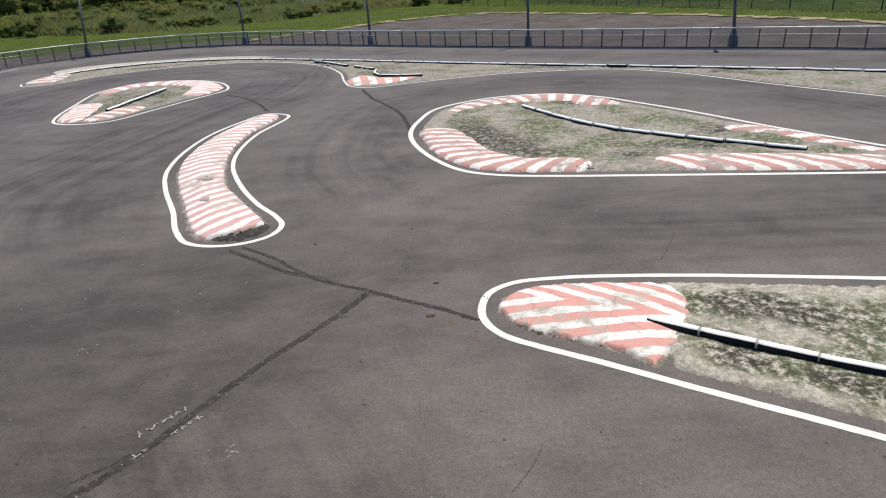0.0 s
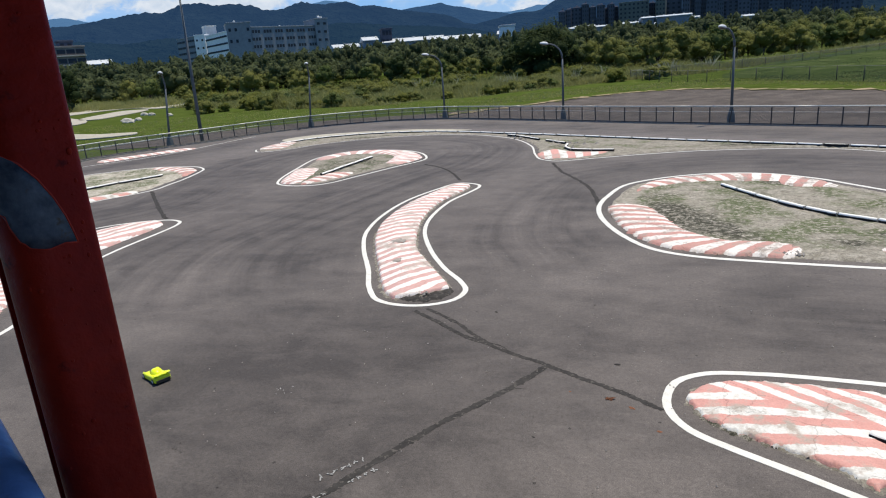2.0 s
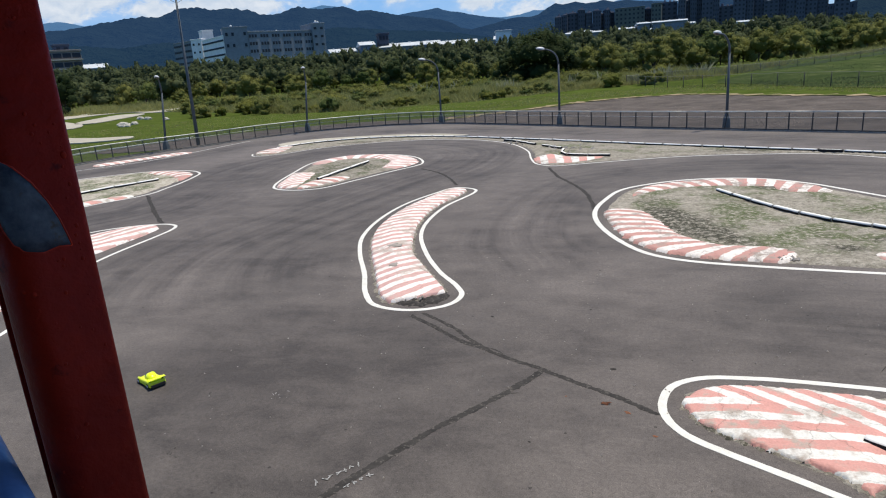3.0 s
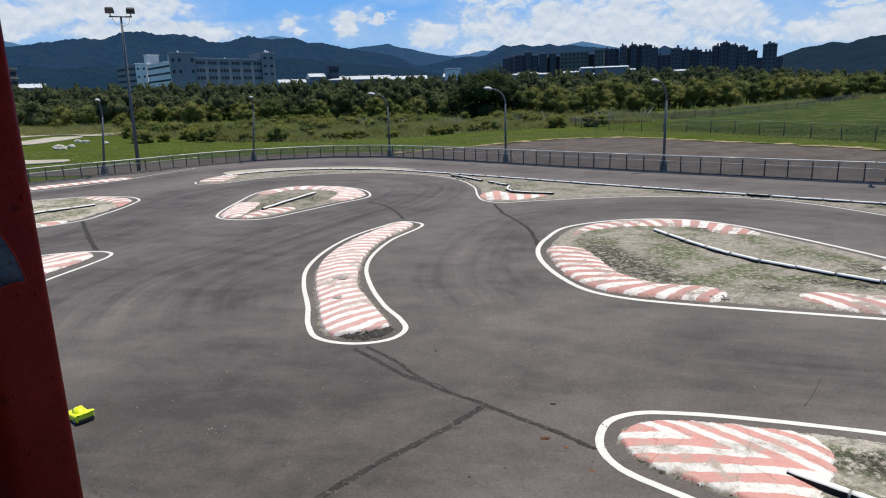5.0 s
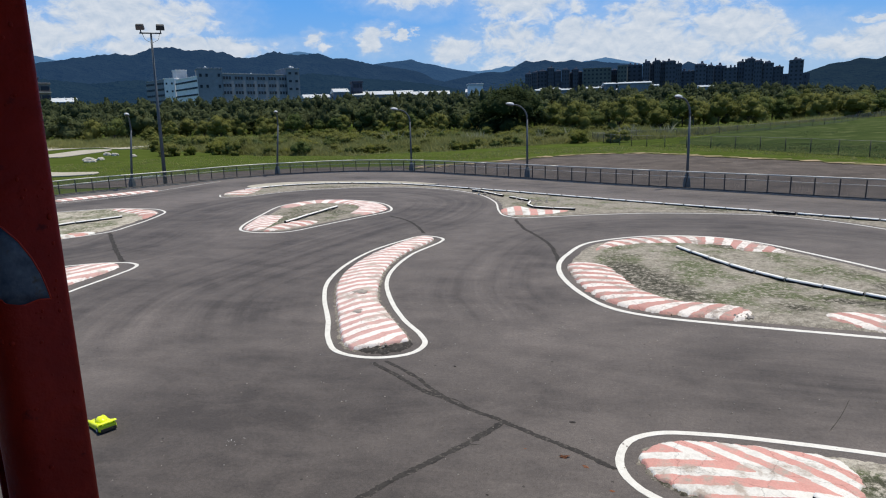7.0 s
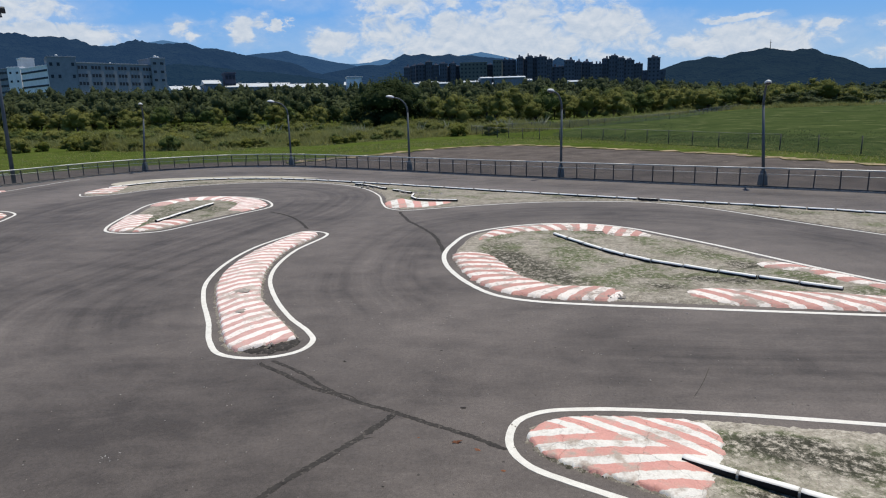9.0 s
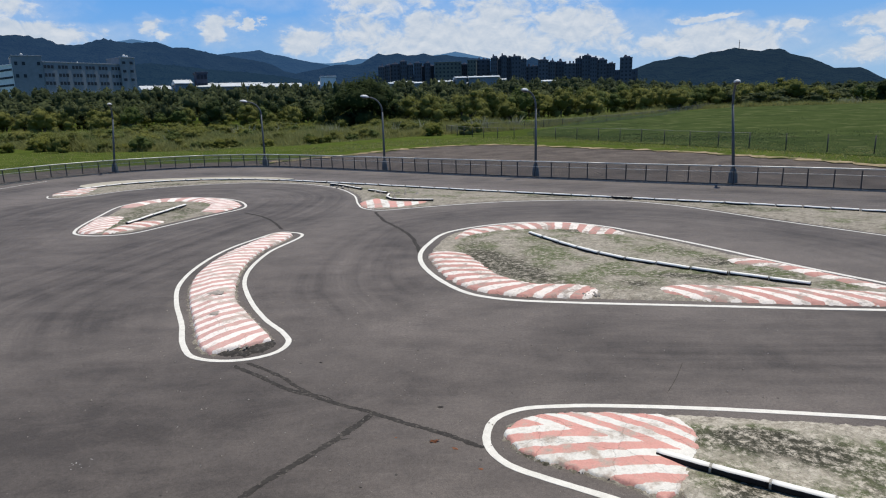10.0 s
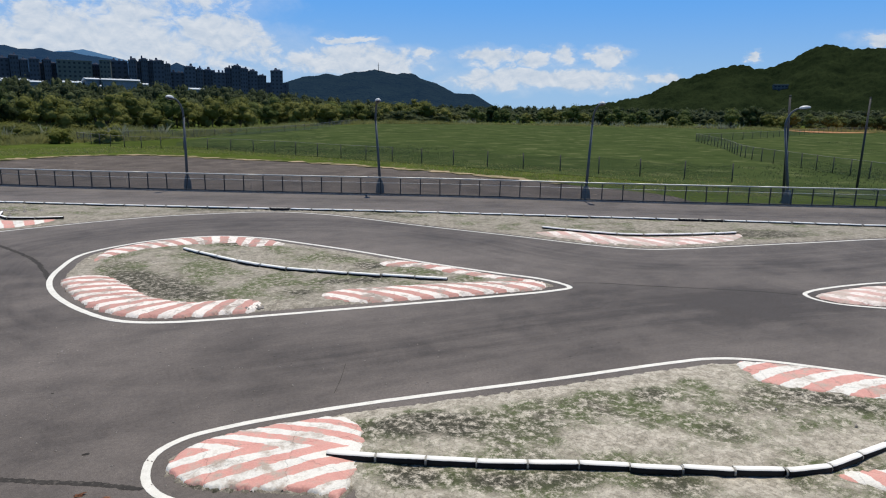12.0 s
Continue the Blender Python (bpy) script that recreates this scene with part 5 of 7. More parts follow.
def litter():
    """Chalk strokes, a dry leaf, oil spots and small stones on the asphalt."""
    r = np.random.default_rng(21)
    strokes = bmesh.new()
    base, step = np.array([-2.99, 5.19]), np.array([0.35, 0.43])
    for row, (o, n) in enumerate((((0.0, 0.0), 7), ((0.33, 0.01), 4), ((0.08, -0.32), 2))):
        for i in range(n):
            c = base + np.array(o) + step * (i / 7.0)
            for _ in range(2):
                a = r.uniform(0, math.pi)
                l, w = r.uniform(0.02, 0.045), 0.007
                d, m = np.array([math.cos(a), math.sin(a)]), np.array([-math.sin(a), math.cos(a)])
                p = c + r.normal(0, 0.012, 2)
                vs = [strokes.verts.new((*(p + d * l * u + m * w * v), 0.006)) for u, v in ((-1, -1), (1, -1), (1, 1), (-1, 1))]
                strokes.faces.new(vs)
    for fc in strokes.faces:
        if fc.normal.z < 0:
            fc.normal_flip()
    for v in strokes.verts:
        v.co.z = 0.0095
    tagged(part("chalk_marks", strokes, CHALK, None), "faint white chalk marks beside the tar seal", "chalk marks", kind="structure")
    for k, (x, y) in enumerate(((-4.32, 6.87), (-0.31, 12.03), (-4.9, 5.39), (-2.0, 4.9))):
        bm = bmesh.new()
        for _ in range(9):
            a, l = r.uniform(0, math.pi), r.uniform(0.008, 0.028)
            p = np.array([x, y]) + r.normal(0, 0.09, 2)
            vs = [bm.verts.new((p[0] + l * math.cos(a + t) * s, p[1] + l * math.sin(a + t) * s, 0.005)) for t, s in ((0, 1), (1.4, 0.35), (3.1, 1), (4.6, 0.3))]
            bm.faces.new(vs)
        bm.normal_update()
        for fc in bm.faces:
            if fc.normal.z < 0:
                fc.normal_flip()
        tagged(part("scuff_mark", bm, CHALK if k != 2 else TAR, None), "pale scuffed spot on the asphalt" if k != 2 else "dark oil spot on the asphalt", "scuff mark", kind="structure")
    # the dry leaf
    bm = bmesh.new()
    n = 12
    rim = []
    for i in range(n):
        a = 2 * math.pi * i / n
        rad = 0.046 * (1 + 0.35 * math.cos(5 * a)) * (1.2 if abs(math.cos(a)) > 0.7 else 0.85)
        rim.append(bm.verts.new((rad * math.cos(a), rad * math.sin(a), 0.008 + 0.012 * math.cos(2 * a))))
    mid = bm.verts.new((0, 0, 0.006))
    for i in range(n):
        bm.faces.new((mid, rim[i], rim[(i + 1) % n]))
    bmesh.ops.solidify(bm, geom=bm.faces[:], thickness=0.002)
    lf = part("leaf", bm, LEAF_ORANGE, None)
    lf.location = (-0.17, 7.19, 0.003)
    tagged(lf, "curled dry reddish leaf lying on the asphalt", "leaf")
    # dark crumbs of rubber and a torn bit of leaf
    for x, y, s, mat in ((-0.09, 8.11, 0.045, TAR), (0.36, 6.55, 0.034, LEAF_ORANGE), (-2.03, 9.81, 0.040, TAR), (-0.65, 7.31, 0.020, LEAF_ORANGE), (-0.96, 6.25, 0.020, TAR), (-0.47, 10.23, 0.028, TAR), (0.08, 7.01, 0.045, LEAF_ORANGE)):
        bm = bmesh.new()
        ring = [bm.verts.new((s * u * math.cos(a), s * 0.7 * u * math.sin(a), 0.001)) for a, u in ((2 * math.pi * i / 9, r.uniform(0.55, 1.2)) for i in range(9))]
        top = bm.verts.new((0, 0, s * 0.35))
        for i in range(9):
            bm.faces.new((top, ring[i], ring[(i + 1) % 9]))
        bm.faces.new(ring[::-1])
        crumb = part("leaf_scrap" if mat is LEAF_ORANGE else "rubber_crumb", bm, mat, None)
        crumb.location = (x, y, 0.001)
        crumb.rotation_euler = (0, 0, r.uniform(0, 3))
        tagged(crumb, "torn brown scrap of leaf on the asphalt" if mat is LEAF_ORANGE else "dark crumb of tyre rubber on the asphalt", "leaf" if mat is LEAF_ORANGE else "rubber crumb")
    # pebbles and crumbs
    v, f = [], []
    for _ in range(420):
        x, y = r.uniform(-6, 6), r.uniform(3.2, 14)
        s = r.uniform(0.006, 0.016)
        k = len(v)
        for dx, dy, dz in ((1, 0, 0), (0, 1, 0), (-1, 0.2, 0), (0, -1, 0), (0.1, 0.1, 1.1), (0, 0, -0.4)):
            v.append((x + dx * s * r.uniform(0.7, 1.3), y + dy * s * r.uniform(0.7, 1.3), dz * s + s * 0.3))
        for a, b in ((0, 1), (1, 2), (2, 3), (3, 0)):
            f += [(k + a, k + b, k + 4), (k + b, k + a, k + 5)]
    tagged(new("gravel_crumbs", make_mesh("gravel_crumbs", v, f, CONCRETE)), "small stones and crumbs scattered over the asphalt", "gravel", kind="stuff")
    # broken pieces of kerb and clods on the islands
    v, f = [], []
    zones = [inset(curve(o, True, 0.4), 0.35) for o in (ISLAND_A, ISLAND_B, ISLAND_C)] + [np.concatenate([front[::4], back[::2]])]
    spots = [((1.5, 6.0), 1.0, 14, 0.02), ((-3.5, 10.35), 0.35, 26, 0.035), ((2.9, 13.2), 0.5, 30, 0.05), ((-2.6, 30.2), 1.2, 24, 0.09), ((-4.6, 33.0), 1.2, 20, 0.08), ((9.4, 5.2), 0.9, 20, 0.02)]
    for (cx, cy), rad, n, size in spots:
        for _ in range(n):
            x, y = cx + r.normal(0, rad * 0.5), cy + r.normal(0, rad * 0.5)
            if not any(inside(z, np.array([[x, y]]))[0] for z in zones):
                continue
            s = size * r.uniform(0.5, 1.4)
            k = len(v)
            for dx, dy, dz in ((1, 0, 0), (0, 1, 0), (-1, 0.2, 0), (0, -1, 0), (0.2, 0.1, 0.9), (0, 0, -1)):
                v.append((x + dx * s * r.uniform(0.6, 1.3), y + dy * s * r.uniform(0.6, 1.3), dz * s + 0.045))
            for a, b in ((0, 1), (1, 2), (2, 3), (3, 0)):
                f += [(k + a, k + b, k + 4), (k + b, k + a, k + 5)]
    tagged(new("kerb_rubble", make_mesh("kerb_rubble", v, f, CONCRETE)), "broken bits of concrete and clods about the kerbs", "rubble", kind="stuff")


litter()

# ---- fences ----


def low_fence():
    """The low fence round the track: posts, a pale top rail, a middle rail, a dark foot rail and wire panels."""
    base = new("track_fence")
    tagged(base, "low wire-mesh fence with dark posts and a pale steel top rail", "fence")
    q = spaced(FENCE_LINE, 1.0)
    height = 0.91
    post = bpy.data.meshes.new("post")
    bm = box_bm(0.05, 0.05, height - 0.02, 0, 0, -0.05, 0.006)
    bm.to_mesh(post)
    bm.free()
    post.materials.append(FENCE_DARK)
    r = np.random.default_rng(5)
    for i, (x, y) in enumerate(q):
        d = q[min(i + 1, len(q) - 1)] - q[max(i - 1, 0)]
        lean = 9.0 if i in (37, 62) else r.normal(0, 0.7)
        put("post", post, base, "", pose(x, y, 0.02, r.normal(0, 0.6), lean, math.degrees(math.atan2(d[1], d[0]))))
    step = 6
    for i in range(0, len(q) - 1, step):
        seg = q[i:min(i + step, len(q) - 1) + 1]
        part("top_rail", tube_bm([(x, y, height) for x, y in seg], 0.032, 10), GALV, base, "pale galvanised top rail")
        part("foot_rail", tube_bm([(x, y, 0.075) for x, y in seg], 0.042, 6), FENCE_DARK, base, "dark foot rail")
        part("middle_rail", tube_bm([(x, y, 0.64) for x, y in seg], 0.012, 6), GALV, base, "thin middle wire")
    for a, b in zip(q, q[1:]):
        l = float(np.linalg.norm(b - a))
        me = make_mesh("wire_panel", [(-l / 2, 0, 0.08), (l / 2, 0, 0.08), (l / 2, 0, height - 0.03), (-l / 2, 0, height - 0.03)], [(0, 1, 2, 3)], WIRE)
        c, d = (a + b) / 2, b - a
        put("wire_panel", me, base, "", pose(c[0], c[1], 0, 0, 0, math.degrees(math.atan2(d[1], d[0]))))
    # kerbstone on which the fence stands
    off = FENCE_LINE + np.array([0.02, 0.05])
    k = ribbon("trim_fence_kerb", off, 0.22, CONCRETE, 0.055, thick=0.12)
    tagged(k, "low dirty concrete kerb under the track fence", "kerb", kind="structure")


low_fence()


def net_fence(name, pts, label, step, height, mat, sag=0.12, rail=True):
    base = new(name)
    tagged(base, label, "fence", "field fences")
    q = spaced(curve(pts, False, 1.0), step)
    post = bpy.data.meshes.new("post")
    bm = tube_bm([(0, 0, -0.2), (0, 0, height)], 0.04, 8)
    bm.to_mesh(post)
    bm.free()
    post.materials.append(FENCE_DARK)
    r = np.random.default_rng(int(abs(q[0][0])) + 3)
    for x, y in q:
        put("post", post, base, "", pose(x, y, rise(x, y), r.normal(0, 1.0), r.normal(0, 1.0), 0))
    for a, b in zip(q, q[1:]):
        l = float(np.linalg.norm(b - a))
        za, zb = rise(*a), rise(*b)
        n = 6
        v, f = [], []
        dip = sag * r.uniform(0.2, 1.6)
        for i in range(n + 1):
            u = i / n
            z = za + (zb - za) * u
            v += [(-l / 2 + l * u, 0, z + 0.02), (-l / 2 + l * u, 0.05 * math.sin(u * 3.1), z + height - 0.04 - dip * 4 * u * (1 - u))]
        for i in range(n):
            f.append((2 * i, 2 * i + 2, 2 * i + 3, 2 * i + 1))
        c, d = (a + b) / 2, b - a
        put("net_panel", make_mesh("net_panel", v, f, mat), base, "", pose(c[0], c[1], 0, 0, 0, math.degrees(math.atan2(d[1], d[0]))))
        if rail:
            part("top_wire", tube_bm([(*a, za + height - 0.02), (*((a + b) / 2), (za + zb) / 2 + height - 0.05), (*b, zb + height - 0.02)], 0.014, 5), STRAP, base)
    return base


net_fence("field_fence", [(0.9, 95.5), (2.6, 88.5), (4.65, 82.8), (8.6, 76.6), (12.7, 72.4), (16.9, 67.0), (20.3, 60.5), (24.7, 52.4)], "green net fence with dark posts along the field", 3.0, 1.3, NET, 0.08)
net_fence("field_fence", [(24.7, 52.4), (28.0, 46.8), (31.8, 41.0), (35.4, 33.9), (38.2, 28.0)], "sagging green net fence with dark posts beside the field", 3.2, 1.3, NET, 0.16, False)
net_fence("ball_field_fence", [(88.0, 72.0), (74.0, 56.0), (61.0, 43.0), (56.0, 34.5), (52.0, 27.6), (46.0, 18.0)], "dark green net fence round the ball field", 2.4, 1.35, NET, 0.04)
net_fence("ball_field_fence", [(88.0, 72.0), (108.0, 76.0), (150.0, 90.0), (200.0, 104.0)], "low dark fence at the back of the ball field", 4.0, 1.3, NET, 0.04)

net_fence("field_fence", [(0.9, 95.5), (5.8, 102.1), (12.0, 105.5), (20.0, 108.0)], "low wire fence turning back along the scrub", 3.6, 1.25, WIRE, 0.10)
net_fence("field_fence", [(20.0, 108.0), (31.8, 121.0), (45.0, 136.5), (61.0, 163.0), (78.0, 186.0)], "low wire fence along the scrub at the field's far side", 5.0, 1.2, WIRE, 0.05)

# ---- ground beyond the fence ----
tagged(flat_patch("gravel_lot", [(-35.5, 37.5), (-32.0, 46.5), (-24.5, 52.3), (-14.5, 54.0), (-8.6, 58.5), (-4.0, 62.6), (0.5, 66.0), (6.5, 65.5), (11.8, 58.6), (17.0, 53.0), (23.2, 41.5), (26.5, 31.0), (28.0, 24.0), (26.0, 21.3), (12.0, 30.6), (0.0, 38.3), (-11.0, 45.6), (-18.5, 46.8), (-25.0, 44.0), (-30.0, 38.0)], -0.02, GRAVEL, 1.5), "dusty grey gravel lot behind the fence", "gravel lot", kind="structure")
for pts in ([(-162, 161), (-138, 149), (-126, 147), (-114, 134), (-108, 118), (-119, 117)], [(-112, 111), (-108, 117), (-109, 128), (-103, 130), (-85, 118), (-75, 101), (-79, 99), (-91, 107), (-94, 103), (-92, 93)],
            [(-77, 80), (-82, 90), (-85, 98), (-80, 98), (-76, 92), (-72, 82), (-70, 75.5), (-72.5, 75)], [(-84, 84), (-77, 79), (-69, 72.5), (-64.5, 66), (-66, 64)], [(-56, 53), (-46, 49.6), (-42.4, 49.9), (-41, 47.6), (-44, 45.5), (-55, 49)]):
    tagged(flat_patch("pavement_slab", pts, 0.06, SAND, 3.0), "pale bare slab of concrete in the grass", "concrete slab", kind="structure")
tagged(ribbon("sandy_rim", curve([(-14.0, 50.4), (-8.0, 57.2), (-4.0, 62.8), (0.5, 66.2), (6.5, 65.7), (11.8, 58.8), (17.0, 53.2), (23.3, 41.7), (26.7, 31.2)], False, 0.45), 1.3, RIM, z=0.03, wobble=0.95), "sandy rim of the gravel lot", "sand", kind="structure")
tagged(ribbon("trim_path_line", curve([(-37.6, 28.0), (-36.8, 33.5), (-35.9, 37.6), (-34.8, 41.3), (-33.3, 46.0)], False, 0.5), 0.16, PAINT, z=0.075, wobble=0.5, thick=0.06), "broken pale edge line of the path behind the fence", "road marking", kind="structure")
tagged(flat_patch("ball_field_soil", [(158, 92), (230, 104), (300, 112), (300, 150), (190, 122)], 1.62, ORANGE_SOIL, 8.0), "orange soil infield of a ball field", "infield", kind="structure")
# mown field between the fences, following the rise of the land
v, f, na, nr = [], [], 26, 16
for i in range(na + 1):
    a = radians(7.5 + i * 70.0 / na)
    near = float(np.interp(math.degrees(a), [7.5, 14, 24, 36, 50, 58, 80], [84, 68, 58, 50, 44, 42, 42]))
    far = float(np.interp(math.degrees(a), [7.5, 14, 24, 36, 50, 58, 80], [92, 135, 190, 215, 215, 200, 200]))
    for j in range(nr + 1):
        d = near + (far - near) * (j / nr) ** 1.5
        x, y = d * math.sin(a), d * math.cos(a)
        v.append((x, y, rise(x, y) + 0.03))
for i in range(na):
    for j in range(nr):
        k = i * (nr + 1) + j
        f.append((k, k + 1, k + nr + 2, k + nr + 1)[::-1])
tagged(new("field", make_mesh("field", v, f, FIELD, True)), "wide mown green playing field", "field", kind="structure")

# ---- street lamps and masts ----


def street_lamp(x, y, arm, label, lean=(0.0, 0.0)):
    """A grey pole on a blue-grey tapered foot, bent over into an arm with a rounded head."""
    base = new("street_lamp")
    base.location = (x, y, -0.03)
    tagged(base, label, "street lamp", "street lamps behind the fence")
    top, h = 4.72, 3.75
    ax, ay = arm
    part("foot", box_bm(0.36, 0.36, 0.50, 0, 0, 0, 0.03, 0.82), LAMP_BLUE, base, "tapered blue-grey foot")
    part("collar", box_bm(0.25, 0.25, 0.20, 0, 0, 0.50, 0.02, 0.72), LAMP_BLUE, base)
    lx, ly = lean
    part("pole", tube_bm([(0, 0, 0.5), (lx * 0.5, ly * 0.5, 2.2), (lx, ly, h)], [0.075, 0.064, 0.052], 12), LAMP_GREY, base)
    pts = []
    for i in range(8):
        t = i / 7
        s = math.sin(t * math.pi / 2)
        pts.append((lx + ax * 0.75 * (1 - math.cos(t * math.pi / 2)), ly + ay * 0.75 * (1 - math.cos(t * math.pi / 2)), h + (top - h) * s * 0.95))
    part("arm", tube_bm(pts, [0.056 - 0.002 * i for i in range(8)], 10), LAMP_GREY, base)
    l = math.hypot(ax, ay)
    ux, uy = ax / l, ay / l
    bm = bmesh.new()
    bmesh.ops.create_uvsphere(bm, u_segments=16, v_segments=10, radius=1.0)
    for w in bm.verts:
        c = w.co.copy()
        k = 0.32 if c.x > 0 else 0.24
        w.co = Vector((c.x * k, c.y * 0.15, c.z * (0.13 if c.z > 0 else 0.05)))
    for fc in bm.faces:
        fc.smooth = True
    head = part("head", bm, LAMP_HEAD, base, "pale rounded lamp head")
    head.matrix_basis = pose(pts[-1][0] + ux * 0.20, pts[-1][1] + uy * 0.20, top - 0.02, 0, -8, math.degrees(math.atan2(uy, ux)))
    bm = bmesh.new()
    bmesh.ops.create_uvsphere(bm, u_segments=14, v_segments=8, radius=1.0)
    for w in bm.verts:
        w.co = Vector((w.co.x * 0.22 + 0.03, w.co.y * 0.13, min(w.co.z, 0.0) * 0.07 - 0.03))
    part("lens", bm, GLASS_DARK, head, "grey glass lens")
    return base


LAMPS = [((-28.95, 37.0), (0.55, -0.95), (0.40, 0.0)), ((-23.15, 46.1), (0.40, -1.0), (0.32, 0.0)), ((-13.1, 48.4), (-1.15, -0.4), (0, 0)), ((-3.7, 42.3), (-1.1, -0.45), (0, 0)), ((5.3, 36.6), (-0.75, -0.85), (0, 0)),
         ((14.05, 31.2), (-0.35, -1.1), (-0.24, 0)), ((22.5, 24.75), (-0.45, -1.1), (0.16, 0)), ((31.05, 19.5), (0.55, -0.48), (-0.25, 0.40))]
for (x, y), arm, lean in LAMPS:
    street_lamp(x, y, arm, "grey street lamp with a bent arm on a blue-grey foot" if abs(lean[0]) < 0.2 else "grey street lamp with a bent arm, leaning slightly", lean)


def flood_mast():
    base = new("floodlight_mast")
    base.location = (-27.85, 38.9, -0.03)
    base.scale = (0.972, 0.972, 0.972)
    tagged(base, "tall slim dark mast with two floodlights on a crossbar", "floodlight mast")
    part("mast", tube_bm([(0, 0, 0), (0.07, 0, 5.0), (0.18, 0, 10.12)], [0.13, 0.10, 0.06], 12), LAMP_GREY, base)
    part("flange", tube_bm([(0, 0, 0), (0, 0, 0.06)], 0.26, 12), LAMP_GREY, base)
    part("crossbar", tube_bm([(-0.37, -0.45, 10.14), (0.78, 0.30, 10.14)], 0.045, 8), LAMP_GREY, base)
    for k, (dx, dy) in enumerate(((-0.29, -0.40), (0.73, 0.27))):
        bm = box_bm(0.54, 0.24, 0.36, 0, 0, 0, 0.04, 0.9)
        lamp = part("floodlight", bm, FENCE_DARK, base, "dark boxy floodlight")
        lamp.matrix_basis = pose(dx, dy, 10.37, 35, 0, 25 + 10 * k)
        part("glass", box_bm(0.46, 0.02, 0.28, 0, -0.14, 0.04, 0.006), GLASS_DARK, lamp, "dull floodlight glass")
        part("bracket", tube_bm([(dx, dy, 10.14), (dx, dy, 10.42)], 0.035, 8), LAMP_GREY, base)
    part("cable", tube_bm([(0.73, 0.27, 10.32), (0.58, 0.15, 9.72), (0.22, 0, 9.52)], 0.012, 5), RUBBER, base)
    part("cable", tube_bm([(-0.29, -0.40, 10.32), (-0.12, -0.25, 9.72), (0.20, 0, 9.52)], 0.012, 5), RUBBER, base)


flood_mast()
for x, y, h, lx in ((32.75, 20.8, 5.35, -0.45), (43.2, 22.65, 5.6, 0.10)):
    b = new("net_mast")
    b.location = (x, y, -0.05)
    tagged(b, "slim dark pole standing by the ball field", "pole", "dark poles")
    part("pole", tube_bm([(0, 0, 0), (lx, 0, h)], [0.075, 0.05], 10), FENCE_DARK, b)
    part("cap", tube_bm([(lx, 0, h), (lx * 1.01, 0, h + 0.05)], [0.07, 0.04], 10), FENCE_DARK, b)

# ---- rocks in the grass ----
for k, (x, y, s) in enumerate(((-56.4, 65.4, 0.85), (-57.7, 68.7, 0.5), (-66.0, 80.0, 0.6), (-63.8, 78.8, 0.55), (-57.7, 74.6, 0.5), (-58.2, 81.7, 0.6), (-44.5, 88.0, 0.4))):
    bm = bmesh.new()
    bmesh.ops.create_icosphere(bm, subdivisions=3, radius=1.0)
    for w in bm.verts:
        n = noise.fractal(w.co * 1.3 + Vector((k * 3.1, 0, 0)), 0.9, 2.0, 3)
        w.co = w.co * (1 + 0.28 * n)
        w.co = Vector((w.co.x * s * 0.95, w.co.y * s * 0.7, max(w.co.z * s * 0.5, -0.12)))
    rk = part("boulder", bm, ROCK, None)
    rk.location = (x, y, 0.07)
    tagged(rk, "pale weathered boulder lying in the grass", "boulder", "boulders in the grass")

# ---- plants ----


def lumpy(d, seed, coarse=0.34, fine=0.20):
    """How far a crown reaches in direction d: uneven at two scales."""
    return 1 + coarse * noise.fractal((d[0] * 1.5 + seed, d[1] * 1.5, d[2] * 1.5), 1.0, 2.0, 2) + fine * noise.fractal((d[0] * 4.5, d[1] * 4.5 + seed, d[2] * 4.5), 0.8, 2.0, 3)


def crown_arrays(lobes, leaves, leaf, seed, core=0.68, flat=0.92, round_=2):
    """A crown of uneven overlapping lobes: a leafy shell of small blades round a dim heart."""
    r = np.random.default_rng(seed)
    bm = bmesh.new()
    bmesh.ops.create_icosphere(bm, subdivisions=round_, radius=1.0)
    sv = np.array([q.co[:] for q in bm.verts])
    sf = np.array([[q.index for q in t.verts] for t in bm.faces])
    bm.free()
    area = np.array([b[3] ** 2 for b in lobes])
    vs, fs, count = [], [], 0
    for k, (cx, cy, cz, rad) in enumerate(lobes):
        n = max(6, int(leaves * area[k] / area.sum()))
        d = r.normal(0, 1, (n, 3))
        d /= np.linalg.norm(d, axis=1)[:, None]
        d[:, 2] = np.abs(d[:, 2]) * np.where(r.random(n) < 0.78, 1, -1)
        reach = np.array([lumpy(q, seed + k * 3.7) for q in d]) * rad * (1.10 - 0.46 * r.random(n) ** 1.6)
        p = np.array((cx, cy, cz)) + d * reach[:, None] * np.array((1, 1, flat))
        nm = d * 0.8 + r.normal(0, 0.55, (n, 3)) + np.array((0, 0, 0.85))
        nm /= np.linalg.norm(nm, axis=1)[:, None]
        u = np.cross(nm, r.normal(0, 1, (n, 3)))
        u /= np.linalg.norm(u, axis=1)[:, None]
        w = np.cross(nm, u)
        s = leaf * r.uniform(0.55, 1.45, n)
        a, b = u * s[:, None], w * (s * r.uniform(0.45, 0.8, n))[:, None]
        vs.append(np.stack([p - a, p - b, p + a, p + b], 1).reshape(-1, 3))
        fs.append(np.arange(4 * n).reshape(-1, 4) + count)
        count += 4 * n
    quads = np.concatenate(fs)
    tris = []
    for k, (cx, cy, cz, rad) in enumerate(lobes):
        reach = np.array([lumpy(q, seed + k * 3.7) for q in sv]) * rad * core
        vs.append(np.array((cx, cy, cz)) + sv * reach[:, None] * np.array((1, 1, flat)))
        tris.append(sf + count)
        count += len(sv)
    return np.concatenate(vs), quads, np.concatenate(tris)


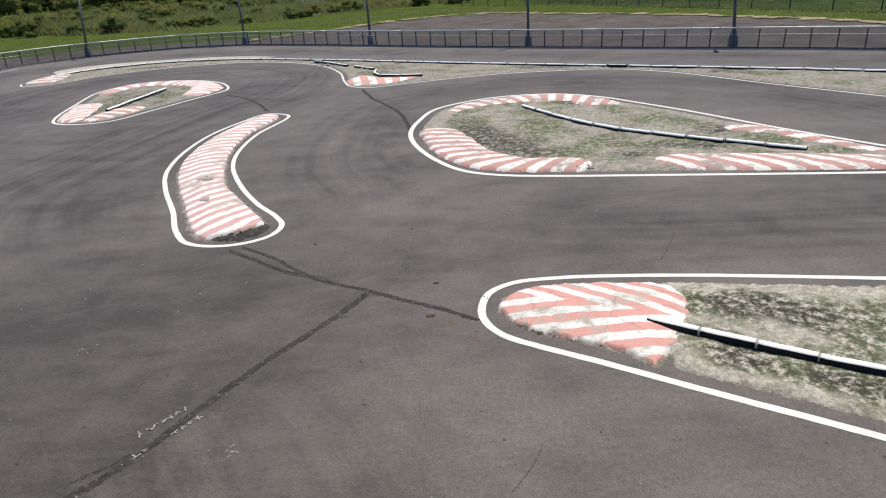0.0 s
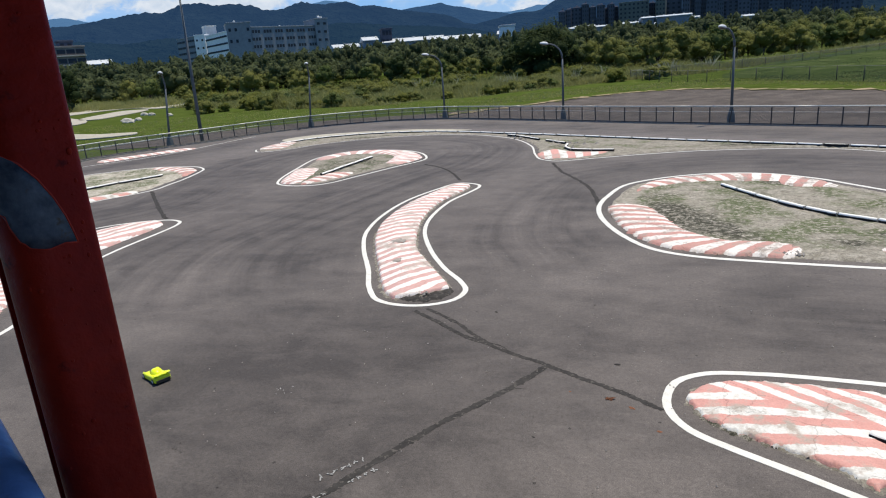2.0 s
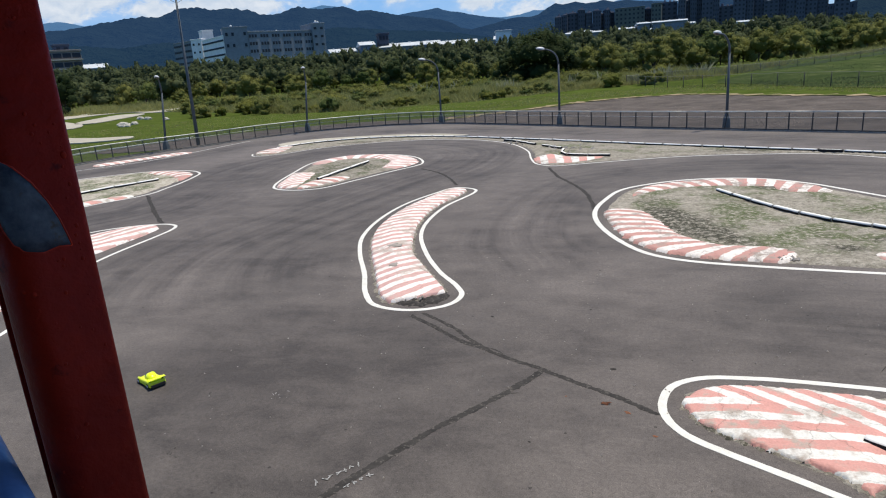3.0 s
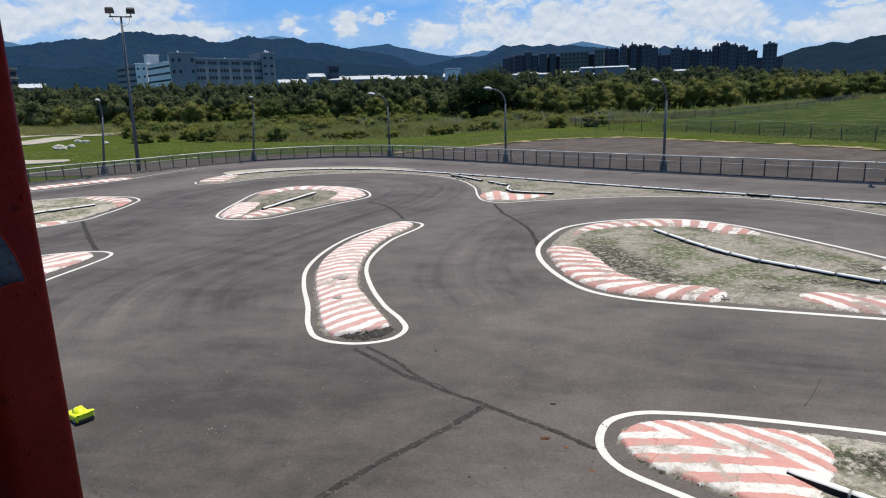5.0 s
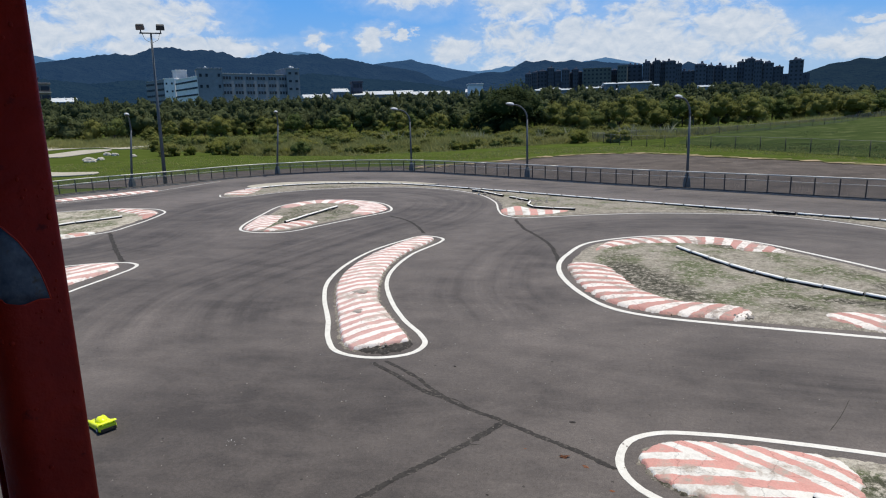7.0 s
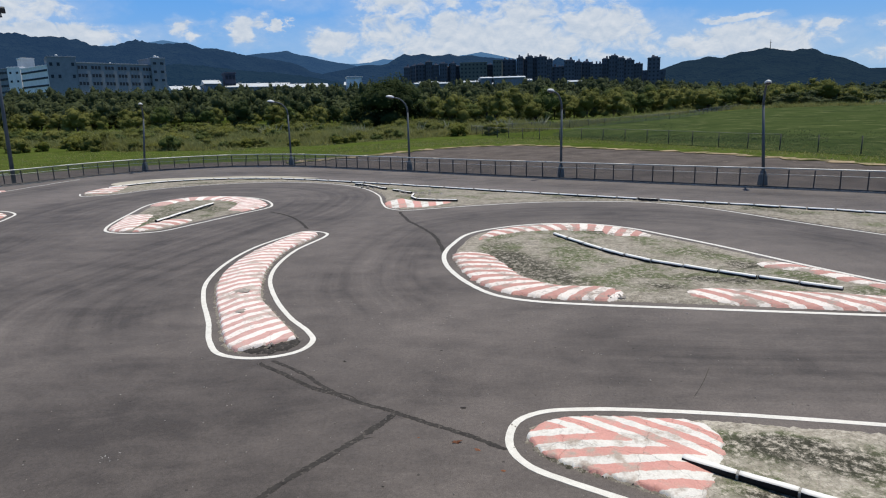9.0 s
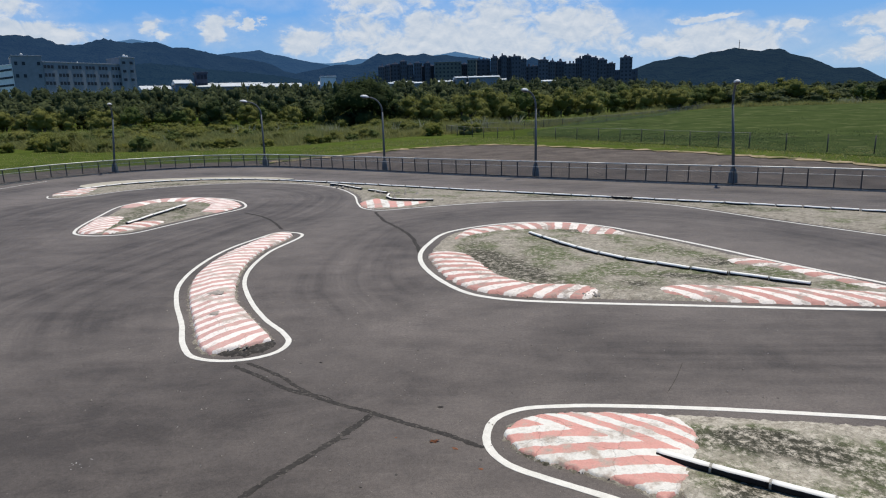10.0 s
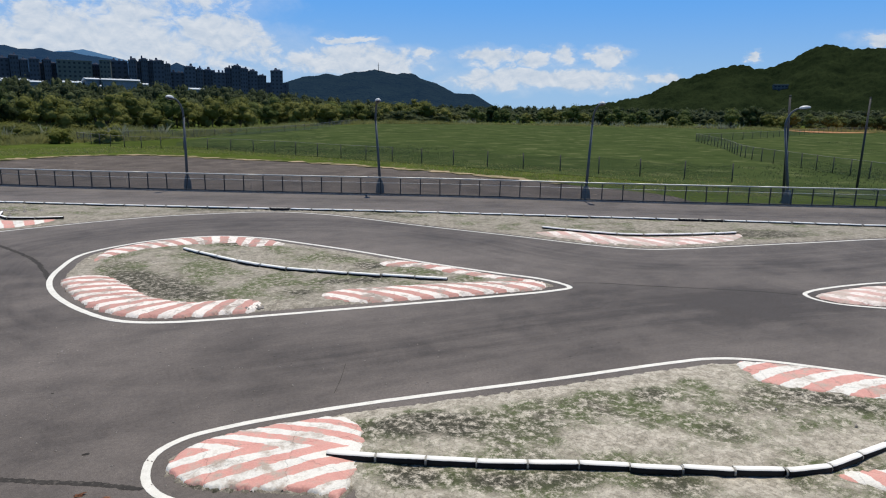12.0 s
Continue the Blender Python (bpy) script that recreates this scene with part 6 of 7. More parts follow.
def crown_mesh(name, v, quads, tris, mat):
    me = make_mesh(name, v, [tuple(q) for q in quads] + [tuple(q) for q in tris], mat)
    me.polygons.foreach_set("use_smooth", [i >= len(quads) for i in range(len(quads) + len(tris))])
    return me


def crown_lobes(height, width, trunk, count, r):
    lobes = [(0, 0, trunk + (height - trunk) * 0.45, width * 0.33)]
    for k in range(count):
        a, k2 = r.uniform(0, 6.28), r.uniform(0.25, 1.0)
        x, y = math.cos(a) * k2 * width * 0.34, math.sin(a) * k2 * width * 0.34
        high = trunk + (height - trunk) * (0.30 + 0.48 * (1 - k2 ** 1.8) + r.uniform(-0.10, 0.16))
        lobes.append((x, y, high, width * r.uniform(0.13, 0.25)))
    return lobes


def plant_model(name, label, category, height, width, trunk, count, leaves, leaf, mat, seed):
    """A tree or bush: tapered trunk with limbs, and an uneven crown of small leaves down to the undergrowth."""
    r = np.random.default_rng(seed)
    base = new(name)
    tagged(base, label, category)
    lobes = crown_lobes(height, width, trunk, count, r)
    for _ in range(4):
        a = r.uniform(0, 6.28)
        lobes.append((math.cos(a) * width * 0.30, math.sin(a) * width * 0.30, height * r.uniform(0.10, 0.2), width * r.uniform(0.14, 0.2)))
    bm = tube_bm([(0, 0, -0.3), (0.05 * height * r.normal(), 0, trunk), (0.1 * r.normal(), 0.1 * r.normal(), height * 0.7)], [0.035 * height, 0.025 * height, 0.008 * height], 7)
    for b in lobes[1:6]:
        t = tube_bm([(0, 0, trunk * 0.9), (b[0] * 0.5, b[1] * 0.5, (trunk + b[2]) / 2), (b[0], b[1], b[2])], [0.016 * height, 0.010 * height, 0.004 * height], 5)
        me = bpy.data.meshes.new("limb")
        t.to_mesh(me)
        t.free()
        bm.from_mesh(me)
        bpy.data.meshes.remove(me)
    part("trunk", bm, BARK, base)
    put("crown", crown_mesh("crown", *crown_arrays(lobes, leaves, leaf, seed), mat), base)
    return base


def polar(az, d):
    return d * math.sin(radians(az)), d * math.cos(radians(az))


def woods(name, spots, leaves, leaf, mat, label, seed, core=0.8, lobes=3):
    """Many far crowns in one mesh: spots are x, y, foot, height, width."""
    r = np.random.default_rng(seed)
    models = []
    for k in range(6):
        v, q, t = crown_arrays(crown_lobes(1.0, 1.0, 0.05, lobes, r), leaves, leaf, seed + k, core, 0.92, 1)
        v[:, 2] /= np.percentile(v[:, 2], 98)
        models.append((v, q, t))
    vs, qs, ts, count = [], [], [], 0
    for i, (x, y, z, h, w) in enumerate(spots):
        v, q, t = models[i % 6]
        a = r.uniform(0, 6.28)
        c, s = math.cos(a), math.sin(a)
        vs.append(np.stack([(v[:, 0] * c - v[:, 1] * s) * w + x, (v[:, 0] * s + v[:, 1] * c) * w + y, v[:, 2] * h + z], 1))
        qs.append(q + count)
        ts.append(t + count)
        count += len(v)
    me = crown_mesh(name, np.concatenate(vs), np.concatenate(qs), np.concatenate(ts), mat)
    tagged(new(name, me), label, "woods", kind="stuff")


def grass_blades(name, x, y, hh, lean, width, per, label, seed, mat=REED):
    r = np.random.default_rng(seed)
    n = len(x) * per
    bx, by = np.repeat(x, per) + r.normal(0, 0.22, n), np.repeat(y, per) + r.normal(0, 0.22, n)
    bz = np.repeat(np.array([rise(a, b) - 0.05 for a, b in zip(x, y)]), per)
    h = np.repeat(hh, per) * r.uniform(0.6, 1.15, n)
    a, w = r.uniform(0, 6.28, n), width * r.uniform(0.6, 1.6, n)
    cx, cy = w * np.cos(a), w * np.sin(a)
    lx, ly = r.normal(0, lean, n) * h, r.normal(0, lean, n) * h
    v = np.stack([np.stack([bx - cx, by - cy, bz], 1), np.stack([bx + cx, by + cy, bz], 1), np.stack([bx + lx + 0.35 * cx, by + ly + 0.35 * cy, bz + h], 1)], 1).reshape(-1, 3)
    f = [tuple(q) for q in np.arange(3 * n).reshape(-1, 3)]
    tagged(new(name, make_mesh(name, v, f, mat)), label, "grass", kind="stuff")


def plants():
    r = np.random.default_rng(31)
    kinds = [plant_model("tree", "broad light-green tree in the scrub", "tree", 6.0, 6.6, 0.6, 9, 1150, 0.152, LEAF_LIGHT, 1),
             plant_model("tree", "dense green tree in the scrub belt", "tree", 6.6, 6.4, 0.6, 9, 1150, 0.152, LEAF_MID, 2),
             plant_model("tree", "dark leafy tree in the scrub", "tree", 7.2, 7.4, 0.8, 10, 1350, 0.163, LEAF_DARK, 3),
             plant_model("bush", "rounded yellow-green bush in the meadow", "bush", 2.2, 3.4, 0.1, 7, 640, 0.095, LEAF_LIGHT, 4),
             plant_model("bush", "low green bush in the meadow", "bush", 2.0, 3.2, 0.1, 7, 640, 0.095, LEAF_MID, 5),
             plant_model("tree", "slender light-green tree in the scrub", "tree", 7.0, 5.2, 0.8, 12, 1100, 0.141, LEAF_LIGHT, 6),
             plant_model("bush", "pale yellow-green bush in the tall grass", "bush", 2.0, 3.0, 0.1, 7, 640, 0.095, LEAF_YELLOW, 7)]
    giant = plant_model("tree", "huge rounded dark-green tree standing over the scrub", "tree", 10.6, 14.6, 1.2, 20, 7500, 0.20, LEAF_DARK, 9)
    giant.location = (*polar(-6.55, 141), -0.1)

    def place(k, az, d, s, tall=1.0):
        x, y = polar(az, d)
        m = Matrix.Translation((x, y, rise(x, y) - 0.05)) @ Matrix.Rotation(r.uniform(0, 6.28), 4, "Z") @ Matrix.Diagonal((s * r.uniform(0.9, 1.2), s * r.uniform(0.9, 1.2), s * tall * r.uniform(0.85, 1.15), 1))
        ob = copy_thing(kinds[k], m)
        ob.matrix_basis = m
        return ob
    # the big dark tree at the end of the scrub, and single trees by the bare slabs
    for az, d, s in ((-9.4, 142, 0.80), (-3.9, 142, 0.80), (-44.6, 152, 1.05), (-46.3, 150, 1.0)):
        place(2, az, d, s)
    for az, d, s, k in ((-40.3, 172, 0.92, 0), (-38.9, 170, 1.0, 1), (-36.5, 178, 0.62, 0)):
        place(k, az, d, s, 0.95)
    # scrub: azimuth, nearer edge, trees 5 to 9 m high, lighter and lower towards the meadow
    for az in np.arange(-50, 31, 0.9):
        near = float(np.interp(az, [-50, -40, -34, -28, -20, -12, -4, 0, 6, 12, 18, 24, 31], [215, 208, 186, 172, 166, 158, 134, 132, 140, 158, 178, 205, 226]))
        for row in range(2):
            d = near + row * 24 + r.uniform(0, 24)
            if az < -3 and row == 0 and r.random() < 0.30:
                continue
            if az < -3:
                k, s = (r.choice([0, 0, 3, 3, 6]), r.uniform(0.45, 0.85)) if row == 0 else (r.choice([0, 0, 1, 1, 5, 2]), r.uniform(0.65, 1.0))
            else:
                k, s = r.choice([0, 0, 5, 1]), r.uniform(0.85, 1.22)
            place(k, az + r.normal(0, 0.35), d, s)
    # far edge of the field
    for az in np.arange(31, 74, 1.0):
        d = float(np.interp(az, [31, 36, 50, 74], [236, 250, 240, 215]))
        for _ in range(2):
            place(r.choice([0, 1, 1, 2, 4]), az + r.normal(0, 0.4), d + r.uniform(-4, 40), r.uniform(0.5, 1.1))
    # bushes and tall clumps in the meadow
    for az, d, s, k in ((-24.4, 80, 0.9, 4), (-30.2, 86, 0.9, 3), (-29.0, 90, 1.0, 3), (-27.6, 88, 0.8, 6), (-31.3, 90, 0.8, 6), (-22.0, 98, 0.8, 4), (-12.5, 96, 0.95, 4), (-33.5, 92, 0.6, 6)):
        place(k, az, d, s)
    for _ in range(210):
        az = r.uniform(-36, 4)
        place(r.choice([3, 3, 6, 6, 4]), az, r.uniform(90, 165), r.uniform(0.4, 1.15), 0.9)
    for _ in range(60):          # hummocks along the meadow's edge
        az = r.uniform(-31, -4)
        edge = float(np.interp(az, [-31, -28, -20, -12, -4], [90, 83, 76, 78, 90]))
        place(r.choice([3, 6, 6, 4]), az, edge + abs(r.normal(0, 5)), r.uniform(0.28, 0.72), 0.95)
    for k in kinds:          # the models themselves stand in the scrub too
        x, y = polar(-31 + 6 * kinds.index(k), 168)
        k.location = (x, y, -0.1)
    # woods behind, too far to tell one tree from another
    spots = []
    for az in np.arange(-56, 76, 0.30):
        for row in range(3):
            if az < 30:
                d = (205, 250, 300)[row] + r.uniform(0, 45)
                el = float(np.interp(az, [-56, -34, -24, -13, -9, -3, 2, 5, 8, 12, 20, 30], [2.05, 2.05, 2.15, 2.2, 2.2, 2.2, 2.2, 2.2, 2.1, 2.0, 1.4, 0.95]))
            else:
                d = (285, 340, 400)[row] + r.uniform(0, 40)
                el = 1.0
            x, y = polar(az + r.normal(0, 0.3), d)
            h = (4 + d * math.tan(radians(el * (0.62, 0.85, 1.0)[row]))) * r.uniform(0.84, 1.04) - rise(x, y)
            spots.append((x, y, rise(x, y) - 0.3, h, r.uniform(6.5, 10.5)))
    front = [q for i, q in enumerate(spots) if i % 3 == 0 and q[1] < 300 * math.cos(math.atan2(q[0], q[1]))]
    kept = set(front)
    spots = [q for q in spots if q not in kept]
    front = [(x, y, z, h * r.uniform(0.55, 1.15), w * r.uniform(0.7, 1.15)) for x, y, z, h, w in front]
    woods("front_woods", front, 200, 0.045, LEAF_WOODS, "olive-green trees in front of the darker woods", 14, core=0.86)
    woods("far_woods", spots, 150, 0.050, LEAF_FAR, "dense dark woods along the plain", 12, core=0.92)
    # tall grass and reeds of the meadow
    n = 52000
    az = r.uniform(-50, 6, n)
    az[: n // 5] = r.uniform(6, 72, n // 5)
    near = np.interp(az, [-50, -44, -40, -34, -28, -20, -12, -4, 2, 6, 9, 14, 20, 36, 50, 70], [150, 146, 140, 104, 82, 74, 76, 88, 96, 100, 108, 140, 178, 212, 214, 200])
    d = near + np.abs(r.normal(0, 1, n)) * np.where(az < 6, 34, 12)
    x, y = d * np.sin(np.radians(az)), d * np.cos(np.radians(az))
    patch = np.array([noise.noise((a * 0.07, b * 0.07, 2.0)) + 0.6 * noise.noise((a * 0.25, b * 0.25, 5.0)) for a, b in zip(x, y)])
    hh = np.clip(0.55 + 1.5 * patch + r.normal(0, 0.2, n), 0.12, 2.3) * np.clip((d - near) / 3.5 + 0.30, 0.30, 1)
    grass_blades("tall_grass", x, y, hh, 0.55, 0.07, 4, "tall yellow-green meadow grass", 71)
    # short tufts that break up the mown field
    n = 34000
    az = r.uniform(10, 66, n)
    near = np.interp(az, [7.5, 14, 24, 36, 50, 58, 80], [84, 68, 58, 50, 44, 42, 42])
    far = np.interp(az, [7.5, 14, 24, 36, 50, 58, 80], [92, 135, 190, 215, 215, 200, 200])
    d = near * (far / near) ** r.uniform(0.02, 1.0, n)
    x, y = d * np.sin(np.radians(az)), d * np.cos(np.radians(az))
    patch = np.array([noise.noise((a * 0.05, b * 0.05, 8.0)) + 0.5 * noise.noise((a * 0.2, b * 0.2, 3.0)) for a, b in zip(x, y)])
    keep = patch + r.normal(0, 0.45, n) > -0.15
    x, y, patch = x[keep], y[keep], patch[keep]
    grass_blades("field_grass", x, y, np.clip(0.10 + 0.16 * patch + r.normal(0, 0.03, len(x)), 0.04, 0.34), 0.6, 0.05, 3, "short uneven tufts of the mown field", 74, LEAF_FIELD)
    # silver plumes of reed grass by the field's far edge
    x, y = [], []
    tufts = [(-9.8, 97), (-9.4, 99), (-12.6, 118), (-13.2, 120), (-4.0, 104), (3.1, 108), (3.6, 109), (6.2, 112), (-1.6, 112), (-16.5, 112), (-22.0, 104)]
    for n in range(20 + len(tufts)):
        az, d = tufts[n] if n < len(tufts) else (r.uniform(25, 53), r.uniform(214, 236))
        k = int(r.uniform(5, 16))
        a = np.radians(az + r.normal(0, 0.35, k))
        x += list(d * np.sin(a))
        y += list(d * np.cos(a))
    x, y = np.array(x), np.array(y)
    grass_blades("silver_grass", x, y, r.uniform(0.8, 2.2, len(x)), 0.45, 0.15, 6, "pale silver reed plumes at the field's edge", 73, PLUME)
    # rough grass on the open ground
    n = 15000
    az = r.uniform(-50, 58, n)
    near = np.interp(az, [-48, -40, -30, -20, -12, -4, 4, 10, 18, 26, 36, 48, 58], [44, 48, 54, 54, 56, 66, 68, 66, 57, 50, 41, 37, 37])
    d = near + r.uniform(0.3, 1, n) ** 1.5 * np.where(az < -12, 36, 15)
    x, y = d * np.sin(np.radians(az)), d * np.cos(np.radians(az))
    grass_blades("verge_grass", x, y, r.uniform(0.05, 0.2, n), 0.7, 0.045, 3, "short rough grass on the verges", 72)


plants()

# ---- buildings across the plain ----


def block(name, az, d, turn, w, depth, h, wall, label, category, rows, cols, first=0.35, win=(0.6, 0.45), roof=None, z0=0.0, parent=None, recess=0.4):
    """A building with its walls, roof edge and rows of real window recesses on the side that faces the plain."""
    x, y = polar(az, d)
    base = new(name)
    base.matrix_basis = pose(x, y, z0, 0, 0, -az + turn)
    tagged(base, label, category)
    part("wall", box_bm(w, depth, h, 0, depth / 2, 0, 0.15), wall, base)
    part("roof", box_bm(w + 0.8, depth + 0.8, 0.9, 0, depth / 2, h - 0.2, 0.1), roof or wall, base)
    if rows and cols:
        cw, ch = w / cols, h * (1 - first) / rows
        bm = box_bm(cw * win[0], recess, ch * win[1], 0, 0, 0, 0)
        me = bpy.data.meshes.new("window")
        bm.to_mesh(me)
        bm.free()
        me.materials.append(FAR_GLASS)
        for i in range(rows):
            for j in range(cols):
                put("window", me, base, "", pose(-w / 2 + cw * (j + 0.5), -0.02, h * first + ch * i + ch * 0.28))
    return base


def facade(name, left, right, depth, h, wall, label, rows, cols, first, win, skip=0, category="building", recess=0.4):
    """A building whose front runs between two places, each by azimuth and distance; every skip-th column has no window."""
    a, b = Vector((*polar(*left), 0)), Vector((*polar(*right), 0))
    w = (b - a).length
    base = new(name)
    base.matrix_basis = Matrix.Translation((a + b) / 2) @ Matrix.Rotation(math.atan2(b.y - a.y, b.x - a.x), 4, "Z")
    tagged(base, label, category)
    part("wall", box_bm(w, depth, h, 0, depth / 2, 0, 0.15), wall, base)
    part("parapet", box_bm(w + 0.5, depth + 0.5, 0.7, 0, depth / 2, h - 0.2, 0.1), wall, base)
    if rows and cols:
        cw, ch = w / cols, h * (1 - first) / rows
        bm = box_bm(cw * win[0], recess, ch * win[1], 0, 0, 0, 0)
        me = bpy.data.meshes.new("window")
        bm.to_mesh(me)
        bm.free()
        me.materials.append(FAR_GLASS)
        for i in range(rows):
            for j in range(cols):
                if not skip or j % skip != skip - 1:
                    put("window", me, base, "", pose(-w / 2 + cw * (j + 0.5), -0.02, h * first + ch * i + ch * 0.28))
    return base


def shed(az, d, turn, w, h, pitch=2.0):
    """A long low shed whose white metal roof slopes towards the plain."""
    x, y = polar(az, d)
    base = new("shed")
    base.matrix_basis = pose(x, y, 0, 0, 0, -az + turn)
    tagged(base, "low industrial shed with a white metal roof", "shed", "sheds behind the woods")
    part("wall", box_bm(w, 18, h - pitch, 0, 9, 0, 0.1), WALL_PALE, base)
    bm = bmesh.new()
    prof = [(-0.8, h - pitch), (9, h), (18.8, h - pitch), (18.8, h - pitch - 0.3), (-0.8, h - pitch - 0.3)]
    ends = [[bm.verts.new((sx * (w / 2 + 0.6), py, pz)) for py, pz in prof] for sx in (-1, 1)]
    for i in range(5):
        bm.faces.new((ends[0][i], ends[0][(i + 1) % 5], ends[1][(i + 1) % 5], ends[1][i]))
    bm.faces.new(ends[0])
    bm.faces.new(ends[1][::-1])
    bmesh.ops.recalc_face_normals(bm, faces=bm.faces[:])
    part("roof", bm, ROOF_WHITE, base, "white ribbed metal roof")
    for k in range(3):
        part("roof_vent", box_bm(w * 0.05, 1.6, 0.6, (k - 1) * w * 0.3, 9, h - 0.3, 0.1), ROOF_WHITE, base)


def top(d, el):
    return 4 + d * math.tan(radians(el))


def buildings():
    r = np.random.default_rng(44)
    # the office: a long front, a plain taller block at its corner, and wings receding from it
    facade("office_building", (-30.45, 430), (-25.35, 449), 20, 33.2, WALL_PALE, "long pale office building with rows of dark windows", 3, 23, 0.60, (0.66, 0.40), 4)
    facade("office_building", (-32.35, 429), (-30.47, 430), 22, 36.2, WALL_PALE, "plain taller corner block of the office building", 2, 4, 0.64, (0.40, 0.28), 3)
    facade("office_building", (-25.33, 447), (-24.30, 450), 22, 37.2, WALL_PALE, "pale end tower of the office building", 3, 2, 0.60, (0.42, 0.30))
    facade("office_building", (-34.05, 471), (-32.40, 431), 14, 31.8, WALL_WHITE, "white wing with ribbon windows, coloured bright as if sunlit", 5, 12, 0.36, (0.82, 0.26))
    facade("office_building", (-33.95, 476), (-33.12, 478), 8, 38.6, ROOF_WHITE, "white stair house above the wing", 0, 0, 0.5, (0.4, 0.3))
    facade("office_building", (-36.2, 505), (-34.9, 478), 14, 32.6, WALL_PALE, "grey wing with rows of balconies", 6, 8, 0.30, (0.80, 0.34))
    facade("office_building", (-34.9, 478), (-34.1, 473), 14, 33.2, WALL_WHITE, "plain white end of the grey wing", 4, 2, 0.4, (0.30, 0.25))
    for az, dd, z, size in ((-31.7, 433, 36.6, 1.5), (-25.0, 452, 37.5, 2.0), (-28.2, 445, 33.6, 1.1), (-24.8, 452, 37.5, 1.4)):
        bm = bmesh.new()
        bmesh.ops.create_uvsphere(bm, u_segments=10, v_segments=8, radius=size * 0.5)
        bmesh.ops.translate(bm, verts=bm.verts[:], vec=(*polar(az, dd), z + size * 0.45))
        tagged(part("water_tank", bm, ROOF_WHITE, None), "shiny round water tank on the office roof", "water tank")
    b = block("office_building", -44.0, 380, 10, 17, 14, top(380, 3.15), WALL_TAN, "brown concrete block with open storeys", "building", 4, 4, 0.3, (0.85, 0.5))
    for k in range(4):
        part("floor_slab", box_bm(17.6, 1.4, 0.55, 0, -0.5, top(380, 3.15) * (0.30 + 0.175 * k), 0.05), SAND, b, "pale concrete floor edge")
    block("roof_house", -43.9, 384, 10, 6.5, 7, top(380, 3.6), WALL_HAZED, "dark roof house on the brown block", "building", 1, 2, 0.9, (0.5, 0.4))
    # long low sheds and small houses behind the woods
    for az, w, el in ((-42.0, 9, 2.12), (-22.9, 13, 2.17), (-20.9, 7, 2.56), (-17.4, 30, 2.28), (-13.3, 20, 2.26), (-9.6, 8, 2.40), (-3.0, 10, 2.26), (-2.2, 8, 2.12), (-3.7, 6, 2.15), (0.3, 10, 2.15), (1.9, 5, 2.38), (3.8, 15, 2.36), (4.4, 14, 2.12), (2.9, 8, 2.0), (9.3, 6, 1.95)):
        shed(az, 350 + r.uniform(-14, 14), r.uniform(-8, 8), w, top(350, el), 2.0 if az < -8 else 0.9)
    block("house", -9.4, 352, 6, 7.5, 8, top(352, 2.58), WALL_WHITE, "white flat-roofed house behind the sheds", "house", 0, 0, 0.6, (0.4, 0.4), ROOF_WHITE)
    block("house", -19.5, 345, 8, 5, 9, top(345, 3.05), WALL_HAZED, "small brown house with a flat roof", "house", 3, 3, 0.5, (0.7, 0.5))
    # apartment towers, crowded together: azimuths of the two edges, elevation of the top
    for a0, a1, el in ((-5.2, -4.65, 3.3), (-4.65, -4.2, 3.42), (-4.2, -3.35, 3.5), (-3.3, -2.75, 3.72), (-2.7, -2.2, 3.45), (-2.15, -1.5, 3.55), (-1.55, -1.2, 3.25), (-1.2, -0.75, 3.55), (-0.8, -0.42, 3.3),
                       (-0.4, 1.9, 3.58), (1.9, 2.4, 3.35), (2.4, 3.15, 3.7), (3.15, 4.35, 3.7), (4.4, 4.95, 3.82), (4.9, 5.3, 3.68), (5.3, 5.78, 3.92), (5.75, 6.2, 3.8), (6.15, 6.95, 3.85), (6.95, 7.4, 3.62),
                       (7.3, 8.45, 3.0), (8.4, 9.25, 3.48), (9.2, 9.8, 3.32), (9.8, 10.6, 3.28), (10.5, 11.5, 3.12), (11.45, 12.0, 3.48), (12.0, 12.7, 3.68), (12.65, 13.25, 3.48), (13.2, 14.0, 3.32), (14.0, 14.7, 3.0), (15.1, 16.05, 3.43)):
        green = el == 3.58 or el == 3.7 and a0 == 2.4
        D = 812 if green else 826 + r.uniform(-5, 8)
        wall = WALL_GREEN if green else WALL_HAZED
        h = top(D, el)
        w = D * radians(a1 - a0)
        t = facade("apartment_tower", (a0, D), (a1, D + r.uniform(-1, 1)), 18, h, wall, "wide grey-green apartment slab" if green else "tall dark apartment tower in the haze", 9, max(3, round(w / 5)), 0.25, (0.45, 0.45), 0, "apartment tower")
        if not green and w < 14:
            part("roof_crown", box_bm(w * r.uniform(0.55, 0.75), 9, r.uniform(1.2, 2.4), r.uniform(-1, 1), 8, h + 0.3, 0.2, 0.85), wall, t)
            part("roof_turret", box_bm(w * r.uniform(0.2, 0.35), 5, r.uniform(2.5, 4.5), r.uniform(-2, 2), 8, h + 0.3, 0.2, 0.6), wall, t)
        elif not green:
            for x in (-0.3, 0.05, 0.33):
                part("roof_turret", box_bm(w * r.uniform(0.10, 0.18), 6, r.uniform(1.5, 4.0), w * (x + r.uniform(-0.05, 0.05)), 8, h + 0.3, 0.2, 0.75), wall, t)
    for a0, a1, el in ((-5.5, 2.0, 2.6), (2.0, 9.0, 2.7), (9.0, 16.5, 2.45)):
        facade("apartment_block", (a0, 905), (a1, 905), 14, top(905, el), WALL_HAZED, "long lower block of flats between the towers", 4, 40, 0.3, (0.5, 0.4), 5, "apartment block")


buildings()

# ---- hills and mountains ----


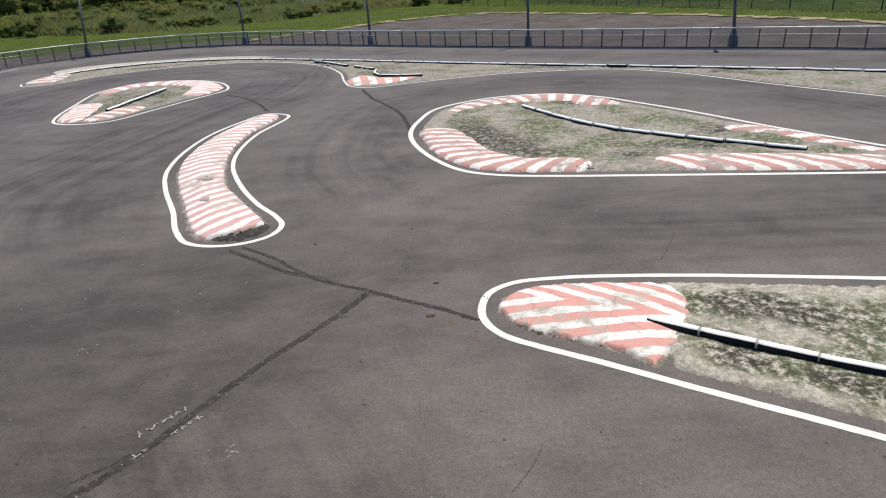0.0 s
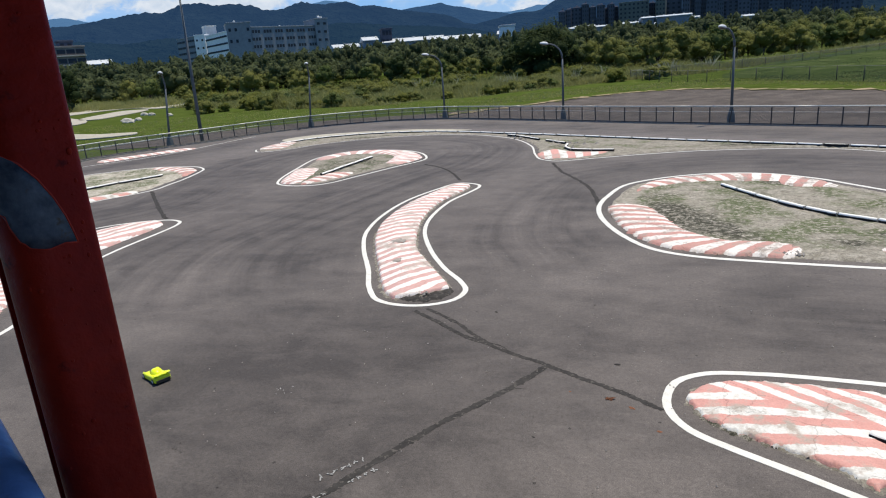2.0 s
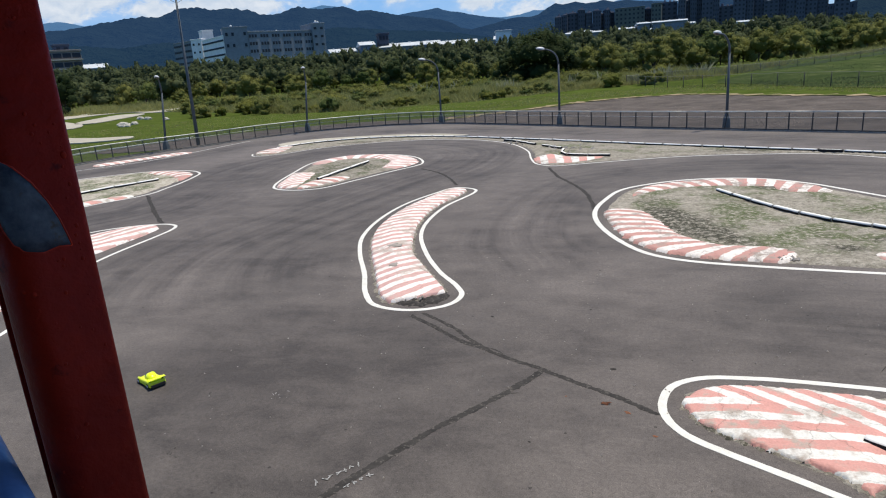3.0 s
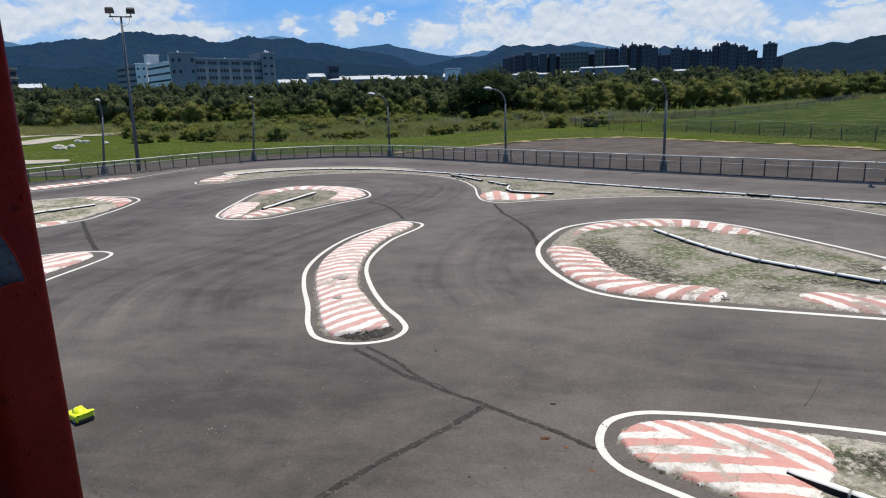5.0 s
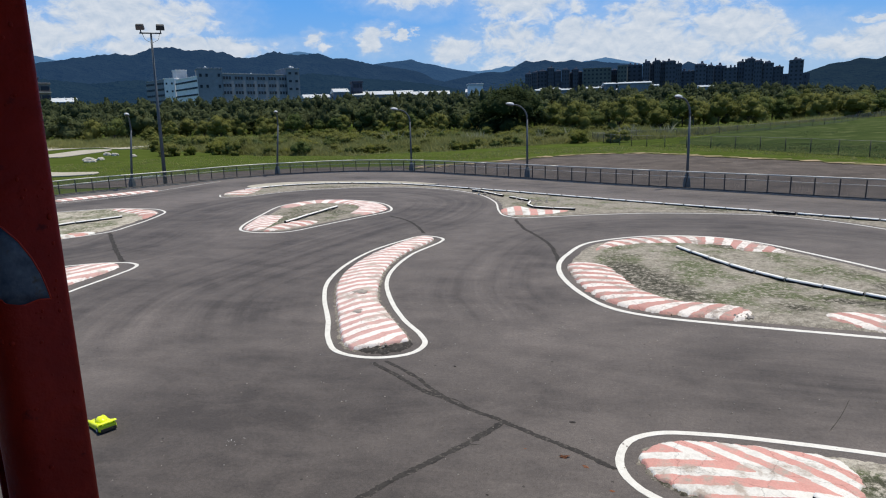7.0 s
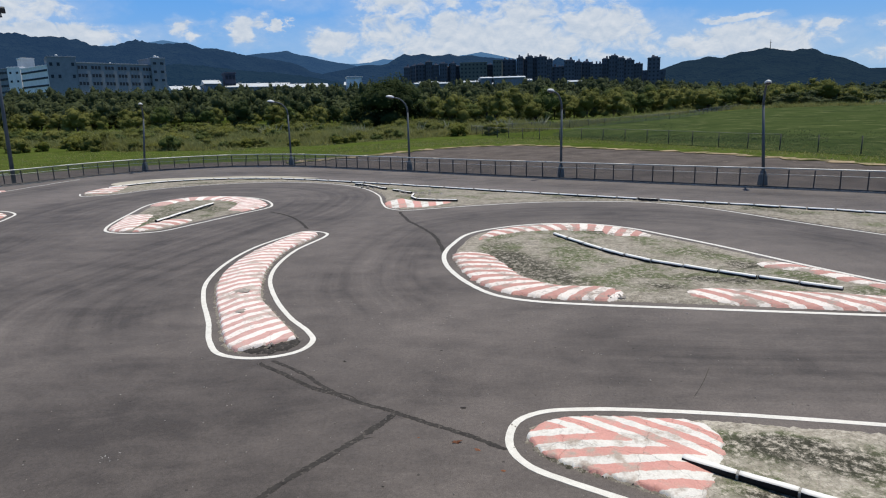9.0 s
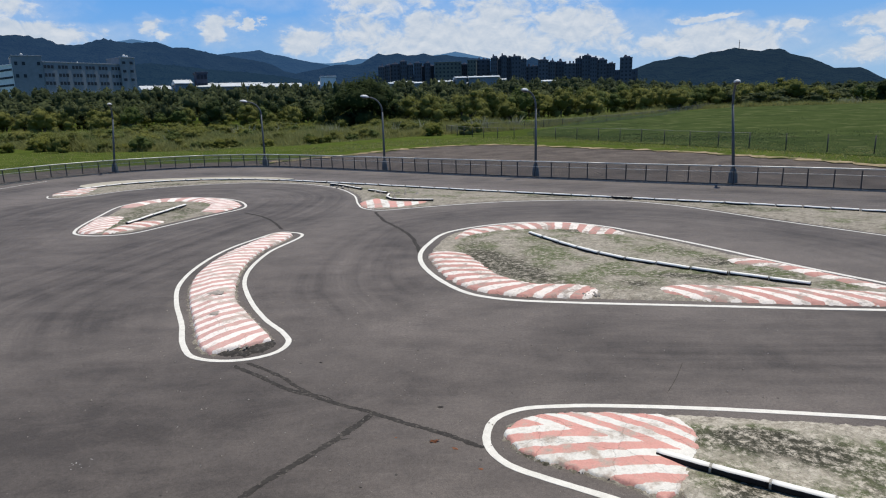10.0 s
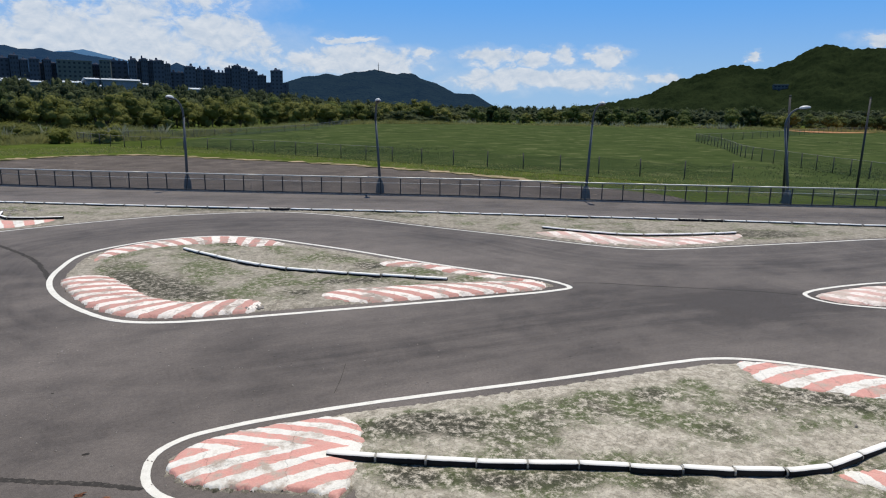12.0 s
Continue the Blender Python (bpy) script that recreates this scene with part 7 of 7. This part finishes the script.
def ridge(name, pts, d, depth, mat, label, rough_amp, seed, foot=-20.0):
    """A range of hills with spurs and gullies: crest height by azimuth, slopes falling to the plain and behind."""
    az = np.arange(pts[0][0], pts[-1][0] + 0.01, 0.12 if d < 2000 else 0.16)
    el = np.interp(az, [p[0] for p in pts], [p[1] for p in pts])
    rows = 26
    v, f = [], []
    for j in range(rows):
        t = j / (rows - 1)               # 0 foot in front, 0.72 crest, 1 behind
        u = min(t / 0.72, 1.0)
        shape = u ** 1.15 if t <= 0.72 else 1 - (t - 0.72) / 0.28 * 0.6
        dist = d - depth * (0.72 - t)
        for a, e in zip(az, el):
            crest = 4 + d * math.tan(radians(e))
            x, y = polar(a, dist)
            n = noise.ridged_multi_fractal((x * 3.2 / d + seed, y * 3.2 / d, 0.3), 0.9, 2.1, 6, 1.0, 2.0) - 1.0
            n2 = noise.fractal((a * 2.4 + seed, j * 0.5, 1.0), 0.8, 2.0, 6)
            z = foot + (crest - foot) * shape + crest * rough_amp * (n * 0.30 * (1 - u) * u * 3 + n2 * 0.017)
            v.append((x, y, z))
    k = len(az)
    for j in range(rows - 1):
        for i in range(k - 1):
            f.append((j * k + i, j * k + i + 1, (j + 1) * k + i + 1, (j + 1) * k + i))
    tagged(new(name, make_mesh(name, v, f, mat, True)), label, "mountains", kind="structure")
    return np.array(v).reshape(rows, k, 3)


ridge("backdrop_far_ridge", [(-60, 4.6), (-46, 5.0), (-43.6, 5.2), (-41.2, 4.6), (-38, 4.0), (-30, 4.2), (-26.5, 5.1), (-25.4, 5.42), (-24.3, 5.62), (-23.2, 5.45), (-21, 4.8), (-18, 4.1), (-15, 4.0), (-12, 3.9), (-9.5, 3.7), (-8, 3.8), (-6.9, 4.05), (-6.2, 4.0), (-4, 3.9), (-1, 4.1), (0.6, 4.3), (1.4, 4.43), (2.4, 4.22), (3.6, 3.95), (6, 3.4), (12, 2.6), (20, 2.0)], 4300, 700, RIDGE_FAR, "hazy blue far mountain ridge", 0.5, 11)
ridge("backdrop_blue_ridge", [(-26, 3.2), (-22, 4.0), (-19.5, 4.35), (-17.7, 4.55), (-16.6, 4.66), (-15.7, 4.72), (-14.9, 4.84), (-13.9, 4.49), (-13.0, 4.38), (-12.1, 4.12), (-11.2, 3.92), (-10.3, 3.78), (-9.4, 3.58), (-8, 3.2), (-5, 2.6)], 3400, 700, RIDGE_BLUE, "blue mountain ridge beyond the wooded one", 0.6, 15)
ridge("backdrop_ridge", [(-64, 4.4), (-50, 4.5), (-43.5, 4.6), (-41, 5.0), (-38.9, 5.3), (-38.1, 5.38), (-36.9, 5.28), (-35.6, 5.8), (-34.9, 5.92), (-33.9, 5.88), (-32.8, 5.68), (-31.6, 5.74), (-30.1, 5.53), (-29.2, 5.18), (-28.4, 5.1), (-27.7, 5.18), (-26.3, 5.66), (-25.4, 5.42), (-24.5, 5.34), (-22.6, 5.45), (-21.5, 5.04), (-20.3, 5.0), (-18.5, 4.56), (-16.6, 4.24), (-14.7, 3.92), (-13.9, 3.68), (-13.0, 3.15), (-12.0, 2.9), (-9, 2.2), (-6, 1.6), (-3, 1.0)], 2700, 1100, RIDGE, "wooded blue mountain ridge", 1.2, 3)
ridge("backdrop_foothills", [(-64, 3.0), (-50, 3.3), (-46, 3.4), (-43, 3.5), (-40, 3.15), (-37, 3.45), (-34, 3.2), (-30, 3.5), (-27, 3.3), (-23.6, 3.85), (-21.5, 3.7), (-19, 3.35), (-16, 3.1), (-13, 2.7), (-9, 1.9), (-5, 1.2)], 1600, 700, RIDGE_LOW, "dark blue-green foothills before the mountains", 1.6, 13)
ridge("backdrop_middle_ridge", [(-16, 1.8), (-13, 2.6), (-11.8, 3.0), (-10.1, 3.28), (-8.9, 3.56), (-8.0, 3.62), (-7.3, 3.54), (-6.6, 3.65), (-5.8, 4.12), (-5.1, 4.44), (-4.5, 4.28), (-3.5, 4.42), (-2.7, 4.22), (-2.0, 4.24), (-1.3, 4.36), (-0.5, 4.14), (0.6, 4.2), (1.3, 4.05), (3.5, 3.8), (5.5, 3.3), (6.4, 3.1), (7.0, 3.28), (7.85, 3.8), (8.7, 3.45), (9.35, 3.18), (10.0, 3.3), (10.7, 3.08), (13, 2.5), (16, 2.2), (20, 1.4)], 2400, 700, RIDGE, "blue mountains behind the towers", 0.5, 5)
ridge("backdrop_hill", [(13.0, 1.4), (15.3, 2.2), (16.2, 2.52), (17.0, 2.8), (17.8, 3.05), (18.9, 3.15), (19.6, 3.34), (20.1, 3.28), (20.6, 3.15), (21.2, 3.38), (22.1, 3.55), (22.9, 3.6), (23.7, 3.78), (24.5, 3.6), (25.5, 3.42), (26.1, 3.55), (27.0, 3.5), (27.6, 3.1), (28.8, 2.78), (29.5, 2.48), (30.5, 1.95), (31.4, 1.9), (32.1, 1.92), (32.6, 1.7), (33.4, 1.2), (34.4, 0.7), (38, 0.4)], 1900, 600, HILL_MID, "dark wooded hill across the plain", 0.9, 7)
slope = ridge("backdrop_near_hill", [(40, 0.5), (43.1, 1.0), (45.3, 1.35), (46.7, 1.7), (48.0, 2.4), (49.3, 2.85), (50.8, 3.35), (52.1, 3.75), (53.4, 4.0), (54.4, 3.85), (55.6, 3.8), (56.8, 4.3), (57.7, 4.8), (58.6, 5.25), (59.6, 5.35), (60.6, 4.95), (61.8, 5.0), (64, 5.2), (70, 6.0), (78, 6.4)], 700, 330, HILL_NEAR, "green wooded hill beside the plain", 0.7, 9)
# the wood on the near hill: a closed canopy of crowns


def canopy(grid):
    """The wood on a slope as one uneven roof of rounded crowns."""
    rows, cols = 170, 800
    jj, ii = np.meshgrid(np.linspace(0, 19.6, rows), np.linspace(0, grid.shape[1] - 1.01, cols), indexing="ij")
    a, b = jj.astype(int), ii.astype(int)
    u, w = (jj - a)[..., None], (ii - b)[..., None]
    p = (grid[a, b] * (1 - u) + grid[a + 1, b] * u) * (1 - w) + (grid[a, b + 1] * (1 - u) + grid[a + 1, b + 1] * u) * w
    p = p.reshape(-1, 3)
    for k, (x, y, z) in enumerate(p):
        near = noise.voronoi((x / 8.5, y / 8.5, 0.0))[0][0]
        small = noise.voronoi((x / 3.4, y / 3.4, 4.0))[0][0]
        p[k, 2] = z + 1.6 + 3.2 * max(0.0, 1 - near * 1.15) + 1.7 * max(0.0, 1 - small * 1.1) + 1.8 * noise.fractal((x * 0.02, y * 0.02, 1.0), 1.0, 2.0, 3)
    f = [(j * cols + i, j * cols + i + 1, (j + 1) * cols + i + 1, (j + 1) * cols + i) for j in range(rows - 1) for i in range(cols - 1)]
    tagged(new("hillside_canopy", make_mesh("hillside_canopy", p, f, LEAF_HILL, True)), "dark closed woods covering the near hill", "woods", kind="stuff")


canopy(slope)
col = int((56.4 - 40) / 0.12)
for row in range(slope.shape[0]):
    q = slope[row, col]
    if q[2] > 4 + math.hypot(q[0], q[1]) * math.tan(radians(2.3)):
        break
block("house", 56.4, math.hypot(q[0], q[1]) - 6, 8, 11, 8, 6.0, WALL_GREEN, "small grey house among the trees on the hill", "house", 2, 4, 0.25, (0.6, 0.5), z0=q[2] - 2.6)
x, y = polar(24.0, 1890)
mast = new("hilltop_mast")
mast.location = (x, y, 4 + 1890 * math.tan(radians(3.75)) - 2)
tagged(mast, "thin radio mast on the hilltop", "radio mast")
part("mast", tube_bm([(0, 0, -6), (0, 0, 22)], [1.2, 0.4], 6), FENCE_DARK, mast)
part("antenna", tube_bm([(-2.5, 0, 14), (2.5, 0, 14)], 0.4, 6), FENCE_DARK, mast)

# ---- the viewing stand: plain floor, roof and back wall that close the place round the camera ----
for nm, size, at, lab, cat in (("stand_floor", (9.0, 4.3, 0.16), (0.0, -1.95, 2.24), "plain concrete floor of the viewing stand", "floor"),
                               ("stand_roof", (9.0, 6.0, 0.12), (0.0, -1.3, 6.2), "plain roof over the viewing stand", "roof"),
                               ("stand_wall", (9.0, 0.15, 6.2), (0.0, -4.2, 0.0), "plain back wall of the viewing stand", "wall")):
    tagged(part(nm, box_bm(*size, *at, 0.01), STAND_GREY, None), lab, cat, kind="structure")

# ---- the stand's post and handrail beside the camera ----


def red_post():
    """A red-painted steel H column; paint has flaked from a rounded patch of its face."""
    base = new("steel_post")
    tagged(base, "red-painted steel post with a flaked grey patch", "post")
    edge = Vector((-0.6526, 0.6906, 0))
    ux = Vector((math.cos(radians(238.0)), math.sin(radians(238.0)), 0))   # along the face, away from its outer edge
    back = Vector((ux.y, -ux.x, 0))
    if back.dot(edge) < 0:
        back = -back
    w, dpt, tf = 0.100, 0.100, 0.009

    def prism(a0, a1, b0, b1, z0=0.0, z1=6.2, bevel=0.003):
        bm = bmesh.new()
        cs = [edge + ux * a + back * b for a, b in ((a0, b0), (a1, b0), (a1, b1), (a0, b1))]
        lo, hi = [bm.verts.new((c.x, c.y, z0)) for c in cs], [bm.verts.new((c.x, c.y, z1)) for c in cs]
        for i in range(4):
            bm.faces.new((lo[i], lo[(i + 1) % 4], hi[(i + 1) % 4], hi[i]))
        bm.faces.new(lo[::-1])
        bm.faces.new(hi)
        bmesh.ops.recalc_face_normals(bm, faces=bm.faces[:])
        bmesh.ops.bevel(bm, geom=[e for e in bm.edges if abs(e.verts[0].co.z - e.verts[1].co.z) > 1], offset=bevel, segments=3, affect="EDGES", profile=0.5)
        return bm
    # front flange: a crisp outer corner and a widely rounded inner one
    small, wide = 0.008, 0.038

    def back_off(a):
        """How far the face has curved back at distance a from the outer edge."""
        return wide - math.sqrt(max(0.0, wide ** 2 - max(0.0, a - (w - wide)) ** 2))
    prof = [(0.0, 0.045)] + [(small - small * math.cos(t), small - small * math.sin(t)) for t in (math.pi / 2 * k / 4 for k in range(5))]
    prof += [(w - wide + wide * math.sin(t), wide - wide * math.cos(t)) for t in (math.pi / 2 * k / 10 for k in range(11))] + [(w, 0.045)]
    bm = bmesh.new()
    cs = [edge + ux * a + back * b for a, b in prof]
    lo, hi = [bm.verts.new((c.x, c.y, 0.0)) for c in cs], [bm.verts.new((c.x, c.y, 6.2)) for c in cs]
    for k in range(len(cs)):
        fc = bm.faces.new((lo[k], lo[(k + 1) % len(cs)], hi[(k + 1) % len(cs)], hi[k]))
        fc.smooth = k < len(cs) - 1
    bm.faces.new(lo[::-1])
    bm.faces.new(hi)
    bmesh.ops.recalc_face_normals(bm, faces=bm.faces[:])
    part("front_flange", bm, POST_RED, base)
    part("web", prism(w / 2 - 0.004, w / 2 + 0.004, 0.045, dpt - tf), POST_RED, base)
    part("back_flange", prism(0, w, dpt - tf, dpt), POST_RED, base)
    part("base_plate", prism(-0.06, w + 0.06, -0.06, dpt + 0.06, 0, 0.015, 0.002), POST_RED, base)
    # flaked patch: bare primer with an uneven rim, a hair proud of the face
    bm = bmesh.new()
    low, high = 3.808, 3.925
    rim = [(0.024, low), (0.026, low + 0.012), (0.031, low + 0.035), (0.039, low + 0.058), (0.051, low + 0.082), (0.066, low + 0.102), (0.084, low + 0.115), (0.098, high), (0.098, low + 0.063), (0.093, low + 0.046), (0.0895, low + 0.043), (0.088, low + 0.030), (0.082, low + 0.012), (0.078, low + 0.009), (0.075, low + 0.004), (0.055, low - 0.002), (0.038, low + 0.002)]
    upper, under = rim[:8], sorted(rim[8:] + rim[:1])
    grid = []
    for k in range(25):
        a = 0.0242 + (0.0978 - 0.0242) * k / 24
        z0, z1 = (float(np.interp(a, [p[0] for p in s], [p[1] for p in s])) for s in (under, upper))
        grid.append([bm.verts.new(edge + ux * a + back * (back_off(a) - 0.0005) + Vector((0, 0, z0 + (z1 - z0) * n / 5))) for n in range(6)])
    for p, q in zip(grid, grid[1:]):
        for n in range(5):
            fc = bm.faces.new((p[n], q[n], q[n + 1], p[n + 1]))
            fc.smooth = True
    bmesh.ops.recalc_face_normals(bm, faces=bm.faces[:])
    bmesh.ops.solidify(bm, geom=bm.faces[:], thickness=0.0004)
    part("flaked_patch", bm, BARE_STEEL, base, "bare dark primer where the paint flaked off")
    # raised lip of paint round the patch
    pts = [edge + ux * a + back * (back_off(a) - 0.0006) + Vector((0, 0, z)) for a, z in rim[:8]]
    part("paint_lip", tube_bm(pts, 0.0011, 6), POST_LIP_GLINT, base, "lifted lip of paint round the flaked patch")
    lower = [edge + ux * a + back * (back_off(a) - 0.0006) + Vector((0, 0, z)) for a, z in rim[9:] + rim[:1]]
    part("paint_lip", tube_bm(lower, 0.0009, 6), POST_LIP_GLINT, base)
    # blisters and drips in the paint
    r = np.random.default_rng(17)
    for _ in range(80):
        bm = bmesh.new()
        bmesh.ops.create_uvsphere(bm, u_segments=8, v_segments=6, radius=1.0)
        a, z, s = r.uniform(0.012, 0.090), r.uniform(3.45, 4.25), r.uniform(0.0007, 0.0034) * r.uniform(0.5, 1.2)
        if 3.80 < z < 3.93 and a > 0.02:
            a = r.uniform(0.010, 0.018)
        long = r.uniform(0.6, 1.6)
        for w_ in bm.verts:
            c = w_.co.copy()
            w_.co = edge + ux * (a + c.x * s) + back * (back_off(a) + c.y * s * 0.3) + Vector((0, 0, z + c.z * s * long))
        for fc in bm.faces:
            fc.smooth = True
        part("paint_blister", bm, POST_RED, base)


red_post()


def handrail():
    base = new("handrail")
    tagged(base, "glossy blue tubular handrail beside the red post", "handrail")
    a, b = Vector((-2.30, 1.525, 3.5)), Vector((-0.40, 0.345, 3.5))
    part("rail", tube_bm([a, b], 0.034, 20), RAIL_BLUE, base)
    part("rail", tube_bm([a - Vector((0, 0, 0.45)), b - Vector((0, 0, 0.45))], 0.020, 12), RAIL_BLUE, base)
    for p in (a, b):
        part("upright", tube_bm([(p.x, p.y, 0), (p.x, p.y, 3.5)], 0.024, 12), RAIL_BLUE, base)


handrail()

# ---- the model car ----


def model_car():
    base = new("model_car")
    base.matrix_basis = pose(-6.39, 6.96, 0.004, 0, 0, 152)
    tagged(base, "fluorescent yellow radio-controlled model race car", "model car")
    # body along x, nose at +x: sections of half width and heights
    secs = [(-0.245, 0.090, 0.035, 0.090), (-0.235, 0.108, 0.030, 0.110), (-0.15, 0.118, 0.022, 0.108), (-0.08, 0.112, 0.020, 0.100), (0.02, 0.110, 0.020, 0.088), (0.11, 0.117, 0.022, 0.086), (0.18, 0.112, 0.024, 0.070), (0.225, 0.095, 0.028, 0.050), (0.24, 0.070, 0.032, 0.044)]
    bm = bmesh.new()
    rings = []
    for x, hw, z0, z1 in secs:
        fend = 0.016 if -0.2 < x < -0.1 or 0.08 < x < 0.2 else 0.0
        prof = [(-hw, z0), (-hw, z1 - 0.014), (-hw * 0.86, z1 + fend), (-hw * 0.55, z1 - 0.006), (0, z1 - 0.002), (hw * 0.55, z1 - 0.006), (hw * 0.86, z1 + fend), (hw, z1 - 0.014), (hw, z0)]
        rings.append([bm.verts.new((x, y, z)) for y, z in prof])
    for p, q in zip(rings, rings[1:]):
        for i in range(8):
            fc = bm.faces.new((p[i], p[i + 1], q[i + 1], q[i]))
            fc.smooth = True
    bm.faces.new(rings[0])
    bm.faces.new(rings[-1][::-1])
    bmesh.ops.recalc_face_normals(bm, faces=bm.faces[:])
    part("body", bm, BODY_YELLOW, base)
    bm = bmesh.new()
    bmesh.ops.create_uvsphere(bm, u_segments=16, v_segments=10, radius=1.0)
    for w in bm.verts:
        w.co = Vector((w.co.x * 0.105 - 0.02, w.co.y * 0.068, max(w.co.z, -0.1) * 0.062 + 0.092))
    for fc in bm.faces:
        fc.smooth = True
    cab = part("canopy", bm, BODY_YELLOW, base)
    bm = bmesh.new()
    bmesh.ops.create_uvsphere(bm, u_segments=16, v_segments=10, radius=1.0)
    for w in bm.verts:
        w.co = Vector((w.co.x * 0.060 + 0.032, w.co.y * 0.060, max(w.co.z, 0.0) * 0.046 + 0.096))
    part("windscreen", bm, GLASS_DARK, cab, "black windscreen")
    wing = part("rear_wing", box_bm(0.06, 0.23, 0.006, -0.225, 0, 0.135, 0.002), BODY_YELLOW, base)
    for y in (-0.08, 0.08):
        part("wing_mount", box_bm(0.012, 0.006, 0.045, -0.222, y, 0.093), RUBBER, wing)
    part("chassis", box_bm(0.46, 0.17, 0.010, 0, 0, 0.016, 0.003), RUBBER, base, "black chassis plate")
    part("rear_bumper", box_bm(0.02, 0.20, 0.045, -0.245, 0, 0.02, 0.004), RUBBER, base, "black rear bumper")
    for x in (-0.15, 0.14):
        for y in (-0.098, 0.098):
            tb = bmesh.new()
            bmesh.ops.create_cone(tb, cap_ends=True, segments=20, radius1=0.036, radius2=0.036, depth=0.042)
            bmesh.ops.bevel(tb, geom=[e for e in tb.edges], offset=0.004, segments=2, affect="EDGES", profile=0.5)
            wh = part("tyre", tb, RUBBER, base)
            wh.matrix_basis = pose(x, y, 0.037, 90, 0, 0)
            hb = bmesh.new()
            bmesh.ops.create_cone(hb, cap_ends=True, segments=14, radius1=0.022, radius2=0.019, depth=0.046)
            part("rim", hb, LAMP_HEAD, wh)


model_car()
